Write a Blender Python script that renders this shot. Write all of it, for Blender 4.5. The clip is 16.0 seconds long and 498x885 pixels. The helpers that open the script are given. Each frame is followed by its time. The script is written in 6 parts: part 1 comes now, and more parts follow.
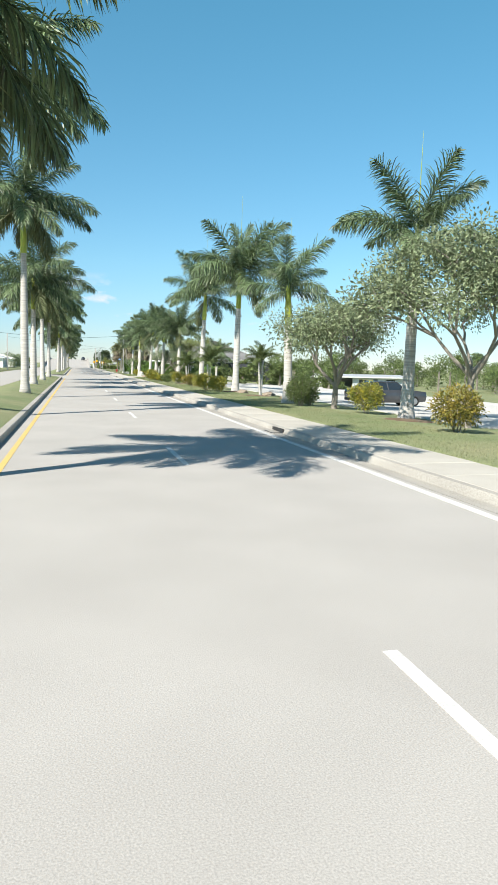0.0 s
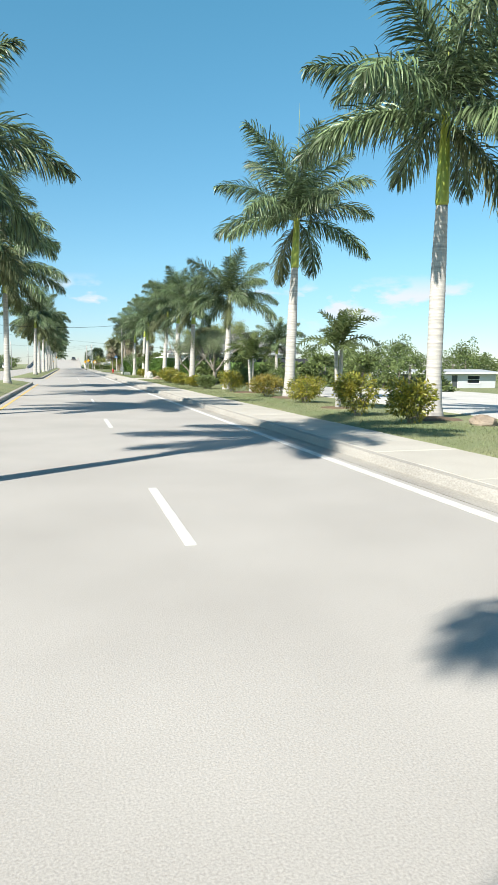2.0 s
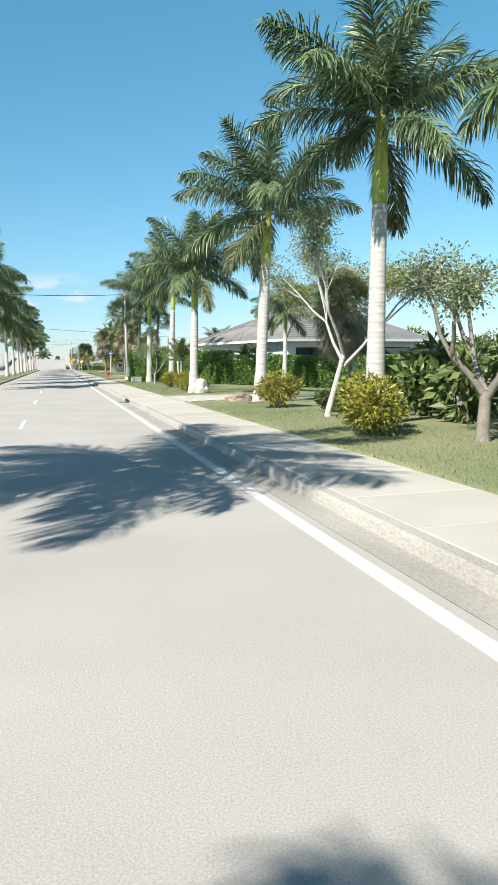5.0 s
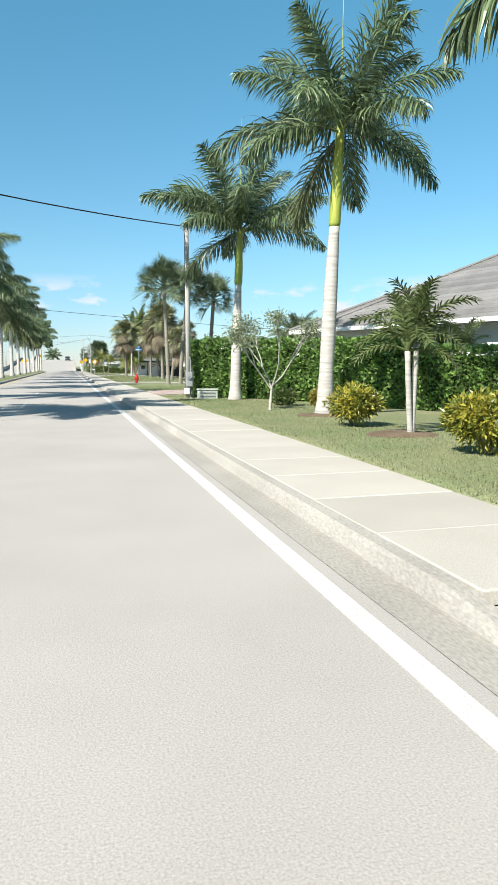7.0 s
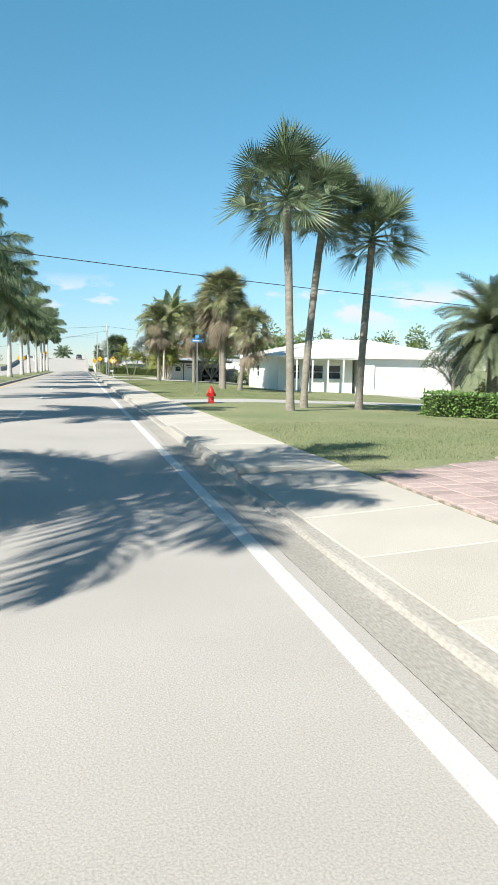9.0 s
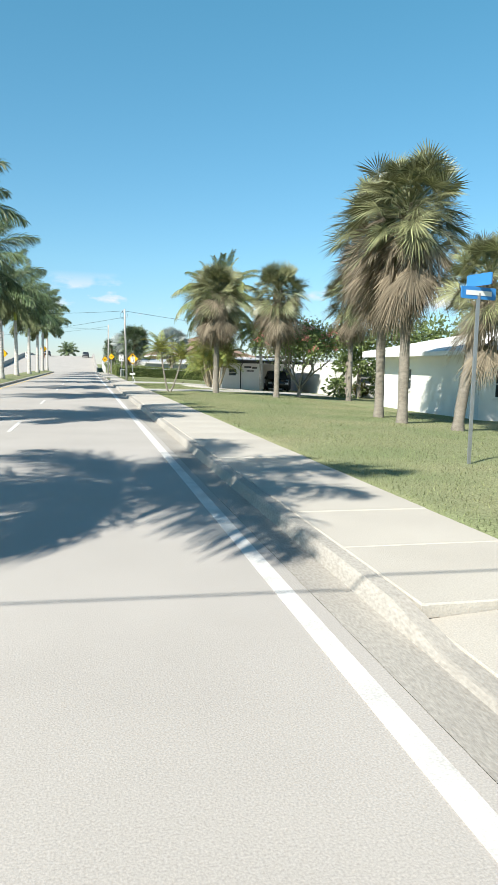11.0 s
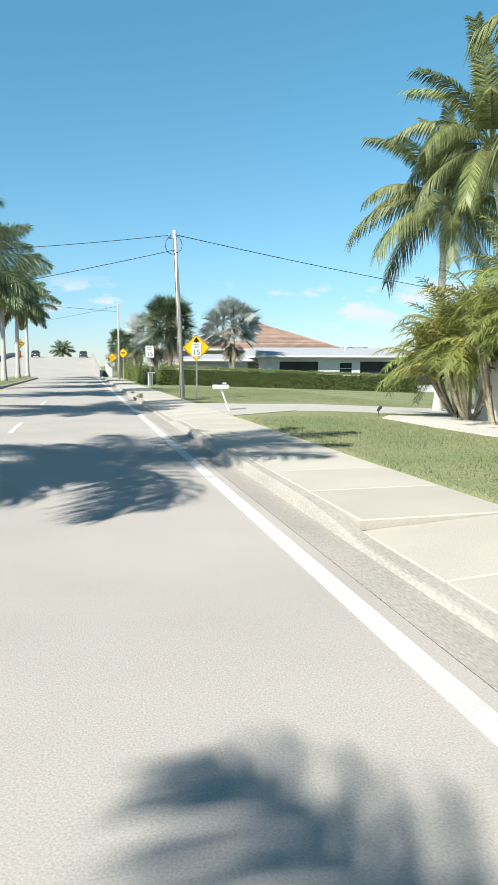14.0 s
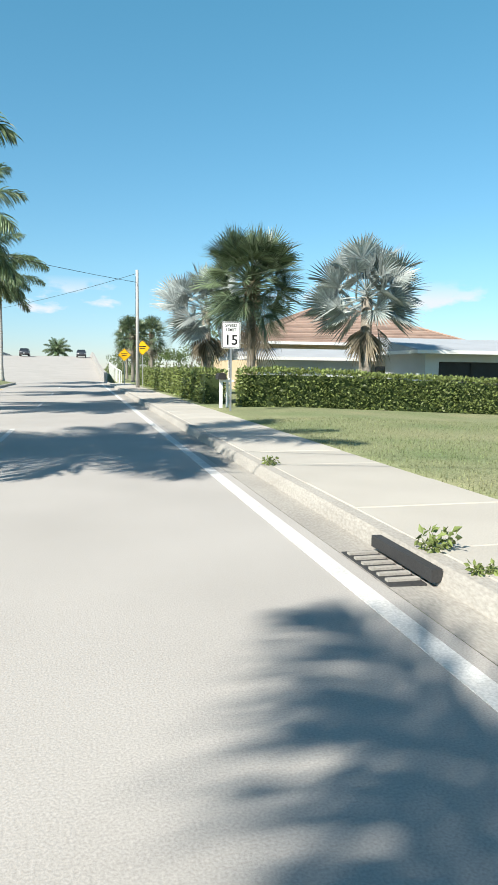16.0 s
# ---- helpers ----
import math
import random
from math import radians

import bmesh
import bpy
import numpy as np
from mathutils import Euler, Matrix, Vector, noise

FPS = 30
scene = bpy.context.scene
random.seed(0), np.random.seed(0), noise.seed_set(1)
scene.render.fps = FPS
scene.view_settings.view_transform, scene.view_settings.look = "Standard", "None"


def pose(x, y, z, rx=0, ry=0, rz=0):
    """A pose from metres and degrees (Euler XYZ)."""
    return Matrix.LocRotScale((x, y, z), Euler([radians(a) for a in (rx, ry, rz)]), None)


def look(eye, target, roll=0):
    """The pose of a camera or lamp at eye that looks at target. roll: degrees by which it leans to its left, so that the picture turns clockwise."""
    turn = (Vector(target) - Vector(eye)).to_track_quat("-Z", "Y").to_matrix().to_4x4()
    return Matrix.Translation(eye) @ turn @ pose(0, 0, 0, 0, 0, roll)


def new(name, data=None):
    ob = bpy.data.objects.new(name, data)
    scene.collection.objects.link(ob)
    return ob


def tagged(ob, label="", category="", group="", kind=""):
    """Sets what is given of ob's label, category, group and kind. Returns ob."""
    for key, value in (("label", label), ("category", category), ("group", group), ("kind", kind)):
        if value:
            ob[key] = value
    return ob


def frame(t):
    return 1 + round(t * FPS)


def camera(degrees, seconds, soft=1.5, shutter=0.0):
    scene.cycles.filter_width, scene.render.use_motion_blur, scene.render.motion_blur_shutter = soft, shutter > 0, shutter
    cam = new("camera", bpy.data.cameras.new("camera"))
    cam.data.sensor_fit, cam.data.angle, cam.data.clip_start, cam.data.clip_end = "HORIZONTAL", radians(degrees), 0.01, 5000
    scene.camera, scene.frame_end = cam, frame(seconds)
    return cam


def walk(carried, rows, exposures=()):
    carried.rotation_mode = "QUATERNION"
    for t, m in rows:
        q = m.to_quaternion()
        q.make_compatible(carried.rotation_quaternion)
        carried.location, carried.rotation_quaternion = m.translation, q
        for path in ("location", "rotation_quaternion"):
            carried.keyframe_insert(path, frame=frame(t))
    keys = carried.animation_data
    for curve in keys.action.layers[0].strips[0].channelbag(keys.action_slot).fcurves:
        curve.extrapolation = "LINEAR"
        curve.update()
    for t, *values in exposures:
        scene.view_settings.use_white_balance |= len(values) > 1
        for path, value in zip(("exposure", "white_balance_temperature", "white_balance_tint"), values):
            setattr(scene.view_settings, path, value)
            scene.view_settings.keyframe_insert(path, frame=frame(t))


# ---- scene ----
# ---------------------------------------------------------------- camera and its drive
cam = camera(39.40, 16.0, soft=0.85)
ROWS = [
    (0, pose(-2.114, -3.340, 1.938, 83.827, 0, -14.040) @ pose(0, 0, 0, 0, 0, 1.375)),
    (0.5, pose(-1.966, 4.695, 1.792, 83.887, 0, -14.096) @ pose(0, 0, 0, 0, 0, 1.457)),
    (1, pose(-1.723, 12.651, 1.720, 83.728, 0, -14.043) @ pose(0, 0, 0, 0, 0, 0.823)),
    (1.5, pose(-1.483, 20.539, 1.676, 83.737, 0, -14.282) @ pose(0, 0, 0, 0, 0, 0.780)),
    (2, pose(-1.048, 28.335, 1.636, 83.632, 0, -14.531) @ pose(0, 0, 0, 0, 0, 0.215)),
    (2.5, pose(-0.527, 36.022, 1.608, 83.626, 0, -14.752) @ pose(0, 0, 0, 0, 0, -0.256)),
    (3, pose(-0.129, 43.580, 1.637, 83.543, 0, -15.106) @ pose(0, 0, 0, 0, 0, -0.238)),
    (5.5, pose(1.235, 80.761, 1.676, 83.312, 0, -15.176) @ pose(0, 0, 0, 0, 0, -1.110)),
    (6, pose(1.449, 88.151, 1.634, 83.486, 0, -15.008) @ pose(0, 0, 0, 0, 0, -1.143)),
    (6.5, pose(1.585, 95.467, 1.565, 83.563, 0, -14.851) @ pose(0, 0, 0, 0, 0, -0.373)),
    (7, pose(1.702, 102.690, 1.502, 83.686, 0, -14.470) @ pose(0, 0, 0, 0, 0, -0.158)),
    (7.5, pose(1.737, 109.872, 1.460, 83.894, 0, -14.262) @ pose(0, 0, 0, 0, 0, 0.347)),
    (8, pose(1.727, 116.954, 1.536, 83.885, 0, -13.967) @ pose(0, 0, 0, 0, 0, 0.340)),
    (8.5, pose(1.753, 124.225, 1.548, 83.893, 0, -13.847) @ pose(0, 0, 0, 0, 0, 0.605)),
    (9, pose(1.861, 131.445, 1.600, 83.820, 0, -13.663) @ pose(0, 0, 0, 0, 0, 0.750)),
    (11.5, pose(1.870, 166.803, 1.719, 83.839, 0, -13.180) @ pose(0, 0, 0, 0, 0, 1.415)),
    (12, pose(1.820, 173.655, 1.656, 83.852, 0, -13.178) @ pose(0, 0, 0, 0, 0, 1.217)),
    (12.5, pose(1.754, 180.414, 1.560, 83.778, 0, -13.203) @ pose(0, 0, 0, 0, 0, 0.728)),
    (13, pose(1.673, 187.156, 1.498, 83.925, 0, -13.054) @ pose(0, 0, 0, 0, 0, 0.359)),
    (13.5, pose(1.731, 193.919, 1.463, 83.766, 0, -13.058) @ pose(0, 0, 0, 0, 0, -0.290)),
    (14, pose(1.691, 200.833, 1.529, 83.722, 0, -13.263) @ pose(0, 0, 0, 0, 0, -0.018)),
    (14.5, pose(1.675, 207.828, 1.536, 83.749, 0, -13.359) @ pose(0, 0, 0, 0, 0, 0.287)),
    (15, pose(1.692, 214.725, 1.448, 83.833, 0, -13.334) @ pose(0, 0, 0, 0, 0, 0.080)),
    (15.5, pose(1.670, 221.310, 1.389, 84.008, 0, -13.399) @ pose(0, 0, 0, 0, 0, 0.389)),
    (16, pose(1.575, 227.868, 1.439, 84.028, 0, -13.544) @ pose(0, 0, 0, 0, 0, 0.638)),
]
walk(cam, ROWS, exposures=[(0.0, 0.74), (16.0, 0.74)])

# ---------------------------------------------------------------- sky, sun
SUN_UP, SUN_SIDE = 41.0, 39.0          # height of the sun; it stands to the left, this far behind
world = bpy.data.worlds.new("sky")
scene.world = world
world.use_nodes = True
wn, wl = world.node_tree.nodes, world.node_tree.links
wn.clear()
w_out = wn.new("ShaderNodeOutputWorld")
w_bg = wn.new("ShaderNodeBackground")
w_sky = wn.new("ShaderNodeTexSky")
w_sky.sky_type = "NISHITA"
w_sky.sun_disc = False
w_sky.sun_elevation = radians(SUN_UP)
w_sky.sun_rotation = radians(-90 - SUN_SIDE)
w_sky.air_density, w_sky.dust_density, w_sky.ozone_density = 1.0, 0.0, 1.0
w_bg.inputs["Strength"].default_value = 0.0925
w_co = wn.new("ShaderNodeTexCoord")
w_map = wn.new("ShaderNodeMapping")
w_map.inputs["Scale"].default_value = (1.0, 1.0, 2.4)
w_map.inputs["Location"].default_value = (0.35, 0.1, 0.0)
w_noise = wn.new("ShaderNodeTexNoise")
w_noise.inputs["Scale"].default_value = 7.5
w_noise.inputs["Detail"].default_value = 7.0
w_noise.inputs["Roughness"].default_value = 0.55
w_ramp = wn.new("ShaderNodeValToRGB")
w_ramp.color_ramp.elements[0].position, w_ramp.color_ramp.elements[1].position = 0.575, 0.64
w_sep = wn.new("ShaderNodeSeparateXYZ")
w_low = wn.new("ShaderNodeMapRange")
w_low.inputs["From Min"].default_value, w_low.inputs["From Max"].default_value = 0.125, 0.095
w_mul = wn.new("ShaderNodeMath")
w_mul.operation = "MULTIPLY"
w_mix = wn.new("ShaderNodeMixRGB")
w_mix.inputs["Color2"].default_value = (5.6, 6.1, 6.6, 1)
wl.new(w_co.outputs["Generated"], w_map.inputs["Vector"])
wl.new(w_map.outputs[0], w_noise.inputs["Vector"])
wl.new(w_noise.outputs["Fac"], w_ramp.inputs[0])
wl.new(w_co.outputs["Generated"], w_sep.inputs[0])
wl.new(w_sep.outputs["Z"], w_low.inputs["Value"])
w_high = wn.new("ShaderNodeMapRange")
w_high.inputs["From Min"].default_value, w_high.inputs["From Max"].default_value = 0.045, 0.075
wl.new(w_sep.outputs["Z"], w_high.inputs["Value"])
w_band = wn.new("ShaderNodeMath")
w_band.operation = "MULTIPLY"
wl.new(w_ramp.outputs[0], w_band.inputs[0])
wl.new(w_high.outputs[0], w_band.inputs[1])
wl.new(w_band.outputs[0], w_mul.inputs[0])
wl.new(w_low.outputs[0], w_mul.inputs[1])
wl.new(w_mul.outputs[0], w_mix.inputs["Fac"])
w_tone = wn.new("ShaderNodeMixRGB")
w_tone.blend_type = "MULTIPLY"
w_tone.inputs["Fac"].default_value = 1.0
w_grade = wn.new("ShaderNodeValToRGB")
w_grade.color_ramp.elements[0].position, w_grade.color_ramp.elements[0].color = 0.0, (0.5, 0.6, 0.84, 1)
w_grade.color_ramp.elements[1].position, w_grade.color_ramp.elements[1].color = 0.45, (0.57, 1.16, 1.13, 1)
w_grade.color_ramp.elements.new(0.14).color = (0.57, 0.85, 0.93, 1)
w_grade.color_ramp.elements.new(0.85).color = (0.56, 0.6, 0.56, 1)
wl.new(w_sep.outputs["Z"], w_grade.inputs[0])
wl.new(w_grade.outputs[0], w_tone.inputs["Color2"])
wl.new(w_sky.outputs[0], w_tone.inputs["Color1"])
wl.new(w_tone.outputs[0], w_mix.inputs["Color1"])
wl.new(w_mix.outputs[0], w_bg.inputs["Color"])
wl.new(w_bg.outputs[0], w_out.inputs["Surface"])

sun_data = bpy.data.lights.new("sun", "SUN")
sun_data.energy, sun_data.angle, sun_data.color = 5.0, radians(0.53), (1.0, 0.95, 0.86)
sun = new("sun", sun_data)
to_sun = Vector((-math.cos(radians(SUN_SIDE)), -math.sin(radians(SUN_SIDE)), math.tan(radians(SUN_UP))))
sun.matrix_world = look(to_sun * 60, (0, 0, 0))


# ---------------------------------------------------------------- materials
def nmat(name, base, second=None, rough=0.8, scale=2.0, fine=60.0, bump=0.15, amount=0.5, rnd=0.0, isl=0.0, gloss=0.3,
         metal=0.0, trans=0.0, grain=0.25, stretch=(1, 1, 1), transmission=0.0):
    """A surface whose colour wanders between base and second (large scale), with fine grain and bump."""
    m = bpy.data.materials.new(name)
    m.use_nodes = True
    n, l = m.node_tree.nodes, m.node_tree.links
    p = n["Principled BSDF"]
    second = second or tuple(c * 0.72 for c in base)
    co = n.new("ShaderNodeTexCoord")
    mp = n.new("ShaderNodeMapping")
    mp.inputs["Scale"].default_value = stretch
    l.new(co.outputs["Object"], mp.inputs["Vector"])
    big = n.new("ShaderNodeTexNoise")
    big.inputs["Scale"].default_value, big.inputs["Detail"].default_value = scale, 5.0
    l.new(mp.outputs[0], big.inputs["Vector"])
    rp = n.new("ShaderNodeValToRGB")
    rp.color_ramp.elements[0].position, rp.color_ramp.elements[1].position = 0.5 - amount / 2, 0.5 + amount / 2
    rp.color_ramp.elements[0].color, rp.color_ramp.elements[1].color = (*second, 1), (*base, 1)
    l.new(big.outputs["Fac"], rp.inputs[0])
    small = n.new("ShaderNodeTexNoise")
    small.inputs["Scale"].default_value, small.inputs["Detail"].default_value = fine, 3.0
    l.new(mp.outputs[0], small.inputs["Vector"])
    val = n.new("ShaderNodeMapRange")
    val.inputs["From Min"].default_value, val.inputs["From Max"].default_value = 0.25, 0.75
    val.inputs["To Min"].default_value, val.inputs["To Max"].default_value = 1 - grain, 1 + grain
    l.new(small.outputs["Fac"], val.inputs["Value"])
    hsv = n.new("ShaderNodeHueSaturation")
    l.new(rp.outputs[0], hsv.inputs["Color"])
    last = val.outputs[0]
    for source, much in ((("ShaderNodeObjectInfo", "Random"), rnd), (("ShaderNodeNewGeometry", "Random Per Island"), isl)):
        if much:
            r = n.new(source[0])
            mr = n.new("ShaderNodeMapRange")
            mr.inputs["To Min"].default_value, mr.inputs["To Max"].default_value = 1 - much, 1 + much
            l.new(r.outputs[source[1]], mr.inputs["Value"])
            mm = n.new("ShaderNodeMath")
            mm.operation = "MULTIPLY"
            l.new(last, mm.inputs[0])
            l.new(mr.outputs[0], mm.inputs[1])
            last = mm.outputs[0]
    l.new(last, hsv.inputs["Value"])
    l.new(hsv.outputs[0], p.inputs["Base Color"])
    p.inputs["Roughness"].default_value = rough
    p.inputs["Metallic"].default_value = metal
    p.inputs["Specular IOR Level"].default_value = gloss
    p.inputs["Transmission Weight"].default_value = transmission
    if bump:
        b = n.new("ShaderNodeBump")
        b.inputs["Strength"].default_value, b.inputs["Distance"].default_value = bump, 0.02
        l.new(small.outputs["Fac"], b.inputs["Height"])
        l.new(b.outputs[0], p.inputs["Normal"])
    if trans:
        t = n.new("ShaderNodeBsdfTranslucent")
        mx = n.new("ShaderNodeMixShader")
        mx.inputs[0].default_value = trans
        l.new(hsv.outputs[0], t.inputs["Color"])
        l.new(p.outputs[0], mx.inputs[1])
        l.new(t.outputs[0], mx.inputs[2])
        l.new(mx.outputs[0], n["Material Output"].inputs["Surface"])
    return m


M = {
    "road": nmat("concrete_road", (0.45, 0.425, 0.392), (0.38, 0.357, 0.328), 0.9, 0.5, 90, 0.12, 0.5, grain=0.2),
    "bridge": nmat("bridge_concrete", (0.42, 0.4, 0.37), (0.36, 0.34, 0.315), 0.9, 0.4, 60, 0.15, grain=0.12),
    "walk": nmat("sidewalk_concrete", (0.52, 0.49, 0.43), (0.43, 0.4, 0.35), 0.9, 0.7, 70, 0.2, 0.6, rnd=0.06, grain=0.15),
    "kerb": nmat("kerb_concrete", (0.43, 0.405, 0.36), (0.31, 0.29, 0.258), 0.9, 1.3, 50, 0.25, 0.5, grain=0.2, stretch=(1, 0.4, 1)),
    "drive": nmat("driveway_concrete", (0.48, 0.465, 0.43), (0.4, 0.385, 0.355), 0.9, 0.5, 60, 0.15, grain=0.15),
    "shell": nmat("crushed_shell", (0.62, 0.6, 0.56), (0.5, 0.48, 0.44), 0.95, 0.4, 25, 0.4, grain=0.2),
    "paver": nmat("paver_brick", (0.47, 0.37, 0.34), (0.37, 0.28, 0.26), 0.85, 3, 60, 0.2, rnd=0.14),
    "paver_pale": nmat("pale_paver", (0.52, 0.49, 0.44), (0.42, 0.39, 0.35), 0.85, 3, 60, 0.2, rnd=0.12),
    "joint": nmat("sand_joint", (0.3, 0.27, 0.23), (0.22, 0.2, 0.17), 0.95, 3, 60, 0.2),
    "grass": nmat("lawn", (0.175, 0.22, 0.105), (0.29, 0.285, 0.165), 0.95, 0.33, 38, 0.9, 0.5, grain=0.5, gloss=0.1),
    "blade": nmat("grass_blades", (0.175, 0.23, 0.1), (0.29, 0.285, 0.16), 0.8, 0.33, 10, 0, 0.5, isl=0.5, gloss=0.15, trans=0.25),
    "mulch": nmat("mulch", (0.21, 0.155, 0.105), (0.12, 0.085, 0.055), 0.95, 2, 40, 0.8, grain=0.5),
    "white_paint": nmat("road_paint_white", (0.72, 0.71, 0.68), (0.52, 0.51, 0.48), 0.8, 3, 70, 0.1, 0.5, grain=0.2),
    "yellow_paint": nmat("road_paint_yellow", (0.7, 0.47, 0.13), (0.58, 0.43, 0.19), 0.8, 3, 70, 0.1, 0.5, grain=0.2),
    "trunk": nmat("royal_palm_bark", (0.56, 0.535, 0.49), (0.33, 0.31, 0.285), 0.9, 1.5, 14, 0.25, 0.36, rnd=0.08, stretch=(0.25, 0.25, 8.0)),
    "shaft": nmat("crownshaft_green", (0.4, 0.41, 0.07), (0.2, 0.29, 0.055), 0.45, 2.0, 20, 0.05, rnd=0.12, gloss=0.4, stretch=(3, 3, 0.5), grain=0.1),
    "frond": nmat("royal_frond", (0.17, 0.225, 0.105), (0.085, 0.13, 0.06), 0.4, 0.9, 12, 0, isl=0.65, rnd=0.2, gloss=0.5, trans=0.16),
    "frond_old": nmat("old_royal_frond", (0.18, 0.2, 0.095), (0.1, 0.125, 0.055), 0.6, 0.9, 12, 0, isl=0.4, rnd=0.2, gloss=0.4, trans=0.2),
    "coco": nmat("coconut_frond", (0.26, 0.275, 0.11), (0.12, 0.165, 0.06), 0.45, 0.9, 12, 0, isl=0.4, rnd=0.25, gloss=0.5, trans=0.25),
    "areca": nmat("areca_frond", (0.19, 0.275, 0.08), (0.34, 0.285, 0.075), 0.5, 0.9, 12, 0, isl=0.35, rnd=0.4, gloss=0.45, trans=0.3),
    "fan": nmat("cabbage_palm_fan", (0.16, 0.21, 0.115), (0.07, 0.105, 0.055), 0.38, 0.9, 12, 0, isl=0.5, rnd=0.35, gloss=0.6, trans=0.1),
    "fan_olive": nmat("olive_palm_fan", (0.27, 0.275, 0.14), (0.125, 0.145, 0.07), 0.42, 0.9, 12, 0, isl=0.5, rnd=0.4, gloss=0.5, trans=0.12),
    "fan_dead": nmat("dead_fan", (0.3, 0.255, 0.18), (0.17, 0.14, 0.1), 0.85, 0.9, 12, 0, isl=0.35, rnd=0.3, trans=0.15),
    "silver": nmat("silver_fan", (0.42, 0.455, 0.435), (0.24, 0.285, 0.275), 0.5, 0.9, 12, 0, isl=0.25, rnd=0.25, gloss=0.5, trans=0.12),
    "adon": nmat("christmas_palm_frond", (0.17, 0.215, 0.08), (0.1, 0.135, 0.05), 0.5, 0.9, 12, 0, isl=0.4, rnd=0.25, gloss=0.4, trans=0.3),
    "date": nmat("date_frond", (0.21, 0.25, 0.145), (0.13, 0.16, 0.09), 0.5, 0.9, 12, 0, isl=0.35, rnd=0.25, gloss=0.45, trans=0.2),
    "areca_stem": nmat("areca_stem", (0.42, 0.37, 0.27), (0.24, 0.2, 0.14), 0.8, 2.0, 14, 0.2, rnd=0.2, stretch=(0.3, 0.3, 6.0)),
    "bark": nmat("grey_bark", (0.3, 0.27, 0.23), (0.17, 0.15, 0.125), 0.95, 4, 40, 0.7, 0.6, rnd=0.1),
    "palm_bark": nmat("cabbage_palm_bark", (0.33, 0.3, 0.25), (0.16, 0.14, 0.115), 0.95, 5, 40, 0.8, 0.6, rnd=0.12, stretch=(1, 1, 2)),
    "leaf": nmat("tree_leaf", (0.15, 0.2, 0.06), (0.085, 0.118, 0.036), 0.5, 0.9, 20, 0, isl=0.45, rnd=0.1, gloss=0.5, trans=0.12),
    "leaf_dull": nmat("dull_tree_leaf", (0.25, 0.3, 0.17), (0.16, 0.195, 0.1), 0.55, 0.9, 20, 0, isl=0.45, gloss=0.5, trans=0.12),
    "leaf_olive": nmat("olive_tree_leaf", (0.3, 0.33, 0.12), (0.17, 0.21, 0.075), 0.5, 0.9, 20, 0, isl=0.45, gloss=0.5, trans=0.18),
    "leaf_bright": nmat("plumeria_leaf", (0.22, 0.28, 0.1), (0.14, 0.19, 0.065), 0.5, 0.9, 20, 0, isl=0.4, gloss=0.4, trans=0.3),
    "croton": nmat("croton_leaf", (0.36, 0.31, 0.035), (0.11, 0.15, 0.03), 0.4, 4.0, 20, 0, 0.35, isl=0.4, gloss=0.5, trans=0.12),
    "croton_red": nmat("red_croton_leaf", (0.34, 0.25, 0.045), (0.14, 0.155, 0.035), 0.4, 4.0, 20, 0, 0.35, isl=0.4, gloss=0.5, trans=0.2),
    "hedge": nmat("hedge_leaf", (0.18, 0.3, 0.075), (0.1, 0.185, 0.045), 0.4, 2.0, 20, 0, isl=0.4, gloss=0.5, trans=0.12),
    "hedge_dry": nmat("trimmed_hedge_leaf", (0.2, 0.245, 0.075), (0.12, 0.155, 0.045), 0.45, 1.5, 20, 0, isl=0.4, gloss=0.4, trans=0.12),
    # dark green for the hedge cores: inner shade put into the colour
    "hedge_shade": nmat("hedge_inner_shade", (0.05, 0.075, 0.025), (0.03, 0.045, 0.015), 0.9, 3, 20, 0.6),
    "pink": nmat("pink_blossom", (0.7, 0.22, 0.2), (0.8, 0.4, 0.32), 0.6, 3, 20, 0, isl=0.2, trans=0.3),
    "rock": nmat("limestone_rock", (0.4, 0.33, 0.25), (0.22, 0.17, 0.13), 0.95, 4, 25, 1.0, 0.6),
    "white_rock": nmat("painted_stone", (0.68, 0.66, 0.6), (0.5, 0.48, 0.43), 0.9, 4, 25, 0.8, 0.6),
    "stucco": nmat("white_stucco", (0.8, 0.79, 0.76), (0.74, 0.73, 0.7), 0.9, 0.8, 90, 0.2, grain=0.04),
    "stucco_grey": nmat("pale_grey_stucco", (0.6, 0.62, 0.64), (0.54, 0.56, 0.58), 0.9, 0.8, 90, 0.2, grain=0.04),
    "stucco_tan": nmat("tan_stucco", (0.62, 0.5, 0.33), (0.55, 0.43, 0.28), 0.9, 0.8, 90, 0.2, grain=0.04),
    "white_roof": nmat("white_tile_roof", (0.8, 0.79, 0.77), (0.7, 0.69, 0.67), 0.8, 0.8, 40, 0.3, rnd=0.04, grain=0.06),
    "grey_tile": nmat("grey_roof_tile", (0.24, 0.235, 0.23), (0.17, 0.165, 0.16), 0.85, 1.0, 30, 0.3, rnd=0.18, grain=0.15),
    "red_tile": nmat("terracotta_tile", (0.36, 0.255, 0.2), (0.24, 0.165, 0.13), 0.85, 1.0, 30, 0.3, rnd=0.25, grain=0.15),
    "shingle": nmat("pale_roof_sheet", (0.42, 0.44, 0.46), (0.36, 0.38, 0.4), 0.7, 0.8, 40, 0.15, grain=0.08),
    "fascia": nmat("dark_fascia", (0.035, 0.032, 0.03), None, 0.6, 2, 50, 0.05),
    "trim": nmat("white_trim", (0.78, 0.78, 0.76), (0.7, 0.7, 0.68), 0.6, 2, 50, 0.03, grain=0.05),
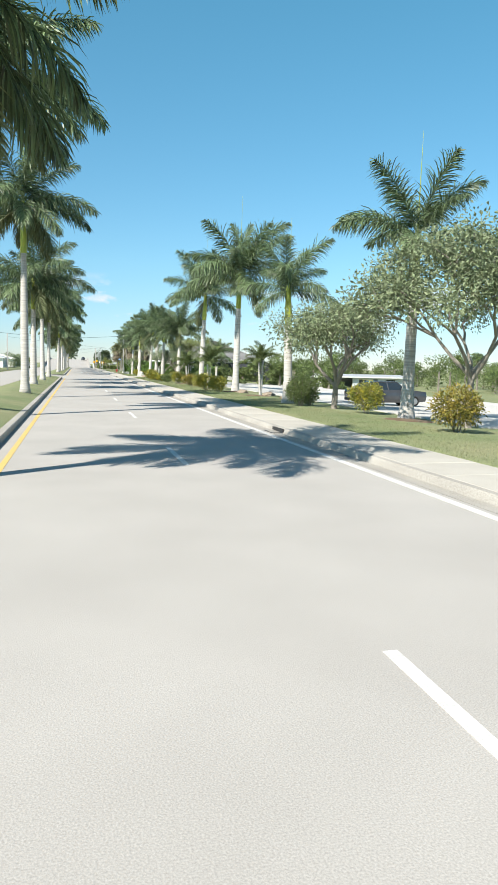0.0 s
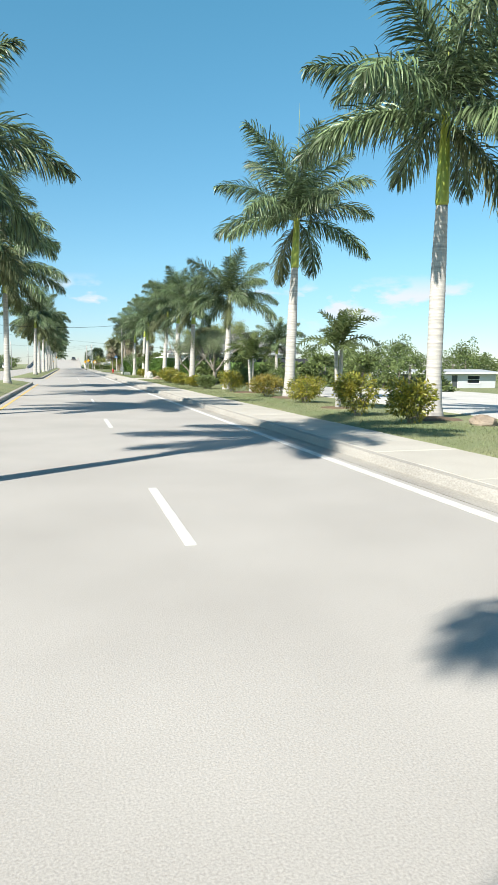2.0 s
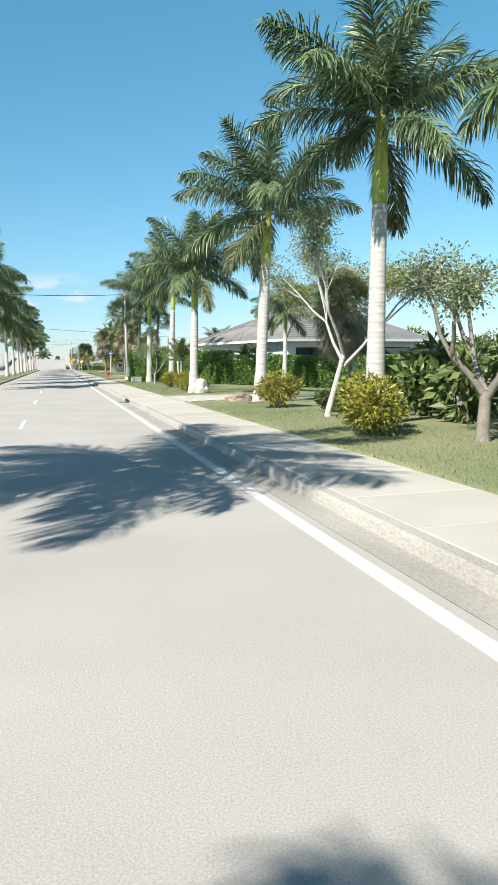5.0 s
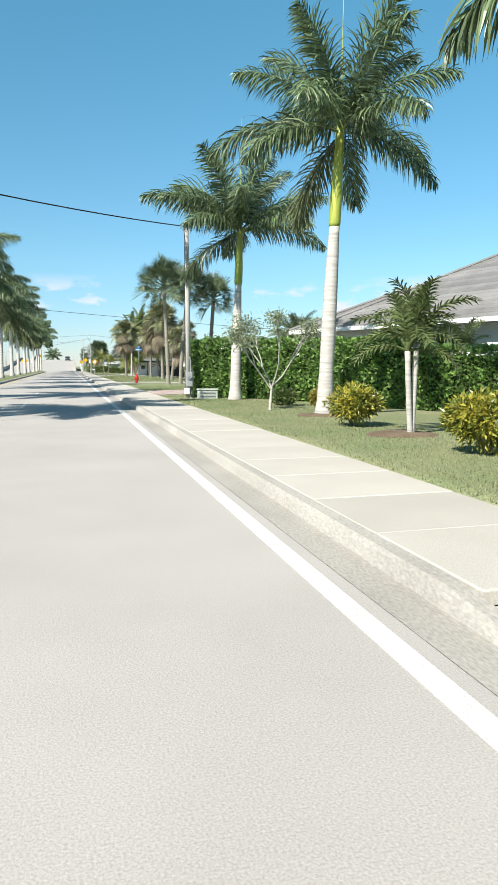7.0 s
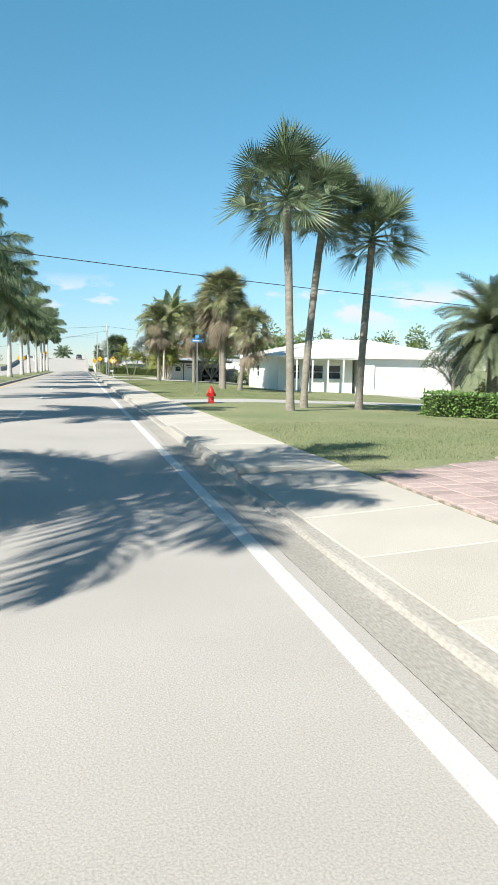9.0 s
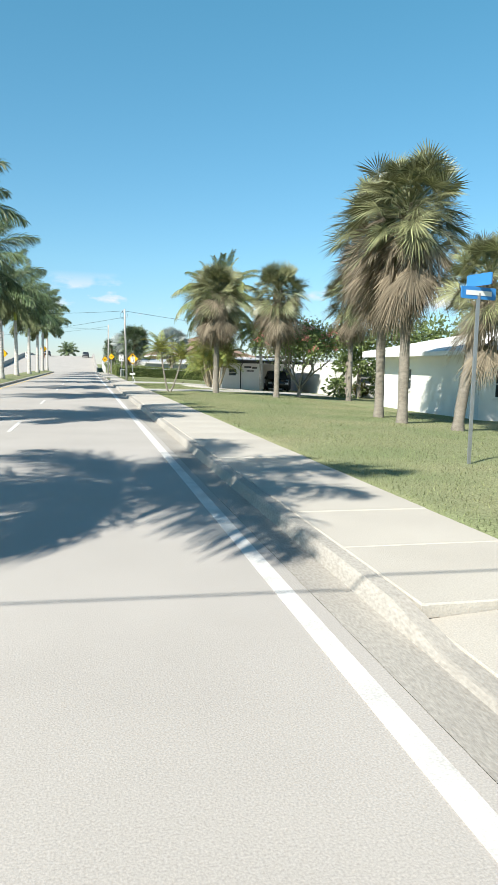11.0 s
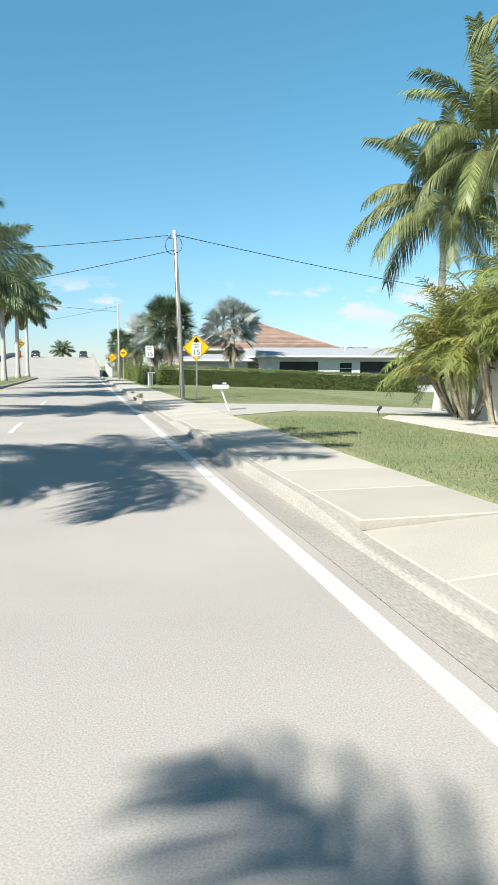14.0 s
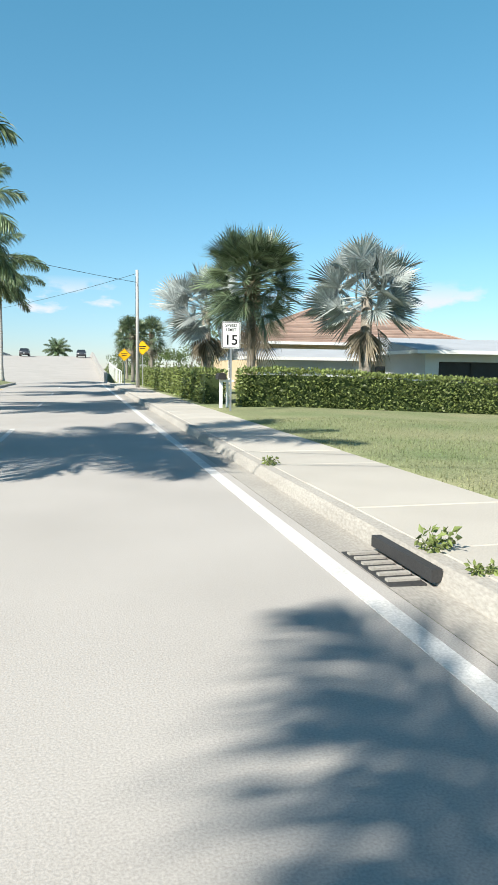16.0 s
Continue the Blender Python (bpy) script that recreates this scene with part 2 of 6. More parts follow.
    "screen": nmat("dark_insect_screen", (0.03, 0.032, 0.034), (0.045, 0.047, 0.05), 0.7, 2, 90, 0.1),
    "glass": nmat("window_glass", (0.03, 0.04, 0.05), None, 0.06, 2, 30, 0, gloss=0.8, grain=0.02),
    "door": nmat("door_paint", (0.1, 0.11, 0.115), None, 0.6, 2, 30, 0.05),
    "garage": nmat("garage_door", (0.8, 0.79, 0.77), (0.74, 0.73, 0.71), 0.6, 1, 60, 0.03, grain=0.03),
    "pole": nmat("weathered_pole_wood", (0.56, 0.54, 0.51), (0.34, 0.325, 0.3), 0.9, 3, 40, 0.5, 0.6, stretch=(4, 4, 0.3)),
    "metal": nmat("galvanised_steel", (0.5, 0.51, 0.52), (0.4, 0.41, 0.42), 0.45, 4, 60, 0.05, metal=0.8, grain=0.1),
    "cable": nmat("black_cable", (0.02, 0.02, 0.02), None, 0.6, 4, 60, 0),
    "yellow": nmat("sign_yellow", (0.85, 0.47, 0.01), (0.8, 0.44, 0.01), 0.45, 2, 60, 0, grain=0.03),
    "sign_white": nmat("sign_white", (0.82, 0.82, 0.8), (0.78, 0.78, 0.76), 0.45, 2, 60, 0, grain=0.03),
    "black": nmat("sign_black", (0.015, 0.015, 0.015), None, 0.5, 2, 60, 0),
    "blue": nmat("street_sign_blue", (0.05, 0.25, 0.6), (0.045, 0.22, 0.55), 0.45, 2, 60, 0, grain=0.03),
    "orange": nmat("sign_orange", (0.75, 0.2, 0.02), None, 0.45, 2, 60, 0, grain=0.03),
    "red": nmat("hydrant_red", (0.55, 0.03, 0.02), (0.42, 0.025, 0.02), 0.4, 4, 40, 0.08, grain=0.1),
    "grey_box": nmat("utility_box_paint", (0.45, 0.5, 0.45), (0.38, 0.42, 0.38), 0.6, 3, 40, 0.05),
    "meter": nmat("meter_grey", (0.36, 0.37, 0.38), (0.28, 0.29, 0.3), 0.5, 3, 40, 0.05),
    "car_black": nmat("black_car_paint", (0.015, 0.016, 0.018), None, 0.2, 2, 60, 0, gloss=0.7, grain=0.02),
    "car_grey": nmat("dark_grey_car_paint", (0.06, 0.066, 0.075), None, 0.2, 2, 60, 0, gloss=0.7, grain=0.02),
    "car_white": nmat("white_car_paint", (0.75, 0.75, 0.75), None, 0.25, 2, 60, 0, gloss=0.6, grain=0.02),
    "tyre": nmat("tyre_rubber", (0.02, 0.02, 0.02), None, 0.85, 4, 60, 0.1),
    "rim": nmat("alloy_rim", (0.5, 0.5, 0.51), None, 0.3, 4, 60, 0, metal=0.9),
    "lamp_red": nmat("tail_lamp", (0.4, 0.02, 0.02), None, 0.2, 4, 60, 0),
    "lamp_clear": nmat("head_lamp", (0.7, 0.72, 0.74), None, 0.1, 4, 60, 0, gloss=0.8),
    "iron": nmat("cast_iron", (0.05, 0.05, 0.05), None, 0.7, 4, 60, 0.2),
}


# ---------------------------------------------------------------- mesh helpers
class Geo:
    """Vertices and faces of one mesh to be."""

    def __init__(self):
        self.v, self.f = [], []

    def add(self, verts, faces, m=None):
        n = len(self.v)
        self.v += [tuple(m @ Vector(p)) for p in verts] if m else [tuple(p) for p in verts]
        self.f += [tuple(i + n for i in face) for face in faces]
        return self

    def box(self, x0, x1, y0, y1, z0, z1, m=None):
        vs = [(x, y, z) for z in (z0, z1) for y in (y0, y1) for x in (x0, x1)]
        return self.add(vs, [(0, 2, 3, 1), (4, 5, 7, 6), (0, 1, 5, 4), (2, 6, 7, 3), (0, 4, 6, 2), (1, 3, 7, 5)], m)

    def tube(self, path, radii, n=8, caps=True, m=None):
        """A round bar along a path of points with a radius at each."""
        pts = [Vector(p) for p in path]
        vs, fs = [], []
        for i, p in enumerate(pts):
            d = (pts[min(i + 1, len(pts) - 1)] - pts[max(i - 1, 0)]).normalized()
            side = d.cross(Vector((0, 0, 1)) if abs(d.z) < 0.9 else Vector((1, 0, 0))).normalized()
            other = d.cross(side)
            r = radii[i] if isinstance(radii, (list, tuple)) else radii
            for k in range(n):
                a = 2 * math.pi * k / n
                vs.append(p + side * (r * math.cos(a)) + other * (r * math.sin(a)))
        for i in range(len(pts) - 1):
            for k in range(n):
                a, b = i * n + k, i * n + (k + 1) % n
                fs.append((a, b, b + n, a + n))
        if caps:
            fs.append(tuple(range(n)))
            fs.append(tuple(range(len(vs) - n, len(vs))))
        return self.add(vs, fs, m)

    def lathe(self, profile, n=16, m=None):
        """A turned body about z from (radius, height) pairs."""
        vs, fs = [], []
        for r, z in profile:
            vs += [(r * math.cos(2 * math.pi * k / n), r * math.sin(2 * math.pi * k / n), z) for k in range(n)]
        for i in range(len(profile) - 1):
            for k in range(n):
                a, b = i * n + k, i * n + (k + 1) % n
                fs.append((a, b, b + n, a + n))
        fs.append(tuple(range(n))[::-1])
        fs.append(tuple(range(len(vs) - n, len(vs))))
        return self.add(vs, fs, m)

    def prism(self, outline, y0, y1, m=None):
        """An outline in x, z pushed from y0 to y1."""
        n = len(outline)
        vs = [(x, y0, z) for x, z in outline] + [(x, y1, z) for x, z in outline]
        fs = [tuple(range(n)), tuple(range(2 * n - 1, n - 1, -1))]
        fs += [(k, k + n, (k + 1) % n + n, (k + 1) % n) for k in range(n)]
        return self.add(vs, fs, m)

    def mesh(self, name, material, smooth=False):
        me = bpy.data.meshes.new(name)
        me.from_pydata(self.v, [], self.f)
        bm = bmesh.new()
        bm.from_mesh(me)
        bmesh.ops.recalc_face_normals(bm, faces=bm.faces)
        if any(e.is_boundary for e in bm.edges) and sum(f.normal.z * f.calc_area() for f in bm.faces) < 0:
            bmesh.ops.reverse_faces(bm, faces=bm.faces)
        bm.to_mesh(me)
        bm.free()
        me.materials.append(material)
        if smooth:
            me.polygons.foreach_set("use_smooth", [True] * len(me.polygons))
        return me


def leafy(name, geo, material):
    """A mesh of loose leaves, whose normals stay as made."""
    me = bpy.data.meshes.new(name)
    me.from_pydata(geo.v, [], geo.f)
    me.materials.append(material)
    return me


def place(name, me, parent=None, m=None, label=""):
    ob = new(name, me)
    if parent:
        ob.parent = parent
    if m is not None:
        ob.matrix_local = m
    if label:
        ob["label"] = label
    return ob


def part(name, geo, material, parent, label="", smooth=False, bevel=0.0, m=None):
    """One mesh object under a thing or a part."""
    ob = place(name, geo.mesh(name, material, smooth), parent, m, label)
    if bevel:
        b = ob.modifiers.new("bevel", "BEVEL")
        b.width, b.segments, b.limit_method = bevel, 2, "ANGLE"
    return ob


def thing(name, label, category, m=None, group="", kind=""):
    ob = new(name)
    ob.empty_display_size = 0.2
    if m is not None:
        ob.matrix_local = m
    return tagged(ob, label, category, group, kind)


def setting(name, geo, material, label="", smooth=False, category="", bevel=0.0):
    ob = place(name, geo.mesh(name, material, smooth))
    if bevel:
        b = ob.modifiers.new("bevel", "BEVEL")
        b.width, b.segments, b.limit_method = bevel, 2, "ANGLE"
    return tagged(ob, label, category, "", "structure")


def smooth_step(a, b, x):
    u = min(1.0, max(0.0, (x - a) / (b - a)))
    return u * u * (3 - 2 * u)


# ---------------------------------------------------------------- levels of the land
WALK_IN, WALK_OUT = 4.08, 5.7            # the pavement beside the right lane
MED_R, MED_L = -3.85, -7.6              # the median
GAP = (90.0, 108.0)                     # an opening in the median
RISE0, CREST, TOP = 296.0, 385.0, 3.9   # the bridge ahead


def land(x, y):
    """Height of the lawn right of the pavement; it falls away towards the houses."""
    z = 0.14 - 0.04 * max(0.0, x - 9.0)
    return max(-1.5, z) + 0.03 * noise.noise(Vector((x * 0.25, y * 0.25, 3.0)))


def deck(y):
    """Height of the road: flat, then over the bridge."""
    if y < CREST:
        return TOP * smooth_step(RISE0 - 6, CREST + 14, y) * 1.05 if y > RISE0 - 6 else 0.0
    return TOP * max(0.0, 1 - ((y - CREST) / 90.0) ** 2)


# ground: one sheet to the horizon
geo = Geo()
xs = [-2500, -600, -150, -60, -30, -20, -16.6, -16.4, -10, -2, 5.55, 5.62] + [6 + k for k in range(0, 22)] + [30, 34, 38, 44, 52, 70, 120, 300, 900, 2500]
ys = [-400, -120, -60, -30, -15] + [-10 + 2 * k for k in range(0, 165)] + [330, 345, 360, 400, 480, 700, 1200, 2500, 4500]
for y in ys:
    for x in xs:
        z = 0.12 if x < -16.5 else (-0.12 if x < 5.6 else (0.135 if x < 5.7 else land(x, y)))
        geo.v.append((x, y, z))
for j in range(len(ys) - 1):
    for i in range(len(xs) - 1):
        a = j * len(xs) + i
        geo.f.append((a, a + 1, a + 1 + len(xs), a + len(xs)))
setting("ground", geo, M["grass"], "mown yellow-green lawn falling away from the road", True, "lawn")

# roads
geo = Geo()
yy = [-60, 0, 60, 120, 180, 240, 280] + [290 + 4 * k for k in range(48)] + [500, 700]
for y in yy:
    z = deck(y)
    geo.v += [(-3.95, y, z), (3.55, y, z), (-3.95, y, z - 0.1), (3.55, y, z - 0.1)]
for j in range(len(yy) - 1):
    a = 4 * j
    geo.f += [(a, a + 1, a + 5, a + 4), (a + 2, a, a + 4, a + 6), (a + 1, a + 3, a + 7, a + 5)]
setting("road", geo, M["road"], "pale worn concrete two-lane carriageway", False, "road")
geo = Geo()
for y in yy:
    z = deck(y)
    geo.v += [(-15.6, y, z), (-7.5, y, z), (-15.6, y, z - 0.1), (-7.5, y, z - 0.1)]
for j in range(len(yy) - 1):
    a = 4 * j
    geo.f += [(a, a + 1, a + 5, a + 4), (a + 2, a, a + 4, a + 6), (a + 1, a + 3, a + 7, a + 5)]
setting("road_2", geo, M["road"], "pale concrete carriageway beyond the median", False, "road")
geo = Geo().box(-7.5, -3.95, GAP[0], GAP[1], -0.1, -0.002)
setting("road_3", geo, M["road"], "pale concrete crossing through the median", False, "road")
geo = Geo()
cy = [y for y in yy if y >= 290]
for y in cy:
    geo.v += [(-7.5, y, deck(y) - 0.003), (-3.95, y, deck(y) - 0.003)]
for j in range(len(cy) - 1):
    geo.f.append((2 * j, 2 * j + 1, 2 * j + 3, 2 * j + 2))
setting("road_4", geo, M["road"], "concrete deck between the carriageways", False, "road")
# earth and walls under the bridge ramp
geo = Geo()
for y in cy:
    geo.v += [(-16.0, y, deck(y) - 0.02), (-16.0, y, -0.3), (4.2, y, deck(y) - 0.02), (4.2, y, -0.3)]
for j in range(len(cy) - 1):
    a = 4 * j
    geo.f += [(a, a + 1, a + 5, a + 4), (a + 2, a + 6, a + 7, a + 3), (a, a + 4, a + 6, a + 2)]
setting("bridge_ramp", geo, M["bridge"], "pale concrete retaining walls of the bridge ramp", False, "bridge")

# gutter, kerb and its dropped stretches at driveways, the right side
DROPS = ((99.5, 105.5), (134.5, 141), (149.5, 163.5), (202, 206.5), (219.5, 226.8))


def kerb_top(y):
    low = 0.0
    for a, b in DROPS:
        low = max(low, smooth_step(a - 0.9, a, y) * (1 - smooth_step(b, b + 0.9, y)))
    return 0.145 - 0.1 * low


geo = Geo()
ky = [-30 + 0.75 * k for k in range(0, 437)]
for y in ky:
    z = kerb_top(y)
    geo.v += [(3.55, y, 0.003), (3.9, y, -0.008), (3.93, y, z * 0.6), (3.955, y, z - 0.01), (4.07, y, z), (4.07, y, -0.1)]
for j in range(len(ky) - 1):
    a = 6 * j
    geo.f += [(a + k, a + k + 1, a + k + 7, a + k + 6) for k in range(5)]
setting("kerb", geo, M["kerb"], "stained concrete kerb and gutter beside the lane", False, "kerb")

# median kerb, lawn of the median
for n, (a, b) in enumerate(((-60.0, GAP[0]), (GAP[1], 292.0))):
    geo, lawn = Geo(), Geo()
    outline = [(MED_R, a), (MED_R, b - 2.0), (MED_R - 0.3, b - 0.9), (MED_R - 1.0, b - 0.2), ((MED_R + MED_L) / 2, b), (MED_L + 1.0, b - 0.2), (MED_L + 0.3, b - 0.9), (MED_L, b - 2.0), (MED_L, a)]
    mid = (MED_R + MED_L) / 2
    first_end = a > 0
    if first_end:
        outline[0], outline[-1] = (MED_R, a + 2.0), (MED_L, a + 2.0)
        outline = [(mid, a), (MED_R - 1.0, a + 0.2), (MED_R - 0.3, a + 0.9)] + outline + [(MED_L + 0.3, a + 0.9), (MED_L + 1.0, a + 0.2), (mid, a)]
    inner = [(mid + (x - mid) * 0.88, max(a + 0.28 if first_end else a, min(y, b - 0.28))) for x, y in outline]
    m = len(outline)
    geo.v += [(x, y, -0.06) for x, y in outline] + [(x, y, 0.13) for x, y in outline] + [(mid + (x - mid) * 0.985, y - 0.03, 0.155) for x, y in outline]
    geo.v += [(x, y, 0.155) for x, y in inner]
    for k in range(m - 1):
        for r in range(3):
            geo.f.append((r * m + k, r * m + k + 1, (r + 1) * m + k + 1, (r + 1) * m + k))
    setting("median_kerb_%d" % (n + 1), geo, M["kerb"], "weathered concrete kerb round the planted median", False, "kerb")
    far_end = inner[4:11] if first_end else inner[1:8]
    cap = Geo().add([(x, y - 0.02, 0.135) for x, y in far_end], [tuple(range(7))])
    if first_end:
        cap.add([(x, y, 0.135) for x, y in inner[:4] + inner[-4:-1]], [tuple(range(7))])
    setting("median_end_%d" % (n + 1), cap, M["grass"], "rounded grass end of the planted median", False, "lawn")
    rows = int((b - a) / 2)
    first = len(lawn.v)
    for j in range(rows + 1):
        y = a + (0.3 if first_end else 0) + (b - (0.6 if first_end else 0.3) - a) * j / rows
        for k in range(9):
            u = k / 8
            half = 0.88 * (MED_R - MED_L) / 2 * (1 if b - y > 2 else 0.35 + 0.65 * max(0, (b - y - 0.3) / 1.7))
            rise = 0.2
            if first_end and y - a < 4:
                half *= 0.35 + 0.65 * smooth_step(0.3, 2.2, y - a)
                rise *= smooth_step(0.3, 4.0, y - a)
            x = mid + half * (2 * u - 1)
            lawn.v.append((x, y, 0.15 + rise * math.sin(math.pi * u) + 0.03 * noise.noise(Vector((x, y * 0.4, 0)))))
    for j in range(rows):
        for k in range(8):
            q = first + j * 9 + k
            lawn.f.append((q, q + 1, q + 10, q + 9))
    setting("median_lawn_%d" % (n + 1), lawn, M["grass"], "mown grass mound of the planted median", True, "lawn")

# painted lines
geo = Geo()
for y in range(-60, 296, 4):
    geo.box(3.28, 3.43, y, y + 4, 0.0, 0.005)
setting("edge_line", geo, M["white_paint"], "worn white painted edge line", False, "road marking")
geo = Geo()
for y in range(-60, 88, 4):
    geo.box(-3.52, -3.4, y, y + 4, 0.0, 0.005)
for y in range(108, 276, 4):
    geo.box(-3.52, -3.4, y, y + 4, 0.0, 0.005)
setting("yellow_line", geo, M["yellow_paint"], "worn yellow painted line along the median", False, "road marking")
dash = Geo().box(-0.055, 0.055, -1.52, 1.52, 0.0, 0.005).mesh("lane_dash", M["white_paint"])
lane = tagged(new("lane_line"), "broken white painted lane line", "road marking", "", "structure")
for k in range(-2, 25):
    y = (11.6 if k < 6 else (20.9 if k < 15 else 24.0)) + 12.19 * k
    place("dash", dash, lane, pose(0, y, 0))


# ---------------------------------------------------------------- palms
def frond_geo(length, start, droop, count, leaf, width, lift, drop_tip, rng, stalk=0.12):
    """A feather leaf along +x from the origin; start: its first slope in degrees, droop: how far it bends."""
    geo = Geo()
    n = 10
    pts, e = [Vector((0, 0, 0))], radians(start)
    for k in range(n):
        a = e - radians(droop) * ((k + 0.5) / n) ** 1.35
        pts.append(pts[-1] + Vector((math.cos(a), 0, math.sin(a))) * (length / n))
    geo.tube(pts, [0.035 * (1 - 0.9 * k / n) + 0.004 for k in range(n + 1)], 4, False)
    for k in range(count):
        s = stalk + (0.995 - stalk) * (k + rng.random() * 0.6) / count
        f = s * n
        i = min(n - 1, int(f))
        p = pts[i].lerp(pts[i + 1], f - i)
        d = (pts[i + 1] - pts[i]).normalized()
        up = Vector((-d.z, 0, d.x))
        long = leaf * (0.6 + 0.4 * math.sin(math.pi * min(1, 0.12 + s * 0.95) ** 0.9)) * (0.9 + 0.2 * rng.random())
        for side in (-1, 1):
            tilt = lift * ((1.25, 0.1, -0.5, 0.6)[(k + 2 * (side > 0)) % 4]) + 0.3 * (rng.random() - 0.5)
            way = (Vector((0, side, 0)) + d * (0.45 + 0.7 * s) + up * tilt).normalized()
            low = Vector((0, 0, -1))
            w = d * (width * 0.5)
            mid = p + way * (long * 0.55) + low * (long * drop_tip * 0.28)
            tip = p + way * (long * 0.94) + low * (long * drop_tip)
            geo.add([p - w * 0.7, p + w * 0.7, mid + w, mid - w, tip], [(0, 1, 2, 3), (3, 2, 4)])
    return geo


def plume_geo(length, start, droop, count, leaf, hang, rng):
    """A bushy feather leaf along +x, one unit long: leaflets in four ranks round the rib, their ends hanging down."""
    geo = Geo()
    n = 12
    pts, e, bow = [Vector((0, 0, 0))], radians(start), rng.uniform(-0.12, 0.12)
    for k in range(n):
        u = (k + 0.5) / n
        a = e - radians(droop) * u ** 1.5
        pts.append(pts[-1] + Vector((math.cos(a), bow * u, math.sin(a))) * (length / n))
    geo.tube(pts, [0.011 * (1 - 0.88 * k / n) + 0.001 for k in range(n + 1)], 4, False)
    low = Vector((0, 0, -1))
    for k in range(count):
        s = 0.1 + 0.895 * (k + rng.random() * 0.8) / count
        f = s * n
        i = min(n - 1, int(f))
        p = pts[i].lerp(pts[i + 1], f - i)
        d = (pts[i + 1] - pts[i]).normalized()
        side_way = Vector((0, 1, 0))
        up = d.cross(side_way) * -1
        full = leaf * (0.5 + 0.5 * math.sin(math.pi * min(1.0, 0.15 + 0.72 * s)) - 0.38 * max(0.0, s - 0.72) / 0.28)
        for side in (-1, 1):
            phi = radians((55, 12, -38, 30)[(k + 2 * (side > 0)) % 4] + rng.uniform(-16, 16))
            sweep = radians(30 + 24 * s + rng.uniform(-9, 9))
            out = side_way * (side * math.cos(phi)) + up * math.sin(phi)
            way = (out * math.cos(sweep) + d * math.sin(sweep)).normalized()
            ll = full * rng.uniform(0.82, 1.15)
            h = hang * rng.uniform(0.6, 1.4)
            w = (d - way * d.dot(way)).normalized()
            w = (w * math.cos(0.7 * (k % 3 - 1)) + way.cross(w) * math.sin(0.7 * (k % 3 - 1))) * 0.0052
            p1 = p + (way + low * (0.25 * h)).normalized() * (ll * 0.4)
            p2 = p1 + (way + low * h).normalized() * (ll * 0.35)
            tip = p2 + (way + low * (2.2 * h)).normalized() * (ll * 0.3)
            geo.add([p - w * 0.6, p + w * 0.6, p1 + w, p1 - w, p2 + w * 0.8, p2 - w * 0.8, tip], [(0, 1, 2, 3), (3, 2, 4, 5), (5, 4, 6)])
    return geo


def fan_geo(stalk, radius, start, spread, count, droop, rng, fold=0.25, limp=0.8, slim=0.27):
    """A fan leaf on a stalk along +x; start: slope in degrees; spread: half angle of the fan."""
    geo = Geo()
    e = radians(start)
    pts = [Vector((0, 0, 0))]
    n = 4
    for k in range(n):
        a = e - radians(droop) * 0.5 * (k / n)
        pts.append(pts[-1] + Vector((math.cos(a), 0, math.sin(a))) * (stalk / n))
    geo.tube(pts, [0.03, 0.022, 0.018, 0.014, 0.01], 4, False)
    a = e - radians(droop) * 0.6
    hub, d = pts[-1], Vector((math.cos(a), 0, math.sin(a)))
    up, side = Vector((-d.z, 0, d.x)), Vector((0, 1, 0))
    for k in range(count):
        b = radians(spread) * (2 * (k + 0.5) / count - 1)
        r = radius * (0.82 + 0.18 * math.cos(b)) * (0.92 + 0.16 * rng.random())
        way = (d * math.cos(b) + side * math.sin(b) + up * (fold * abs(math.sin(b)) + 0.06 * (rng.random() - 0.5))).normalized()
        cross = (side * math.cos(b) - d * math.sin(b)).normalized()
        w = radians(spread) * 2 / count * radius * slim
        low = Vector((0, 0, -1)) * r
        mid = hub + way * (r * 0.5) + low * (0.05 + 0.2 * limp)
        tip = hub + way * (r * 0.92) + low * (0.12 + (0.3 + 0.35 * rng.random()) * limp)
        geo.add([hub, mid - cross * w, mid + cross * w, tip], [(0, 1, 2), (1, 3, 2)])
    return geo


rng = random.Random(7)
ROYAL = [[leafy("frond", plume_geo(ln, st, dr, 130, lf, hang, rng), M[mt]) for _ in range(3)]
         for ln, st, dr, lf, hang, mt in ((0.9, 80, 30, 0.23, 0.3, "frond"), (1.0, 62, 50, 0.25, 0.45, "frond"), (1.04, 43, 60, 0.255, 0.6, "frond"),
                                          (1.02, 22, 60, 0.255, 0.75, "frond"), (0.95, -2, 54, 0.25, 0.8, "frond"), (0.78, -34, 38, 0.23, 0.6, "frond_old"))]
COCO = [[leafy("frond", frond_geo(3.7, st, dr, 92, 0.78, 0.045, 0.15, dt, rng, 0.16), M["coco"]) for _ in range(2)]
        for st, dr, dt in ((84, 34, 0.35), (64, 66, 0.6), (42, 84, 0.85), (16, 84, 0.95), (-12, 62, 0.95))]
ARECA = [leafy("frond", frond_geo(2.1, st, dr, 34, 0.48, 0.035, 0.35, 0.35, rng), M["areca"]) for st, dr in ((78, 60), (60, 85), (40, 90), (15, 80))]
ADON = [leafy("frond", frond_geo(1.55, st, dr, 40, 0.42, 0.05, 0.6, 0.25, rng, 0.2), M["adon"]) for st, dr in ((84, 55), (66, 80), (45, 90), (22, 80))]
DATE = [leafy("frond", frond_geo(2.6, st, dr, 110, 0.46, 0.03, 0.6, 0.2, rng), M["date"]) for st, dr in ((78, 60), (55, 85), (30, 85), (5, 70), (-20, 45))]
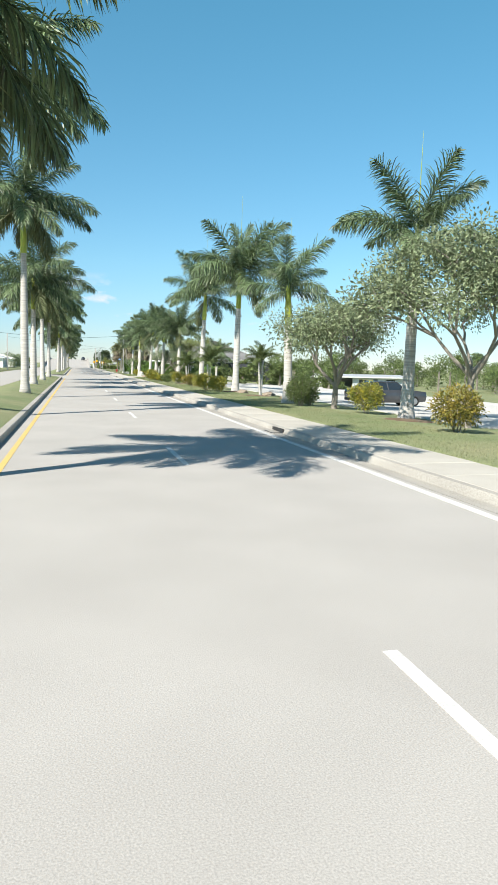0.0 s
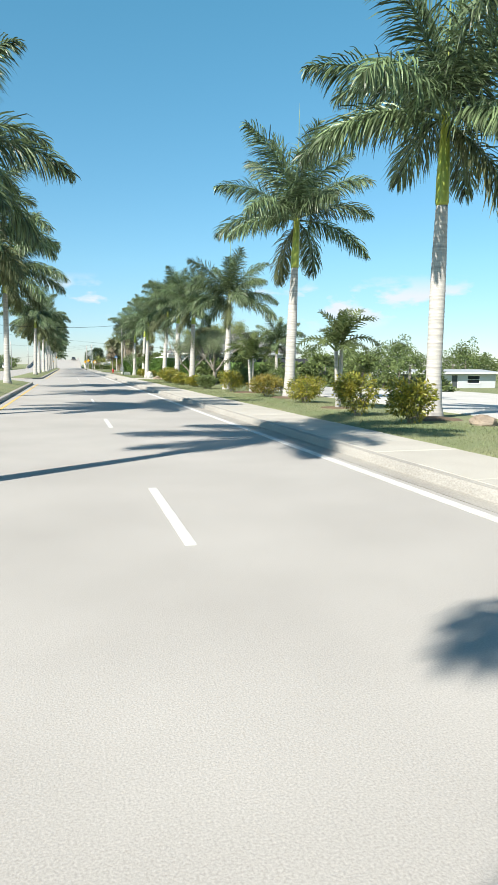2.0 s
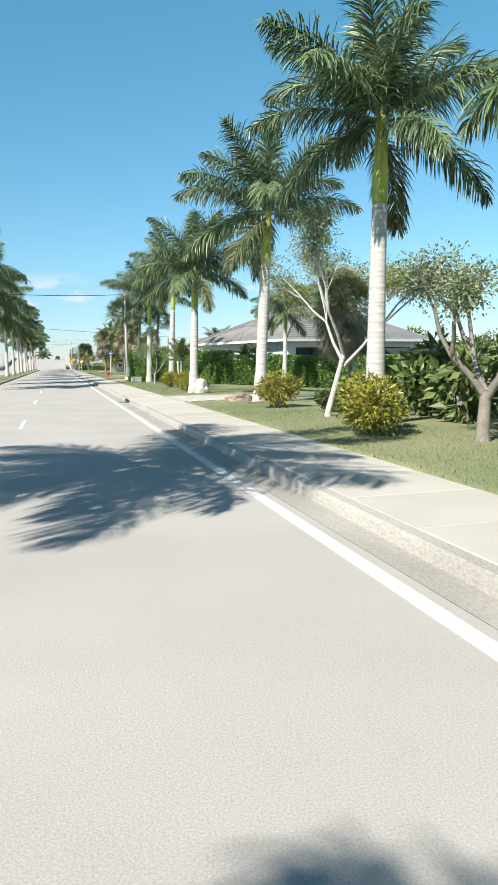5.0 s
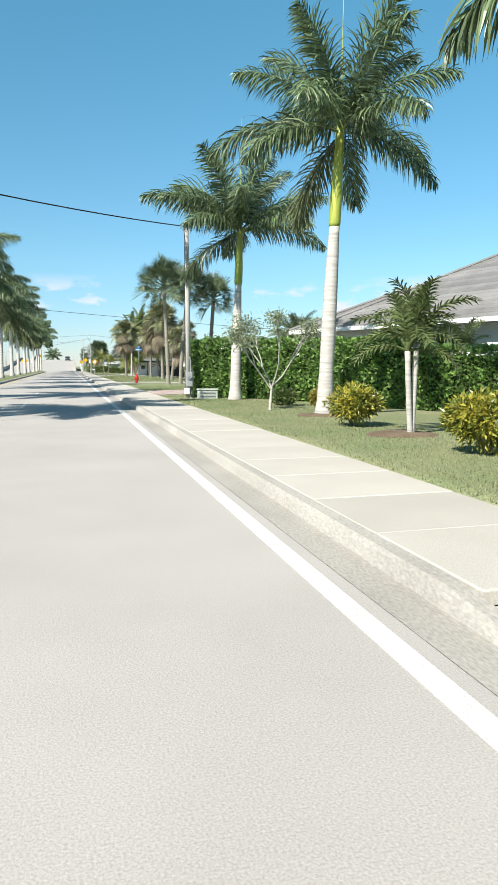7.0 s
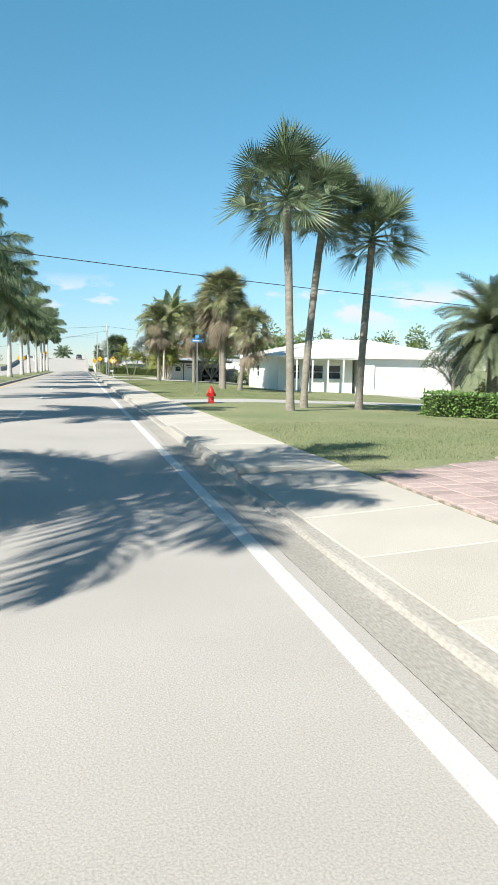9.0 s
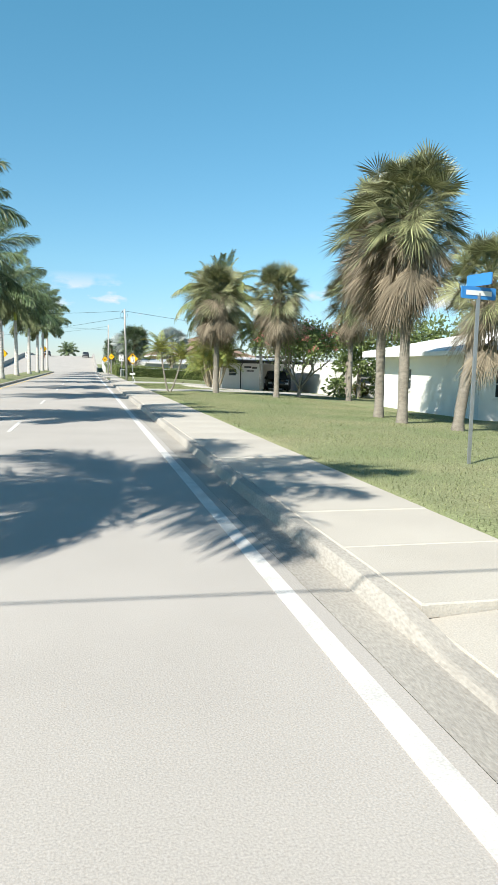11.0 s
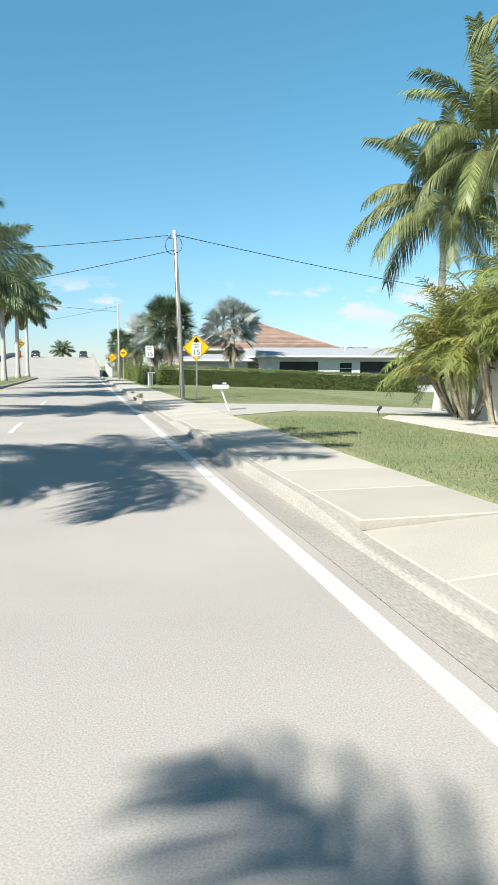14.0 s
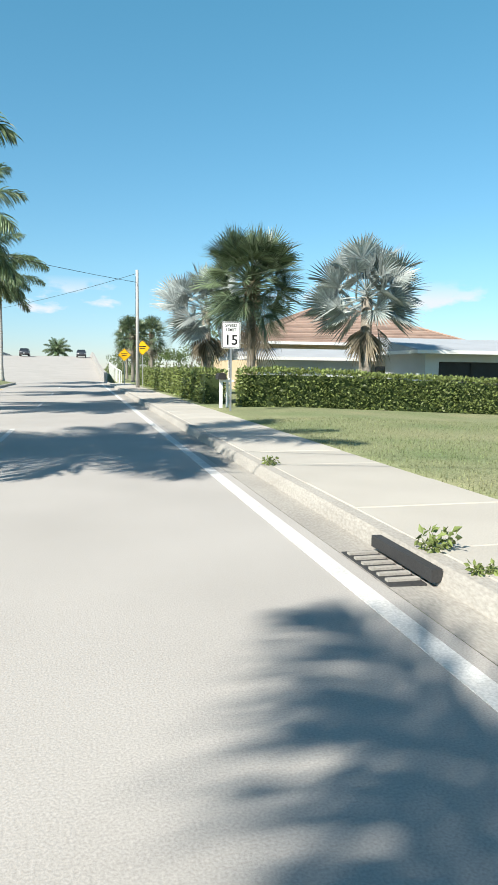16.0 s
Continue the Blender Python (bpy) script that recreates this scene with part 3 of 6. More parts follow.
FAN = [[leafy("fan", fan_geo(sk, 0.84, st, 118, 34, dr, rng, 0.65, lp, 0.16), M["fan"]) for _ in range(2)] for sk, st, dr, lp in ((0.85, 74, 12, 0.08), (0.95, 54, 18, 0.12), (1.0, 36, 24, 0.18), (1.0, 18, 30, 0.25), (0.95, -2, 34, 0.32), (0.85, -26, 32, 0.4))]
FAN_LIMP = [[leafy("fan", fan_geo(sk, 0.74, st, 112, 30, dr, rng, 0.55, lp, 0.16), M["fan_olive"]) for _ in range(2)] for sk, st, dr, lp in ((0.8, 72, 14, 0.2), (0.92, 52, 24, 0.35), (0.98, 34, 34, 0.55), (0.98, 14, 42, 0.7), (0.92, -8, 44, 0.8), (0.85, -30, 40, 0.85))]
FAN_BROWN = [leafy("fan", fan_geo(0.85, 0.76, st, 105, 30, 44, rng, 0.6, 0.8, 0.16), M["fan_dead"]) for st in (20, -5, -28)]
FAN_DEAD = [leafy("dead_fan", fan_geo(0.95, 0.85, st, 62, 26, 30, rng, 0.6, 0.8, 0.17), M["fan_dead"]) for st in (-35, -55, -70)]
SILVER = [[leafy("fan", fan_geo(sk, 1.15, st, 120, 34, dr, rng, 0.75, 0.1, 0.24), M["silver"]) for _ in range(2)] for sk, st, dr in ((1.0, 76, 8), (1.2, 58, 14), (1.3, 40, 20), (1.3, 20, 24), (1.2, -4, 26), (1.0, -32, 24))]
SILVER_DEAD = [leafy("dead_fan", fan_geo(1.0, 0.95, st, 70, 18, 30, rng, 0.6), M["fan_dead"]) for st in (-60, -75)]


def royal_palm(x, y, z, trunk, apex, girth, reach, lean, seed, group, tiers=(2, 4, 5, 4, 3, 2)):
    """trunk: height of the grey trunk; apex: where the leaves part; reach: length of a leaf; lean: how far the head stands beside the foot."""
    r = random.Random(seed)
    palm = thing("royal_palm", "tall royal palm with a smooth grey trunk and green crownshaft", "palm tree", pose(x, y, z), group)
    k = girth
    prof = [(0.37 * k, -0.1), (0.33 * k, 0.1), (0.27 * k, 0.4), (0.242 * k, 1.0)]
    zz = 1.0
    while zz < trunk - 0.2:
        zz += 0.15
        u = min(1, zz / trunk)
        rad = (0.232 - 0.012 * u - 0.055 * u ** 2.5 + 0.012 * math.sin(5 * u + seed)) * k
        prof += [(rad * 1.025, zz - 0.03), (rad * 0.985, zz)]
    prof.append((0.165 * k, trunk))
    h = apex - trunk

    def leaning(geo):
        geo.v = [(px + lean[0] * (max(0.0, pz) / apex) ** 1.15, py + lean[1] * (max(0.0, pz) / apex) ** 1.15, pz) for px, py, pz in geo.v]
        return geo

    part("trunk", leaning(Geo().lathe(prof, 16)), M["trunk"], palm, smooth=True)
    geo = Geo().lathe([(0.168 * k, trunk - 0.02), (0.19 * k, trunk + 0.07), (0.19 * k, trunk + 0.3 * h), (0.15 * k, trunk + 0.65 * h), (0.12 * k, apex - 0.1), (0.07 * k, apex + 0.2)], 14)
    part("crownshaft", leaning(geo), M["shaft"], palm, "smooth green crownshaft", True)
    turn = r.uniform(0, 360)
    for tier, number in enumerate(tiers):
        for q in range(number):
            turn += 137.5
            s = reach * r.uniform(0.88, 1.1)
            place("frond", ROYAL[tier][r.randrange(3)], palm, pose(lean[0], lean[1], apex - 0.06 * tier + 0.05, r.uniform(-14, 14), r.uniform(-9, 9), turn) @ Matrix.Diagonal((s, s, s, 1)))
    if r.random() < 0.6:
        geo = Geo().tube([(lean[0], lean[1], apex), (lean[0] + 0.05, lean[1] + 0.05, apex + 0.6 * reach), (lean[0] + 0.1, lean[1] + 0.1, apex + 1.15 * reach)], [0.03, 0.018, 0.004], 6)
        part("spear", geo, M["shaft"], palm, "unopened upright spear leaf")
    return palm


def bent(x0, y0, x1, y1, h, n=9):
    """Points of a trunk that leans from its foot to its head."""
    return [(x0 + (x1 - x0) * (k / n) ** 1.4, y0 + (y1 - y0) * (k / n) ** 1.4, h * k / n) for k in range(n + 1)]


def cabbage_palm(x, y, z, trunk, size, seed, leaves=46, dead=10, lean=(0, 0), group="cabbage palms", rad=0.165, label=""):
    r = random.Random(seed)
    palm = thing("cabbage_palm", label or "cabbage palm with a rough trunk and a round head of fans", "palm tree", pose(x, y, z), group)
    pts = bent(0, 0, lean[0], lean[1], trunk, 14)
    geo = Geo().tube([(0, 0, -0.1)] + pts, [rad * 1.35, rad * 1.25] + [rad * (1 + 0.05 * r.uniform(-1, 1)) for _ in pts[1:]], 12)
    part("trunk", geo, M["palm_bark"], palm, smooth=True)
    geo = Geo()
    for q in range(70):
        a, u = r.uniform(0, 6.28), 1 - 0.26 * r.random() ** 1.2
        f = u * 14
        i = min(13, int(f))
        p = Vector(pts[i]).lerp(Vector(pts[i + 1]), f - i)
        m = Matrix.Translation(p) @ pose(0, 0, 0, 0, 0, math.degrees(a)) @ pose(rad * 0.85, 0, 0, 0, 38, 0)
        geo.add([(0, -0.07, -0.03), (0, 0.07, -0.03), (0.06, 0.05, 0.16), (0.06, -0.05, 0.16), (0.0, -0.05, 0.34), (0.0, 0.05, 0.34), (0.05, 0.02, 0.3), (0.05, -0.02, 0.3)],
                [(0, 1, 2, 3), (3, 2, 6, 7), (7, 6, 5, 4), (1, 5, 6, 2), (0, 3, 7, 4)], m)
    if dead:
        tagged(part("leaf_base", geo, M["fan_dead"], palm), "split stubs of old leaf stalks", kind="stuff")
    turn = r.uniform(0, 360)
    shaggy = dead > 15
    leaves = int(leaves * (2.5 if shaggy else 1.8))
    for q in range(leaves):
        u = q / leaves
        me = (FAN_LIMP if shaggy else FAN)[min(5, int(u ** 1.1 * (6 if dead > 4 else 5.6)))][r.randrange(2)]
        if shaggy and u > 0.6 and r.random() < 0.55 * u:
            me = FAN_BROWN[min(2, int((u - 0.4) * 5))]
        turn += 137.5
        s = size * r.uniform(0.75, 1.2)
        place("fan", me, palm, pose(lean[0], lean[1], trunk + 0.45 - (1.0 if dead > 4 else 0.6) * u, r.uniform(-55, 55), r.uniform(-14, 14), turn) @ Matrix.Diagonal((s, s, s, 1)))
    for q in range(14):
        turn += 137.5
        s = size * r.uniform(0.4, 0.62)
        place("fan", FAN[r.randrange(4)][r.randrange(2)], palm, pose(lean[0], lean[1], trunk + 0.35, r.uniform(-60, 60), r.uniform(-14, 14), turn) @ Matrix.Diagonal((s, s, s, 1)))
    hang = 0.9 if dead > 15 else 0.3
    for q in range(int(dead * 1.5)):
        turn += 137.5
        s = size * r.uniform(0.85, 1.25)
        place("dead_fan", FAN_DEAD[r.randrange(3)], palm, pose(lean[0], lean[1], trunk - 0.2 - hang * r.random(), 0, r.uniform(-6, 6), turn) @ Matrix.Diagonal((s, s, s, 1)), "brown hanging dead fan")
    return palm


def silver_palm(x, y, z, trunk, size, seed, leaves=44):
    r = random.Random(seed)
    palm = thing("silver_palm", "silver-blue fan palm with stiff pleated leaves", "palm tree", pose(x, y, z), "silver fan palms")
    geo = Geo().tube([(0, 0, -0.1), (0, 0, 0.4), (0, 0, trunk)], [0.3, 0.26, 0.22], 12)
    part("trunk", geo, M["palm_bark"], palm, smooth=True)
    turn = r.uniform(0, 360)
    for q in range(leaves):
        turn += 137.5
        s = size * r.uniform(0.85, 1.1)
        place("fan", SILVER[min(5, int(q / leaves * 6))][r.randrange(2)], palm, pose(0, 0, trunk + 0.3 - 0.5 * q / leaves, r.uniform(-70, 70), r.uniform(-10, 10), turn) @ Matrix.Diagonal((s, s, s, 1)))
    for q in range(6):
        turn += 137.5
        place("dead_fan", SILVER_DEAD[r.randrange(2)], palm, pose(0, 0, trunk - 0.2, 0, 0, turn) @ Matrix.Diagonal((size, size, size, 1)), "brown hanging dead fan")
    return palm


def coconut_palm(x, y, z, hx, hy, trunk, size, seed):
    r = random.Random(seed)
    palm = thing("coconut_palm", "leaning coconut palm with long arching feather leaves", "palm tree", pose(x, y, z), "coconut palms")
    pts = bent(0, 0, hx - x, hy - y, trunk, 12)
    geo = Geo().tube([(0, 0, -0.1)] + pts, [0.26, 0.2] + [0.13 * (1 - 0.02 * k) + 0.012 * (k % 2) for k in range(len(pts) - 1)], 10)
    part("trunk", geo, M["trunk"], palm, smooth=True)
    turn = r.uniform(0, 360)
    for tier, number in enumerate((3, 5, 6, 6, 5)):
        for q in range(number):
            turn += 137.5
            s = size * r.uniform(0.85, 1.1)
            place("frond", COCO[tier][r.randrange(2)], palm, pose(hx - x, hy - y, trunk + 0.1, 0, r.uniform(-8, 8), turn) @ Matrix.Diagonal((s, s, s, 1)))
    return palm


def small_palm(name, label, x, y, z, stems, kit, seed, size, number, material="bark", group=""):
    """A low palm of one or more stems: (head dx, dy, height, radius)."""
    r = random.Random(seed)
    palm = thing(name, label, "palm tree", pose(x, y, z), group)
    for hx, hy, h, rad in stems:
        fx, fy = (hx * 0.12, hy * 0.12)
        pts = [(fx + (hx - fx) * (k / 6) ** 0.8, fy + (hy - fy) * (k / 6) ** 0.8, h * k / 6) for k in range(7)]
        part("stem", Geo().tube([(fx, fy, -0.1)] + pts, [rad * 1.4, rad * 1.25] + [rad * (1 + 0.06 * (k % 2)) for k in range(6)], 8), M[material], palm, smooth=True)
        turn = r.uniform(0, 360)
        for q in range(number):
            turn += 137.5
            s = size * r.uniform(0.8, 1.12)
            place("frond", kit[min(len(kit) - 1, int(q / number * len(kit)))], palm, pose(hx, hy, h, 0, r.uniform(-9, 9), turn) @ Matrix.Diagonal((s, s, s, 1)))
    return palm


# right-hand row beside the pavement: place, trunk, height of the crown, girth, length of a leaf, lean
for n, (x, y, trunk, apex, girth, reach, lean) in enumerate((
        (10.1, 20.9, 5.0, 6.85, 1.0, 3.3, 0.15), (8.5, 31.1, 3.95, 5.9, 1.02, 3.0, -0.1), (9.25, 46.7, 6.05, 8.6, 1.0, 4.7, 0.2), (8.9, 59.3, 5.95, 8.25, 1.0, 4.3, 0.33), (8.3, 69.9, 3.9, 5.65, 0.85, 3.2, 0.2),
        (7.8, 79.4, 4.5, 5.8, 0.85, 3.0, 0.2), (8.0, 88.0, 5.0, 6.9, 0.95, 3.4, 0.2), (8.25, 98.25, 5.05, 7.05, 0.95, 3.6, 0.45), (7.53, 107.6, 4.2, 6.05, 0.92, 3.4, 0.27), (8.5, 120.7, 5.1, 7.75, 0.85, 3.5, 0.42), (8.2, 130.1, 4.6, 6.75, 0.86, 3.7, 0.26))):
    royal_palm(x, y, 0.13, trunk, apex, girth, reach, (lean, 0.1), 40 + n, "royal palms beside the pavement", (1, 3, 3, 3, 2, 0) if n < 2 else (2, 5, 6, 4, 1, 0) if n == 10 else (2, 4, 5, 4, 3, 1))
royal_palm(15.6, 117.6, -0.17, 3.9, 5.3, 0.7, 2.6, (0.15, 0), 77, "royal palms in gardens")
royal_palm(14.3, 79.5, -0.1, 2.6, 3.6, 0.6, 2.3, (0.1, 0), 78, "royal palms in gardens")
# the row on the median
for n in range(21):
    y = 8.1 + 14.2 * n - (2.2 if n == 20 else 0)
    if GAP[0] - 1.5 < y < GAP[1] + 1.5:
        continue
    r = random.Random(300 + n)
    px, py, trunk, girth = -5.0 + r.uniform(-0.2, 0.2), y + r.uniform(-0.4, 0.4), r.uniform(5.6, 6.4), r.uniform(0.84, 0.95)
    apex = trunk + r.uniform(1.7, 2.1)
    trunk, apex = {1: (9.2, 11.4), 2: (7.4, 10.1), 3: (5.5, 7.6), 20: (6.6, 8.4)}.get(n, (trunk, apex))
    royal_palm(px, py, 0.33, trunk, apex, girth, r.uniform(4.1, 4.6), (r.uniform(-0.2, 0.3), r.uniform(-0.2, 0.2)), 500 + n, "royal palms on the median", (1, 3, 4, 5, 6, 4) if n < 20 else (1, 2, 2, 3, 4, 3))

royal_palm(-5.0, 432.0, 0.0, 4.9, 6.2, 1.0, 4.2, (0, 0), 690, "royal palms on the median", (3, 5, 6, 6, 5, 2))

# cabbage palms
for n, (x, y, trunk, size, leaves, dead, lean) in enumerate((
        (8.85, 154.3, 7.05, 1.28, 44, 0, (-0.2, 0.2)), (10.15, 156.8, 7.2, 1.18, 38, 0, (0.75, 0.3)), (12.45, 156.9, 6.55, 1.22, 38, 0, (0.45, 0.2)),
        (12.6, 178.5, 4.3, 0.95, 46, 16, (0.8, 0)),
        (11.9, 180.8, 6.7, 1.25, 60, 40, (-0.1, 0)), (12.3, 183.6, 6.6, 1.25, 56, 40, (-0.1, 0)), (9.5, 201.5, 5.95, 1.16, 62, 44, (-0.05, 0)), (12.7, 199.3, 6.0, 1.1, 58, 34, (0, 0)),
        (17.8, 200.8, 6.5, 1.12, 56, 24, (0, 0)), (12.6, 215.4, 5.6, 0.8, 40, 20, (0, 0)),
        (8.2, 255.2, 4.75, 1.3, 72, 5, (0, 0)), (6.4, 296, 4.4, 1.1, 42, 6, (0, 0)), (8.8, 302, 4.8, 1.1, 42, 6, (0, 0)), (7.2, 318, 5.2, 1.1, 42, 6, (0, 0)),
        (13.0, 102.0, 4.3, 0.85, 40, 24, (0.1, 0)), (15.4, 107.5, 4.5, 0.8, 36, 24, (-0.4, 0)), (14.6, 104.5, 4.2, 0.8, 36, 24, (0, 0)),
        (60, 150, 5.5, 1.1, 44, 8, (0, 0)), (75, 120, 5.5, 1.1, 44, 8, (0, 0)))):
    cabbage_palm(x, y, land(x, y) if x > 5.7 else 0, trunk, size, 800 + n, leaves, dead, lean, rad=0.14 if n < 3 else 0.1 if 14 <= n <= 16 else 0.165)
silver_palm(13.2, 255.4, -0.05, 4.55, 1.2, 901, 60)
silver_palm(8.0, 264.5, 0.1, 4.4, 1.25, 902, 56)

coconut_palm(11.05, 210.5, 0.05, 11.2, 210.4, 6.3, 0.95, 910)
coconut_palm(13.1, 217.3, -0.05, 13.5, 219.9, 7.9, 0.95, 911)
coconut_palm(13.9, 223.4, -0.1, 13.6, 222.7, 6.9, 0.95, 912)
coconut_palm(15.5, 214.2, -0.15, 15.2, 213.6, 4.6, 0.7, 913)


# ---------------------------------------------------------------- leafy shrubs and trees
def leaves_geo(blobs, count, size, rng, shell=0.5, slim=0.45):
    """Loose leaves in and on soft blobs (x, y, z, rx, ry, rz)."""
    geo = Geo()
    total = sum(b[3] * b[4] * b[5] for b in blobs)
    for b in blobs:
        for _ in range(max(1, int(count * b[3] * b[4] * b[5] / total))):
            v = Vector((rng.gauss(0, 1), rng.gauss(0, 1), rng.gauss(0, 1))).normalized()
            rr = (shell + (1 - shell) * rng.random()) * (1 + 0.12 * noise.noise(v * 2.3 + Vector(b[:3])))
            p = Vector((b[0] + v.x * b[3] * rr, b[1] + v.y * b[4] * rr, b[2] + v.z * b[5] * rr))
            d = (v + Vector((rng.uniform(-1, 1), rng.uniform(-1, 1), rng.uniform(-0.9, 0.7)))).normalized()
            w = d.cross(Vector((rng.uniform(-1, 1), rng.uniform(-1, 1), rng.uniform(-1, 1)))).normalized()
            s = size * rng.uniform(0.7, 1.3)
            up = w.cross(d) * (0.12 * s)
            geo.add([p, p + d * (0.45 * s) + w * (slim * 0.5 * s) + up, p + d * s, p + d * (0.45 * s) - w * (slim * 0.5 * s) + up], [(0, 1, 2, 3)])
    return geo


def limbs(geo, p, d, length, rad, depth, rng, ends, spread=0.6):
    """A branch that forks; its tips are kept."""
    q = p + d * length
    mid = p.lerp(q, 0.5) + Vector((rng.uniform(-1, 1), rng.uniform(-1, 1), 0)) * (0.06 * length)
    geo.tube([p, mid, q], [rad, rad * 0.85, rad * 0.7], 6 if depth > 1 else 4, False)
    if depth <= 1:
        ends.append(q)
    if depth == 0:
        return
    for k in range(2 if rng.random() < 0.6 else 3):
        e = (d + Vector((rng.uniform(-1, 1), rng.uniform(-1, 1), rng.uniform(-0.35, 0.6))) * spread).normalized()
        limbs(geo, q, e, length * rng.uniform(0.62, 0.82), rad * 0.66, depth - 1, rng, ends, spread)


def broad_tree(x, y, z, height, crown, count, leaf, seed, material="leaf", bark="bark", label="", forks=4, lean=0.1, stem=0.25, group="garden trees", name="tree", blossom=0, spread=0.55, girth=1.0):
    r = random.Random(seed)
    tree = thing(name, label or "small broad-leaved tree with a thin open crown", "tree", pose(x, y, z), group)
    geo, ends = Geo(), []
    foot = height * stem
    geo.tube([(0, 0, -0.1), (0, 0, 0.15), (lean * 0.5, 0, foot)], [(crown * 0.07 + 0.05) * girth, (crown * 0.05 + 0.03) * girth, (crown * 0.04 + 0.02) * girth], 8, False)
    for k in range(forks):
        a = 2 * math.pi * (k + r.uniform(-0.2, 0.2)) / forks
        d = Vector((math.cos(a) * 0.7, math.sin(a) * 0.7, r.uniform(0.7, 1.2))).normalized()
        limbs(geo, Vector((lean * 0.5, 0, foot * r.uniform(0.75, 1))), d, height * 0.27, (crown * 0.03 + 0.015) * girth, 3, r, ends, spread)
    part("trunk", geo, M[bark], tree, "forking grey limbs", smooth=True)
    top = max(e.z for e in ends)
    blobs = [(e.x, e.y, e.z, crown * r.uniform(0.16, 0.3), crown * r.uniform(0.16, 0.3), crown * r.uniform(0.12, 0.22)) for e in ends]
    place("crown", leafy("crown", leaves_geo(blobs, count, leaf, r, 0.1), M[material]), tree)
    if blossom:
        geo = Geo()
        for e in r.sample(ends, min(blossom, len(ends))):
            geo.add(*(lambda g: (g.v, g.f))(leaves_geo([(e.x, e.y, e.z + 0.3, 0.22, 0.22, 0.12)], 22, 0.13, r, 0.2, 0.8)))
        place("blossom", leafy("blossom", geo, M["pink"]), tree, None, "clusters of pink flowers")
    return tree


def bush(x, y, w, h, seed, material="croton", name="croton_bush", label="rounded croton bush with yellow and green leaves", leaf=0.115, count=2600, group="bushes along the verge"):
    r = random.Random(seed)
    b = thing(name, label, "bush", pose(x, y, land(x, y)), group)
    geo = Geo()
    for k in range(7):
        a = k * 0.9
        geo.tube([(0.05 * math.cos(a), 0.05 * math.sin(a), -0.05), (0.2 * w * math.cos(a), 0.2 * w * math.sin(a), h * 0.45), (0.38 * w * math.cos(a), 0.38 * w * math.sin(a), h * 0.75)], [0.02, 0.015, 0.006], 5, False)
    part("stem", geo, M["bark"], b)
    blobs = [(0, 0, h * 0.52, w * 0.42, w * 0.42, h * 0.44)]
    for k in range(6):
        a = r.uniform(0, 6.28)
        blobs.append((0.27 * w * math.cos(a), 0.27 * w * math.sin(a), h * r.uniform(0.35, 0.72), w * 0.24, w * 0.24, h * 0.24))
    place("foliage", leafy("foliage", leaves_geo(blobs, count, leaf, r, 0.45, 0.4), M[material]), b)
    return b


def hedge(name, label, points, width, height, seed, material, leaf=0.11, per=420, base=None):
    """A clipped hedge along points: a solid core coloured dark for the inner shade, with a skin of leaves."""
    r = random.Random(seed)
    h = thing(name, label, "hedge", pose(points[0][0], points[0][1], 0))
    core, skin = Geo(), Geo()
    ox, oy = points[0]
    for (x0, y0), (x1, y1) in zip(points, points[1:]):
        long = math.hypot(x1 - x0, y1 - y0)
        ux, uy = (x1 - x0) / long, (y1 - y0) / long
        steps = max(1, int(long / 1.5))
        for k in range(steps):
            a, b = long * k / steps, long * (k + 1) / steps
            z = land(x0 + ux * a, y0 + uy * a) if base is None else base
            m = Matrix.Translation((x0 - ox + ux * a, y0 - oy + uy * a, z)) @ Matrix(((ux, -uy, 0, 0), (uy, ux, 0, 0), (0, 0, 1, 0), (0, 0, 0, 1)))
            # plain box; its dark colour stands for shade behind the leaves
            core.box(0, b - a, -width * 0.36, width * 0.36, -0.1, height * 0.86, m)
        area = 2 * height + width
        for _ in range(int(long * area * per)):
            u, q = r.random() * long, r.random() * area
            if q < height:
                p, nrm = (u, -width / 2, q), (0, -1, 0.2)
            elif q < height + width:
                p, nrm = (u, q - height - width / 2, height), (0, 0, 1)
            else:
                p, nrm = (u, width / 2, q - height - width), (0, 1, 0.2)
            add_leaf(skin, p, nrm, ux, uy, x0 - ox, y0 - oy, x0, y0, leaf, r, base)
        for end, sg in ((0, -1), (long, 1)):
            for _ in range(int(width * height * per)):
                add_leaf(skin, (end, r.uniform(-width / 2, width / 2), r.random() * height), (sg, 0, 0.2), ux, uy, x0 - ox, y0 - oy, x0, y0, leaf, r, base)
    part("shade_core", core, M["hedge_shade"], h, "solid core, coloured dark as the shade inside the hedge")
    place("foliage", leafy("foliage", skin, M[material]), h)
    return h


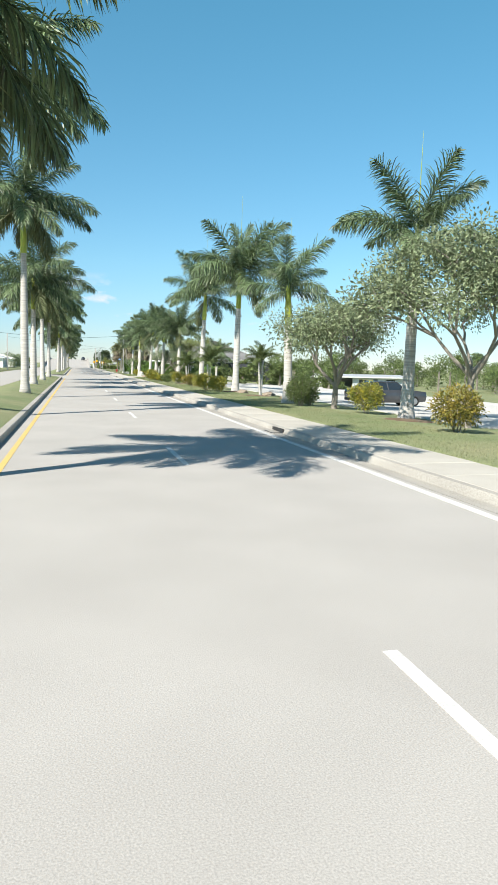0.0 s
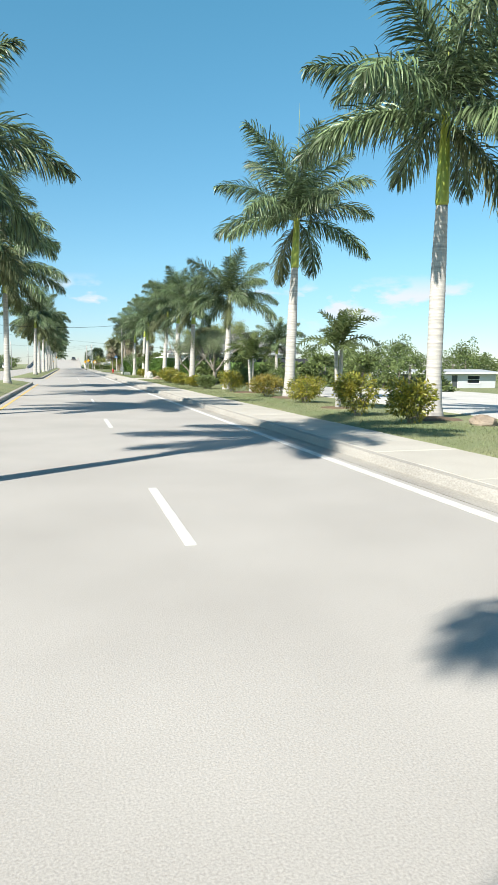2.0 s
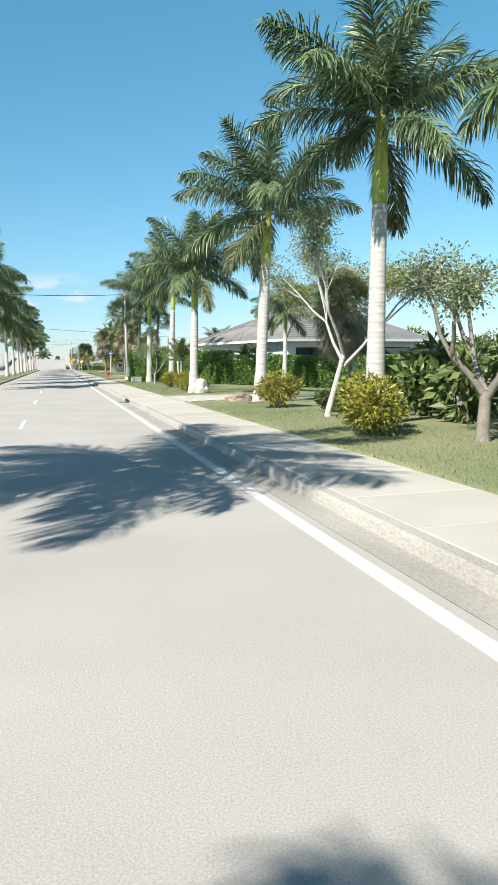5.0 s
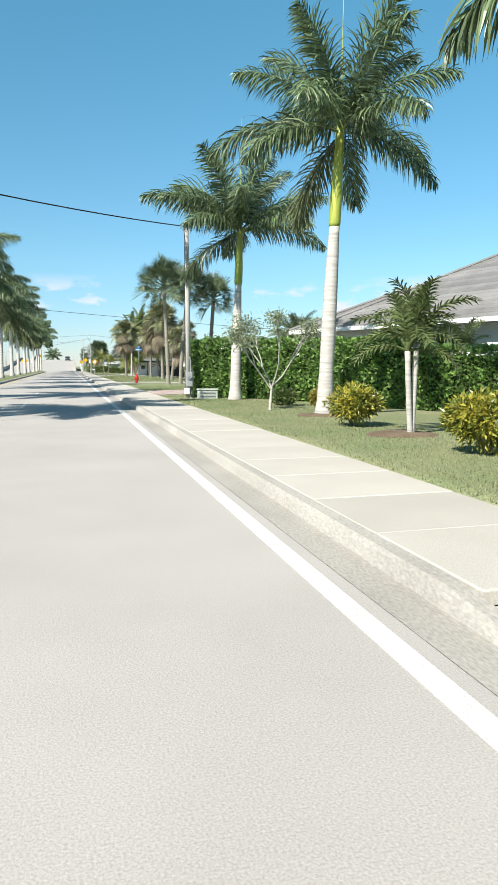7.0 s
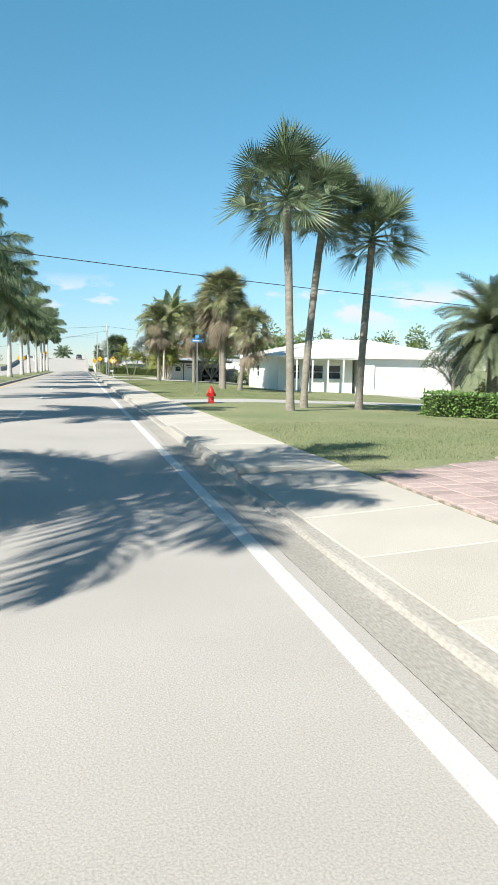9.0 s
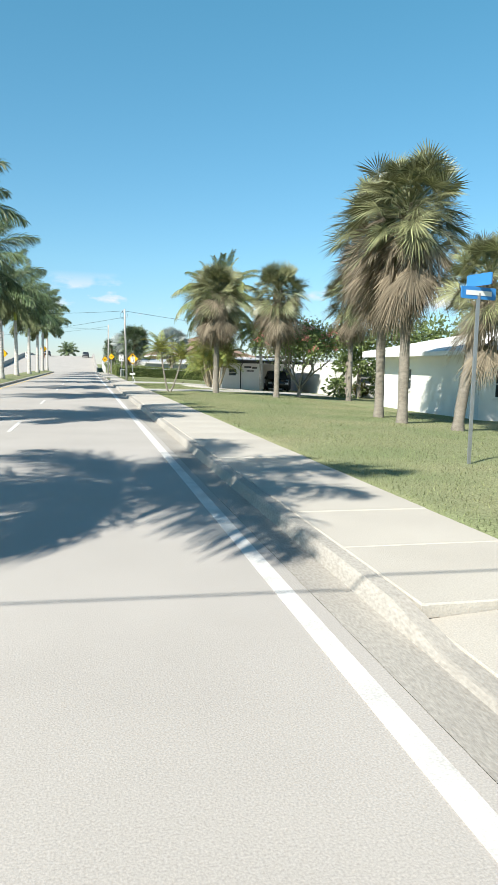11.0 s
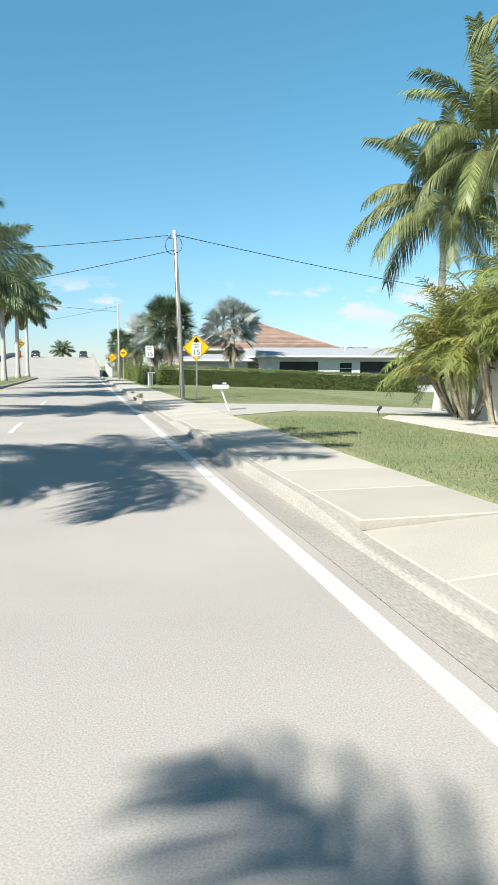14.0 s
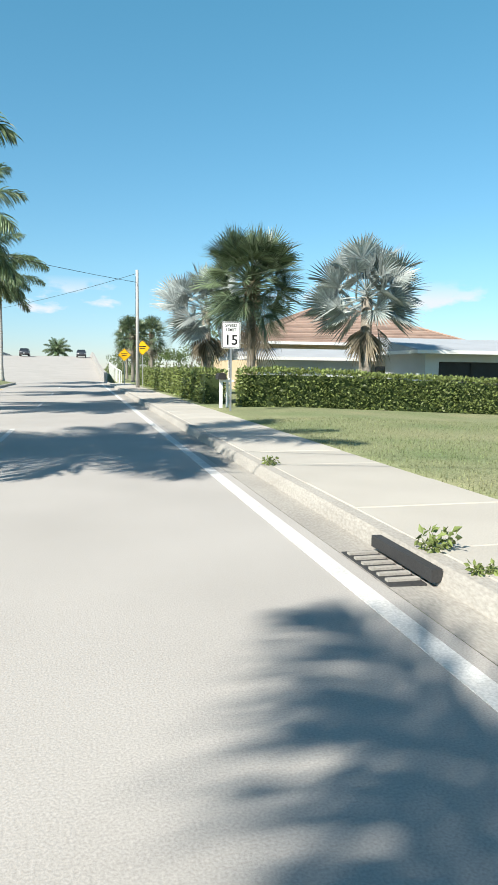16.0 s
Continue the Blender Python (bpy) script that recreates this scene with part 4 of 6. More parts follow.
def add_leaf(geo, p, nrm, ux, uy, ox, oy, x0, y0, leaf, r, base):
    wob = 0.1 * noise.noise(Vector((p[0] * 1.1 + x0, p[1] * 1.5, p[2] * 1.6))) + r.uniform(-0.09, 0.03)
    q = Vector(p) + Vector(nrm) * wob
    x, y = ux * q.x - uy * q.y, uy * q.x + ux * q.y
    z = (land(x0 + x, y0 + y) if base is None else base) + q.z
    n = Vector((ux * nrm[0] - uy * nrm[1], uy * nrm[0] + ux * nrm[1], nrm[2]))
    d = (n * 0.9 + Vector((r.uniform(-1, 1), r.uniform(-1, 1), r.uniform(-0.8, 0.9)))).normalized()
    w = d.cross(Vector((r.uniform(-1, 1), r.uniform(-1, 1), r.uniform(-1, 1)))).normalized()
    s = leaf * r.uniform(0.7, 1.35)
    c = Vector((ox + x, oy + y, z))
    geo.add([c, c + d * (0.5 * s) + w * (0.28 * s), c + d * s, c + d * (0.5 * s) - w * (0.28 * s)], [(0, 1, 2, 3)])


for n, (x, y, w, h, mt) in enumerate((
        (9.0, 15.4, 1.7, 1.5, "croton_red"), (9.9, 24.2, 1.7, 1.45, "croton"), (8.9, 28.9, 1.2, 1.25, "leaf"), (8.4, 28.6, 1.5, 1.7, "leaf"), (7.6, 44.8, 1.4, 1.2, "croton"), (7.3, 47.6, 1.5, 1.35, "croton"),
        (8.0, 54.4, 1.7, 1.1, "croton"), (8.1, 60.3, 1.9, 1.1, "croton_red"), (7.8, 66.4, 1.5, 1.25, "croton"), (7.3, 71.2, 1.3, 0.85, "leaf"), (7.3, 75.3, 1.3, 0.8, "croton"), (7.1, 80.0, 1.5, 0.95, "croton"),
        (7.2, 86.2, 1.5, 1.1, "croton"), (7.5, 87.4, 1.5, 1.35, "croton"), (8.0, 95.2, 1.6, 1.25, "croton"), (7.9, 117.2, 1.3, 1.0, "croton"), (7.9, 112.0, 1.4, 1.0, "croton"),
        (8.9, 92.6, 1.1, 0.7, "leaf"), (7.7, 109.5, 1.2, 0.8, "croton"), (8.6, 111.2, 1.0, 0.8, "croton"), (9.2, 122.8, 0.7, 0.75, "croton_red"), (8.9, 125.6, 1.0, 0.6, "leaf"), (9.8, 63.0, 2.2, 1.6, "leaf"), (22.6, 163.0, 2.4, 1.8, "croton"), (20.9, 210.4, 1.8, 1.5, "leaf"), (22.6, 210.6, 1.6, 1.2, "croton_red"))):
    kind = {"croton": "croton bush with yellow and green leaves", "croton_red": "croton bush with orange and green leaves", "leaf": "loose green shrub"}[mt]
    bush(x, y, w, h, 1000 + n, mt, "shrub" if mt == "leaf" else "croton_bush", kind + " on the verge")

broad_tree(9.5, 27.0, 0.05, 5.3, 4.6, 13000, 0.15, 1101, "leaf_dull", label="low spreading tree with fine grey-green leaves", spread=0.9, girth=0.6, forks=5)
broad_tree(10.7, 17.6, 0.05, 6.7, 4.1, 21000, 0.14, 1102, "leaf_dull", label="bushy tree with fine grey-green leaves beside a palm", stem=0.3, spread=0.75, girth=0.55, forks=5)
broad_tree(9.5, 79.5, 0.1, 4.4, 2.6, 11000, 0.085, 1103, "leaf_dull", label="thin tree with sparse pale leaves")
broad_tree(8.1, 91.1, 0.12, 5.2, 1.8, 8000, 0.075, 1117, "leaf_dull", "trunk", label="pale-trunked tree with an airy light green crown", forks=3, stem=0.32, girth=0.75, spread=0.34, lean=0.9)
broad_tree(15.4, 105.8, -0.12, 6.6, 3.4, 9000, 0.13, 1109, "leaf_olive", "trunk", label="tree with a loose yellow-green crown among cabbage palms", forks=4, stem=0.35, girth=0.5, spread=0.5)
broad_tree(8.5, 84.5, 0.12, 3.8, 2.0, 8000, 0.085, 1105, "leaf_dull", label="thin tree with sparse pale leaves")
broad_tree(7.7, 123.3, 0.12, 3.3, 1.5, 2600, 0.09, 1106, "leaf_dull", "trunk", label="pale bare-stemmed shrub tree before a hedge", forks=4, stem=0.22, girth=0.45, spread=0.24)
broad_tree(14.9, 202.0, -0.15, 5.6, 5.2, 7500, 0.2, 1107, "leaf_bright", label="plumeria with many bare forking limbs and pink flowers", forks=7, stem=0.12, girth=0.45, spread=0.8, name="plumeria_tree", blossom=70)
broad_tree(28.6, 178.0, -0.65, 4.2, 2.6, 700, 0.14, 1108, "leaf", label="nearly bare slender tree beside a white house", forks=4)

for x, y, stems, seed, size in ((9.3, 39.6, [(0.12, 0.1, 2.3, 0.07), (-0.15, -0.05, 2.1, 0.07)], 1201, 0.95), (8.1, 51.2, [(0.15, 0.1, 2.2, 0.07), (-0.12, -0.05, 2.0, 0.07)], 1202, 1.0),
                                (8.5, 64.8, [(0.15, 0.1, 2.0, 0.07), (-0.12, -0.05, 1.8, 0.07)], 1203, 1.02), (8.15, 115.0, [(0.1, 0.05, 1.85, 0.055), (-0.14, -0.05, 1.65, 0.055)], 1204, 0.9)):
    small_palm("christmas_palm", "slender twin-stemmed palm with arching green leaves", x, y, 0.12, stems, ADON, seed, size, 9, "trunk", "small verge palms")
small_palm("christmas_palm", "short leafy palm between a hedge and a house", 16.2, 126.2, -0.25, [(0.0, 0.05, 2.3, 0.06), (-0.9, 0.4, 2.0, 0.06)], ADON, 1205, 0.9, 11, "trunk", "small garden palms")
small_palm("pygmy_date_palm", "two-stemmed pygmy date palm with fine arching leaves", 6.75, 202.3, 0.13, [(-0.5, 0.2, 2.4, 0.05), (0.75, -0.1, 2.0, 0.048)], ARECA, 1210, 0.72, 22, "bark", "small verge palms")
small_palm("date_palm", "stout date palm with grey-green arching leaves", 21.2, 161.4, -0.38, [(0.0, 0.0, 3.6, 0.27)], DATE, 1211, 1.35, 90, "palm_bark")
for n, (x, y, k) in enumerate(((12.4, 219.3, 0.5), (11.9, 217.9, 0.6), (11.7, 216.3, 0.82), (11.5, 214.2, 0.92), (11.7, 212.9, 0.8))):
    r = random.Random(1300 + n)
    stems = [(r.uniform(-0.8, 0.8), r.uniform(-0.7, 0.7), r.uniform(2.0, 3.9) * k, 0.045) for _ in range(10)]
    small_palm("areca_palm", "clump of many-stemmed yellow-green areca palm", x, y, 0.0, stems, ARECA, 1310 + n, 0.85, 9, "areca_stem", "areca clumps")

hedge("hedge", "tall dense green clipped hedge along a garden", [(7.15, 133.4), (11.7, 128.8), (13.4, 124.6)], 1.0, 2.4, 1401, "hedge", 0.16, 330)
hedge("hedge", "dense green clipped hedge before a grey-tiled house", [(13.35, 124.3), (16.6, 121.4), (20.2, 117.6), (20.8, 106.0)], 1.0, 2.1, 1405, "hedge", 0.16, 300)
hedge("hedge", "low clipped hedge beside a driveway", [(14.0, 154.2), (22.0, 154.6)], 0.9, 0.85, 1402, "hedge", 0.11, 240)
hedge("hedge", "clipped olive-green hedge along a lawn", [(7.0, 251.9), (27.5, 252.2)], 1.0, 1.3, 1403, "hedge_dry", 0.11, 260)
hedge("hedge", "clipped olive-green hedge beside the pavement", [(6.5, 254.0), (6.7, 286.0)], 1.0, 1.25, 1404, "hedge_dry", 0.12, 130)

# ---------------------------------------------------------------- rocks, mulch
def rock(x, y, sx, sy, sz, seed, material="rock", label="rough brown limestone boulder on the grass"):
    r = random.Random(seed)
    bm = bmesh.new()
    bmesh.ops.create_icosphere(bm, subdivisions=3, radius=1.0)
    for v in bm.verts:
        k = 1 + 0.35 * noise.noise(v.co * 1.6 + Vector((seed, 0, 0))) + 0.14 * noise.noise(v.co * 4.0 + Vector((0, seed, 0)))
        v.co = Vector((v.co.x * sx * k, v.co.y * sy * k, v.co.z * sz * k + sz * 0.55))
    me = bpy.data.meshes.new("boulder")
    bm.to_mesh(me)
    bm.free()
    me.materials.append(M[material])
    ob = place("boulder", me, None, pose(x, y, land(x, y) - 0.05, 0, 0, r.uniform(0, 90)))
    return tagged(ob, label, "rock", "boulders")


rock(7.75, 99.4, 0.62, 0.35, 0.24, 3)
rock(9.2, 44.0, 0.5, 0.35, 0.2, 5)
rock(11.4, 38.6, 0.85, 0.5, 0.24, 7, label="low grey limestone boulder beside a shell lot")
rock(10.2, 40.9, 0.5, 0.4, 0.2, 11)
rock(7.85, 107.35, 0.42, 0.35, 0.48, 13, "white_rock", "white painted stone at the foot of a palm")
rock(10.3, 36.9, 0.5, 0.4, 0.2, 17)
for n, (x, y, w) in enumerate(((8.0, 115.1, 1.1), (8.1, 51.3, 0.8), (9.1, 39.8, 1.2), (9.0, 46.0, 1.3), (8.8, 58.8, 1.4), (10.0, 20.4, 1.5), (8.4, 64.9, 1.2), (8.3, 97.8, 1.0), (8.4, 120.6, 1.0))):
    geo = Geo()
    r = random.Random(1500 + n)
    w *= 0.75
    ring = [(w * r.uniform(0.75, 1.1) * math.cos(k * math.pi / 9), w * r.uniform(0.75, 1.1) * math.sin(k * math.pi / 9)) for k in range(18)]
    geo.v = [(0, 0, land(x, y) + 0.07)] + [(px * 0.8, py * 0.8, land(x + px, y + py) + 0.045) for px, py in ring] + [(px, py, land(x + px, y + py) - 0.02) for px, py in ring]
    for k in range(18):
        geo.f += [(0, 1 + k, 1 + (k + 1) % 18), (1 + k, 19 + k, 19 + (k + 1) % 18, 1 + (k + 1) % 18)]
    ob = place("mulch_bed", geo.mesh("mulch_bed", M["mulch"], True), None, pose(x, y, 0))
    tagged(ob, "bed of brown bark mulch round a palm", "mulch", "mulch beds")


# ---------------------------------------------------------------- driveways, paths, lots
def slab(name, outline, material, label, lift=0.03, step=1.5):
    """A thin slab over the land: outline is ((x0, y0a, y0b), (x1, y1a, y1b), ...)."""
    geo = Geo()
    rows = []
    for (xa, a0, a1), (xb, b0, b1) in zip(outline, outline[1:]):
        n = max(1, int((xb - xa) / step))
        rows += [(xa + (xb - xa) * k / n, a0 + (b0 - a0) * k / n, a1 + (b1 - a1) * k / n) for k in range(n)]
    rows.append(outline[-1])
    c = 7
    for x, ya, yb in rows:
        for k in range(c):
            y = ya + (yb - ya) * k / (c - 1)
            z = (land(x, y) if x > 5.75 else 0.145) + lift
            geo.v.append((x, y, z))
    m = len(geo.v)
    geo.v += [(x, y, z - 0.15) for x, y, z in geo.v]
    for j in range(len(rows) - 1):
        for k in range(c - 1):
            a = j * c + k
            geo.f.append((a, a + c, a + c + 1, a + 1))
        for k in (0, c - 1):
            a = j * c + k
            geo.f.append((a, a + c, m + a + c, m + a))
    for a0 in (0, (len(rows) - 1) * c):
        for k in range(c - 1):
            geo.f.append((a0 + k, a0 + k + 1, m + a0 + k + 1, m + a0 + k))
    return setting(name, geo, M[material], label, False, "driveway")


slab("shell_lot", ((11.5, 18, 76), (16, 16, 92), (38, 14, 100)), "shell", "bright crushed-shell parking lot", 0.035, 3)
drive_2 = slab("driveway_2", ((5.72, 100.0, 105.0), (9.0, 101.0, 104.2), (12.0, 101.3, 104.0)), "joint", "driveway of weathered pale pavers", 0.02)
drive_3 = slab("driveway_3", ((5.72, 135.0, 140.2), (8.5, 136.6, 141.5), (14.0, 141.5, 146.5), (22.0, 143.0, 148.0)), "joint", "driveway of pinkish-brown pavers", 0.02)
slab("side_path", ((5.72, 158.8, 161.6), (14.0, 161.5, 164.3), (26.0, 166.0, 169.0)), "drive", "pale concrete side path across the lawn", 0.02)
slab("driveway_4", ((24.6, 166.5, 173.0), (25.2, 166.0, 183.8), (31.0, 168.0, 183.8)), "drive", "pale concrete drive before a garage", 0.025)
slab("driveway_5", ((5.72, 202.6, 206.2), (9.0, 203.6, 206.4), (13.0, 207.0, 212.0), (19.5, 207.5, 214.0)), "drive", "pale concrete driveway to a carport", 0.02)
slab("driveway_6", ((5.72, 219.8, 226.4), (8.0, 221.3, 225.4), (16.0, 220.5, 224.8), (26, 220.5, 224.8)), "drive", "pale concrete driveway across the lawn", 0.02)
slab("shell_bed", ((9.6, 213.5, 218.5), (10.2, 211.4, 219.4), (14.0, 210.9, 219.6)), "shell", "bright crushed-shell bed under palms", 0.03)
# ---------------------------------------------------------------- houses
def facade(house, p0, p1, z0, height, openings, material, thick=0.2):
    """A wall from p0 to p1, outside on the right of that way; openings: (kind, u0, u1, v0, v1)."""
    (x0, y0), (x1, y1) = p0, p1
    long = math.hypot(x1 - x0, y1 - y0)
    ux, uy = (x1 - x0) / long, (y1 - y0) / long
    m = Matrix(((ux, -uy, 0, x0), (uy, ux, 0, y0), (0, 0, 1, z0), (0, 0, 0, 1)))
    us = sorted({thick, long, *(o[1] for o in openings), *(o[2] for o in openings)})
    vs = sorted({-0.6, height, *(o[3] for o in openings), *(o[4] for o in openings)})

    def solid(i, j):
        if not (0 <= i < len(us) - 1 and 0 <= j < len(vs) - 1):
            return False
        u, v = (us[i] + us[i + 1]) / 2, (vs[j] + vs[j + 1]) / 2
        return not any(o[1] < u < o[2] and o[3] < v < o[4] for o in openings)

    geo = Geo()
    nv = len(vs)
    for y in (0, thick):
        geo.v += [(u, y, v) for u in us for v in vs]
    back = len(us) * nv
    for i in range(len(us) - 1):
        for j in range(nv - 1):
            if not solid(i, j):
                continue
            q = (i * nv + j, (i + 1) * nv + j, (i + 1) * nv + j + 1, i * nv + j + 1)
            geo.f += [q, tuple(k + back for k in q[::-1])]
            for k, (di, dj) in enumerate(((0, -1), (1, 0), (0, 1), (-1, 0))):
                if not solid(i + di, j + dj):
                    e, f = q[k], q[(k + 1) % 4]
                    geo.f.append((e, e + back, f + back, f))
    part("wall", geo, M[material], house, m=m)
    for kind, a, b, lo, hi in openings:
        if kind == "open":
            continue
        if kind == "garage":
            g = Geo()
            n = 4
            for k in range(n):
                g.box(a + 0.02, b - 0.02, 0.1, 0.15, lo + (hi - lo) * k / n + 0.006, lo + (hi - lo) * (k + 1) / n - 0.006)
            part("garage_door", g, M["garage"], house, "white panelled garage door", m=m)
            continue
        f = 0.05
        win = part("door" if kind == "door" else "window", Geo().box(a, a + f, 0.03, 0.12, lo, hi).box(b - f, b, 0.03, 0.12, lo, hi).box(a + f, b - f, 0.03, 0.12, hi - f, hi).box(a + f, b - f, 0.03, 0.12, lo, lo + f),
                   M["trim" if kind != "screen" else "fascia"], house, {"screen": "dark screened opening", "window": "window with a pale frame", "door": "dark entrance door"}[kind], m=m)
        if kind == "window":
            mid = (lo + hi) / 2
            part("pane", Geo().box(a + f, b - f, 0.08, 0.09, lo + f, mid - 0.02), M["glass"], win)
            part("pane", Geo().box(a + f, b - f, 0.06, 0.07, mid + 0.02, hi - f), M["glass"], win)
            part("glazing_bar", Geo().box(a + f, b - f, 0.045, 0.1, mid - 0.02, mid + 0.02), M["trim"], win)
            part("sill", Geo().box(a - 0.05, b + 0.05, -0.06, 0.03, lo - 0.07, lo - 0.003), M["trim"], win)
        elif kind == "screen":
            part("screen", Geo().box(a + f, b - f, 0.12, 0.13, lo + f, hi - f), M["screen"], win)
            for k in range(1, int((b - a) / 1.4)):
                c = a + (b - a) * k / int((b - a) / 1.4)
                part("mullion", Geo().box(c - 0.025, c + 0.025, 0.05, 0.115, lo + f, hi - f), M["fascia"], win)
        else:
            part("leaf", Geo().box(a + f, b - f, 0.07, 0.11, lo + f, hi - f), M["door"], win)


def hip_roof(house, x0, x1, y0, y1, z, rise, over, courses, material, trim="trim", lip=0.05, label=""):
    x0, x1, y0, y1 = x0 - over, x1 + over, y0 - over, y1 + over
    half = min(x1 - x0, y1 - y0) / 2

    def ring(f, zz):
        i = f * half * 0.999
        return [(x0 + i, y0 + i, zz), (x1 - i, y0 + i, zz), (x1 - i, y1 - i, zz), (x0 + i, y1 - i, zz)]

    geo = Geo().add(ring(0, z - 0.02) + ring(1, z + rise - 0.06), [(3, 2, 1, 0), (4, 5, 6, 7)] + [(q, (q + 1) % 4, 4 + (q + 1) % 4, 4 + q) for q in range(4)])
    roof = part("roof", geo, M[material], house, label)
    for k in range(courses):
        f0, f1 = k / courses, (k + 1) / courses
        v = ring(f0, z + rise * f0) + ring(f0, z + rise * f0 + lip) + ring(f1, z + rise * f1 + 0.012) + ring(f1, z + rise * f1)
        part("tile_course", Geo().add(v, [(4 * p + q, 4 * p + (q + 1) % 4, 4 * ((p + 1) % 4) + (q + 1) % 4, 4 * ((p + 1) % 4) + q) for p in range(4) for q in range(4)]), M[material], roof)
    for bx0, bx1, by0, by1 in ((x0 - 0.03, x1 + 0.03, y0 - 0.03, y0), (x0 - 0.03, x1 + 0.03, y1, y1 + 0.03), (x0 - 0.03, x0, y0, y1), (x1, x1 + 0.03, y0, y1)):
        part("fascia", Geo().box(bx0, bx1, by0, by1, z - 0.16, z + 0.03), M[trim], roof)
    ax0, ax1, ay0, ay1 = x0 + half, x1 - half, y0 + half, y1 - half
    for (cx, cy), (ax, ay) in (((x0, y0), (ax0, ay0)), ((x1, y0), (ax1, ay0)), ((x1, y1), (ax1, ay1)), ((x0, y1), (ax0, ay1))):
        part("hip_cap", Geo().tube([(cx, cy, z + 0.06), (ax, ay, z + rise + 0.05)], 0.09, 6), M[material], roof)
    part("ridge_cap", Geo().tube([(ax0, ay0, z + rise + 0.05), (ax1, ay1, z + rise + 0.05)], 0.1, 6), M[material], roof)
    return roof


def flat_roof(house, x0, x1, y0, y1, z, over, material, trim, thick=0.22, slope=0.0, label=""):
    x0, x1, y0, y1 = x0 - over, x1 + over, y0 - over, y1 + over
    g = Geo()
    g.add([(x0, y0, z), (x1, y0, z), (x1, y1, z), (x0, y1, z), (x0, y0, z + thick), (x1, y0, z + thick), (x1, (y0 + y1) / 2, z + thick + slope), (x0, (y0 + y1) / 2, z + thick + slope), (x1, y1, z + thick), (x0, y1, z + thick)],
          [(3, 2, 1, 0), (0, 1, 5, 4), (4, 5, 6, 7), (7, 6, 8, 9), (2, 3, 9, 8), (0, 4, 7, 9, 3), (1, 2, 8, 6, 5)])
    roof = part("roof", g, M[material], house, label)
    f = Geo().box(x0 - 0.03, x1 + 0.03, y0 - 0.03, y0 - 0.001, z - 0.05, z + thick - 0.01).box(x0 - 0.03, x0 - 0.001, y0, y1, z - 0.05, z + thick - 0.01)
    part("fascia", f, M[trim], roof)
    return roof


# grey-tiled house behind the tall hedge, turned to the road
h = thing("house", "white stucco house with a grey tiled hip roof behind a hedge", "house", pose(18.5, 125.5, 0, 0, 0, 18.4))
z = -0.3
facade(h, (0, 13.4), (0, 0), z, 3.6, [("window", 2.0, 3.2, 1.5, 2.8), ("window", 6.4, 7.4, 1.5, 2.8), ("window", 10.6, 11.4, 1.7, 2.7)], "stucco")
facade(h, (0, 0), (14.5, 0), z, 3.6, [("screen", 0.8, 7.2, 0.4, 3.0), ("screen", 7.6, 13.6, 0.4, 3.0)], "stucco")
facade(h, (14.5, 0), (14.5, 13.4), z, 3.6, [], "stucco")
facade(h, (14.5, 13.4), (0, 13.4), z, 3.6, [], "stucco")
hip_roof(h, 0, 14.5, 0, 11.6, z + 3.62, 3.5, 0.8, 18, "grey_tile", label="grey flat-tile hip roof")
hip_roof(h, 0.01, 11.0, 6.6, 13.4, z + 3.615, 2.0, 0.8, 12, "grey_tile", label="lower wing of the grey tile roof")
h = thing("pool_cage", "dark screened pool cage beside a grey-tiled house", "pool cage", pose(25.6, 121.2, -0.7))
for k in range(5):
    part("cage_rib", Geo().tube([(2 * k, 0, 0), (2 * k, 0, 2.5), (2 * k, 2, 3.2), (2 * k, 5, 3.2)], 0.05, 6), M["fascia"], h)
part("screen", Geo().add([(0, 0, 0), (8, 0, 0), (8, 0, 2.5), (0, 0, 2.5), (8, 2, 3.2), (0, 2, 3.2), (8, 5, 3.2), (0, 5, 3.2)], [(0, 1, 2, 3), (3, 2, 4, 5), (5, 4, 6, 7)]), M["screen"], h, "dark mesh")

# low house far beyond the shell lot
h = thing("house", "low grey bungalow with a shallow roof and carport", "house", pose(0, 0, 0))
z = -1.75
facade(h, (42.0, 116.0), (58.0, 116.0), z, 2.3, [("open", 0.6, 5.0, 0.0, 2.2), ("window", 6.2, 7.8, 0.9, 2.0), ("door", 9.0, 10.0, 0.0, 2.1), ("window", 11.5, 13.5, 0.9, 2.0)], "stucco_grey")
facade(h, (42.0, 126.0), (42.0, 116.0), z, 2.3, [("window", 3.0, 5.0, 0.9, 2.0)], "stucco_grey")
facade(h, (42.0, 121.0), (57.8, 121.0), z, 2.3, [], "stucco_grey")
facade(h, (58.0, 116.0), (58.0, 126.0), z, 2.3, [], "stucco_grey")
flat_roof(h, 42.0, 58.0, 116.0, 126.0, z + 2.3, 0.7, "shingle", "trim", 0.16, 0.4, "pale shallow roof")

# white house with a white tile roof
h = thing("house", "white bungalow with a white tiled roof and a two-car garage", "house", pose(-0.3, -0.6, 0))
z = -0.14
facade(h, (17.5, 185.6), (23.8, 185.6), z, 2.7, [("window", 0.7, 1.8, 0.85, 2.0), ("window", 2.6, 3.8, 0.85, 2.0), ("window", 4.1, 5.3, 0.85, 2.0)], "stucco")
facade(h, (23.6, 187.6), (24.2, 187.6), z, 2.7, [], "stucco")
facade(h, (23.8, 185.6), (23.8, 187.6), z, 2.7, [("door", 0.5, 1.5, 0.0, 2.05)], "stucco")
facade(h, (24.2, 188.0), (24.2, 184.6), z, 2.7, [], "stucco")
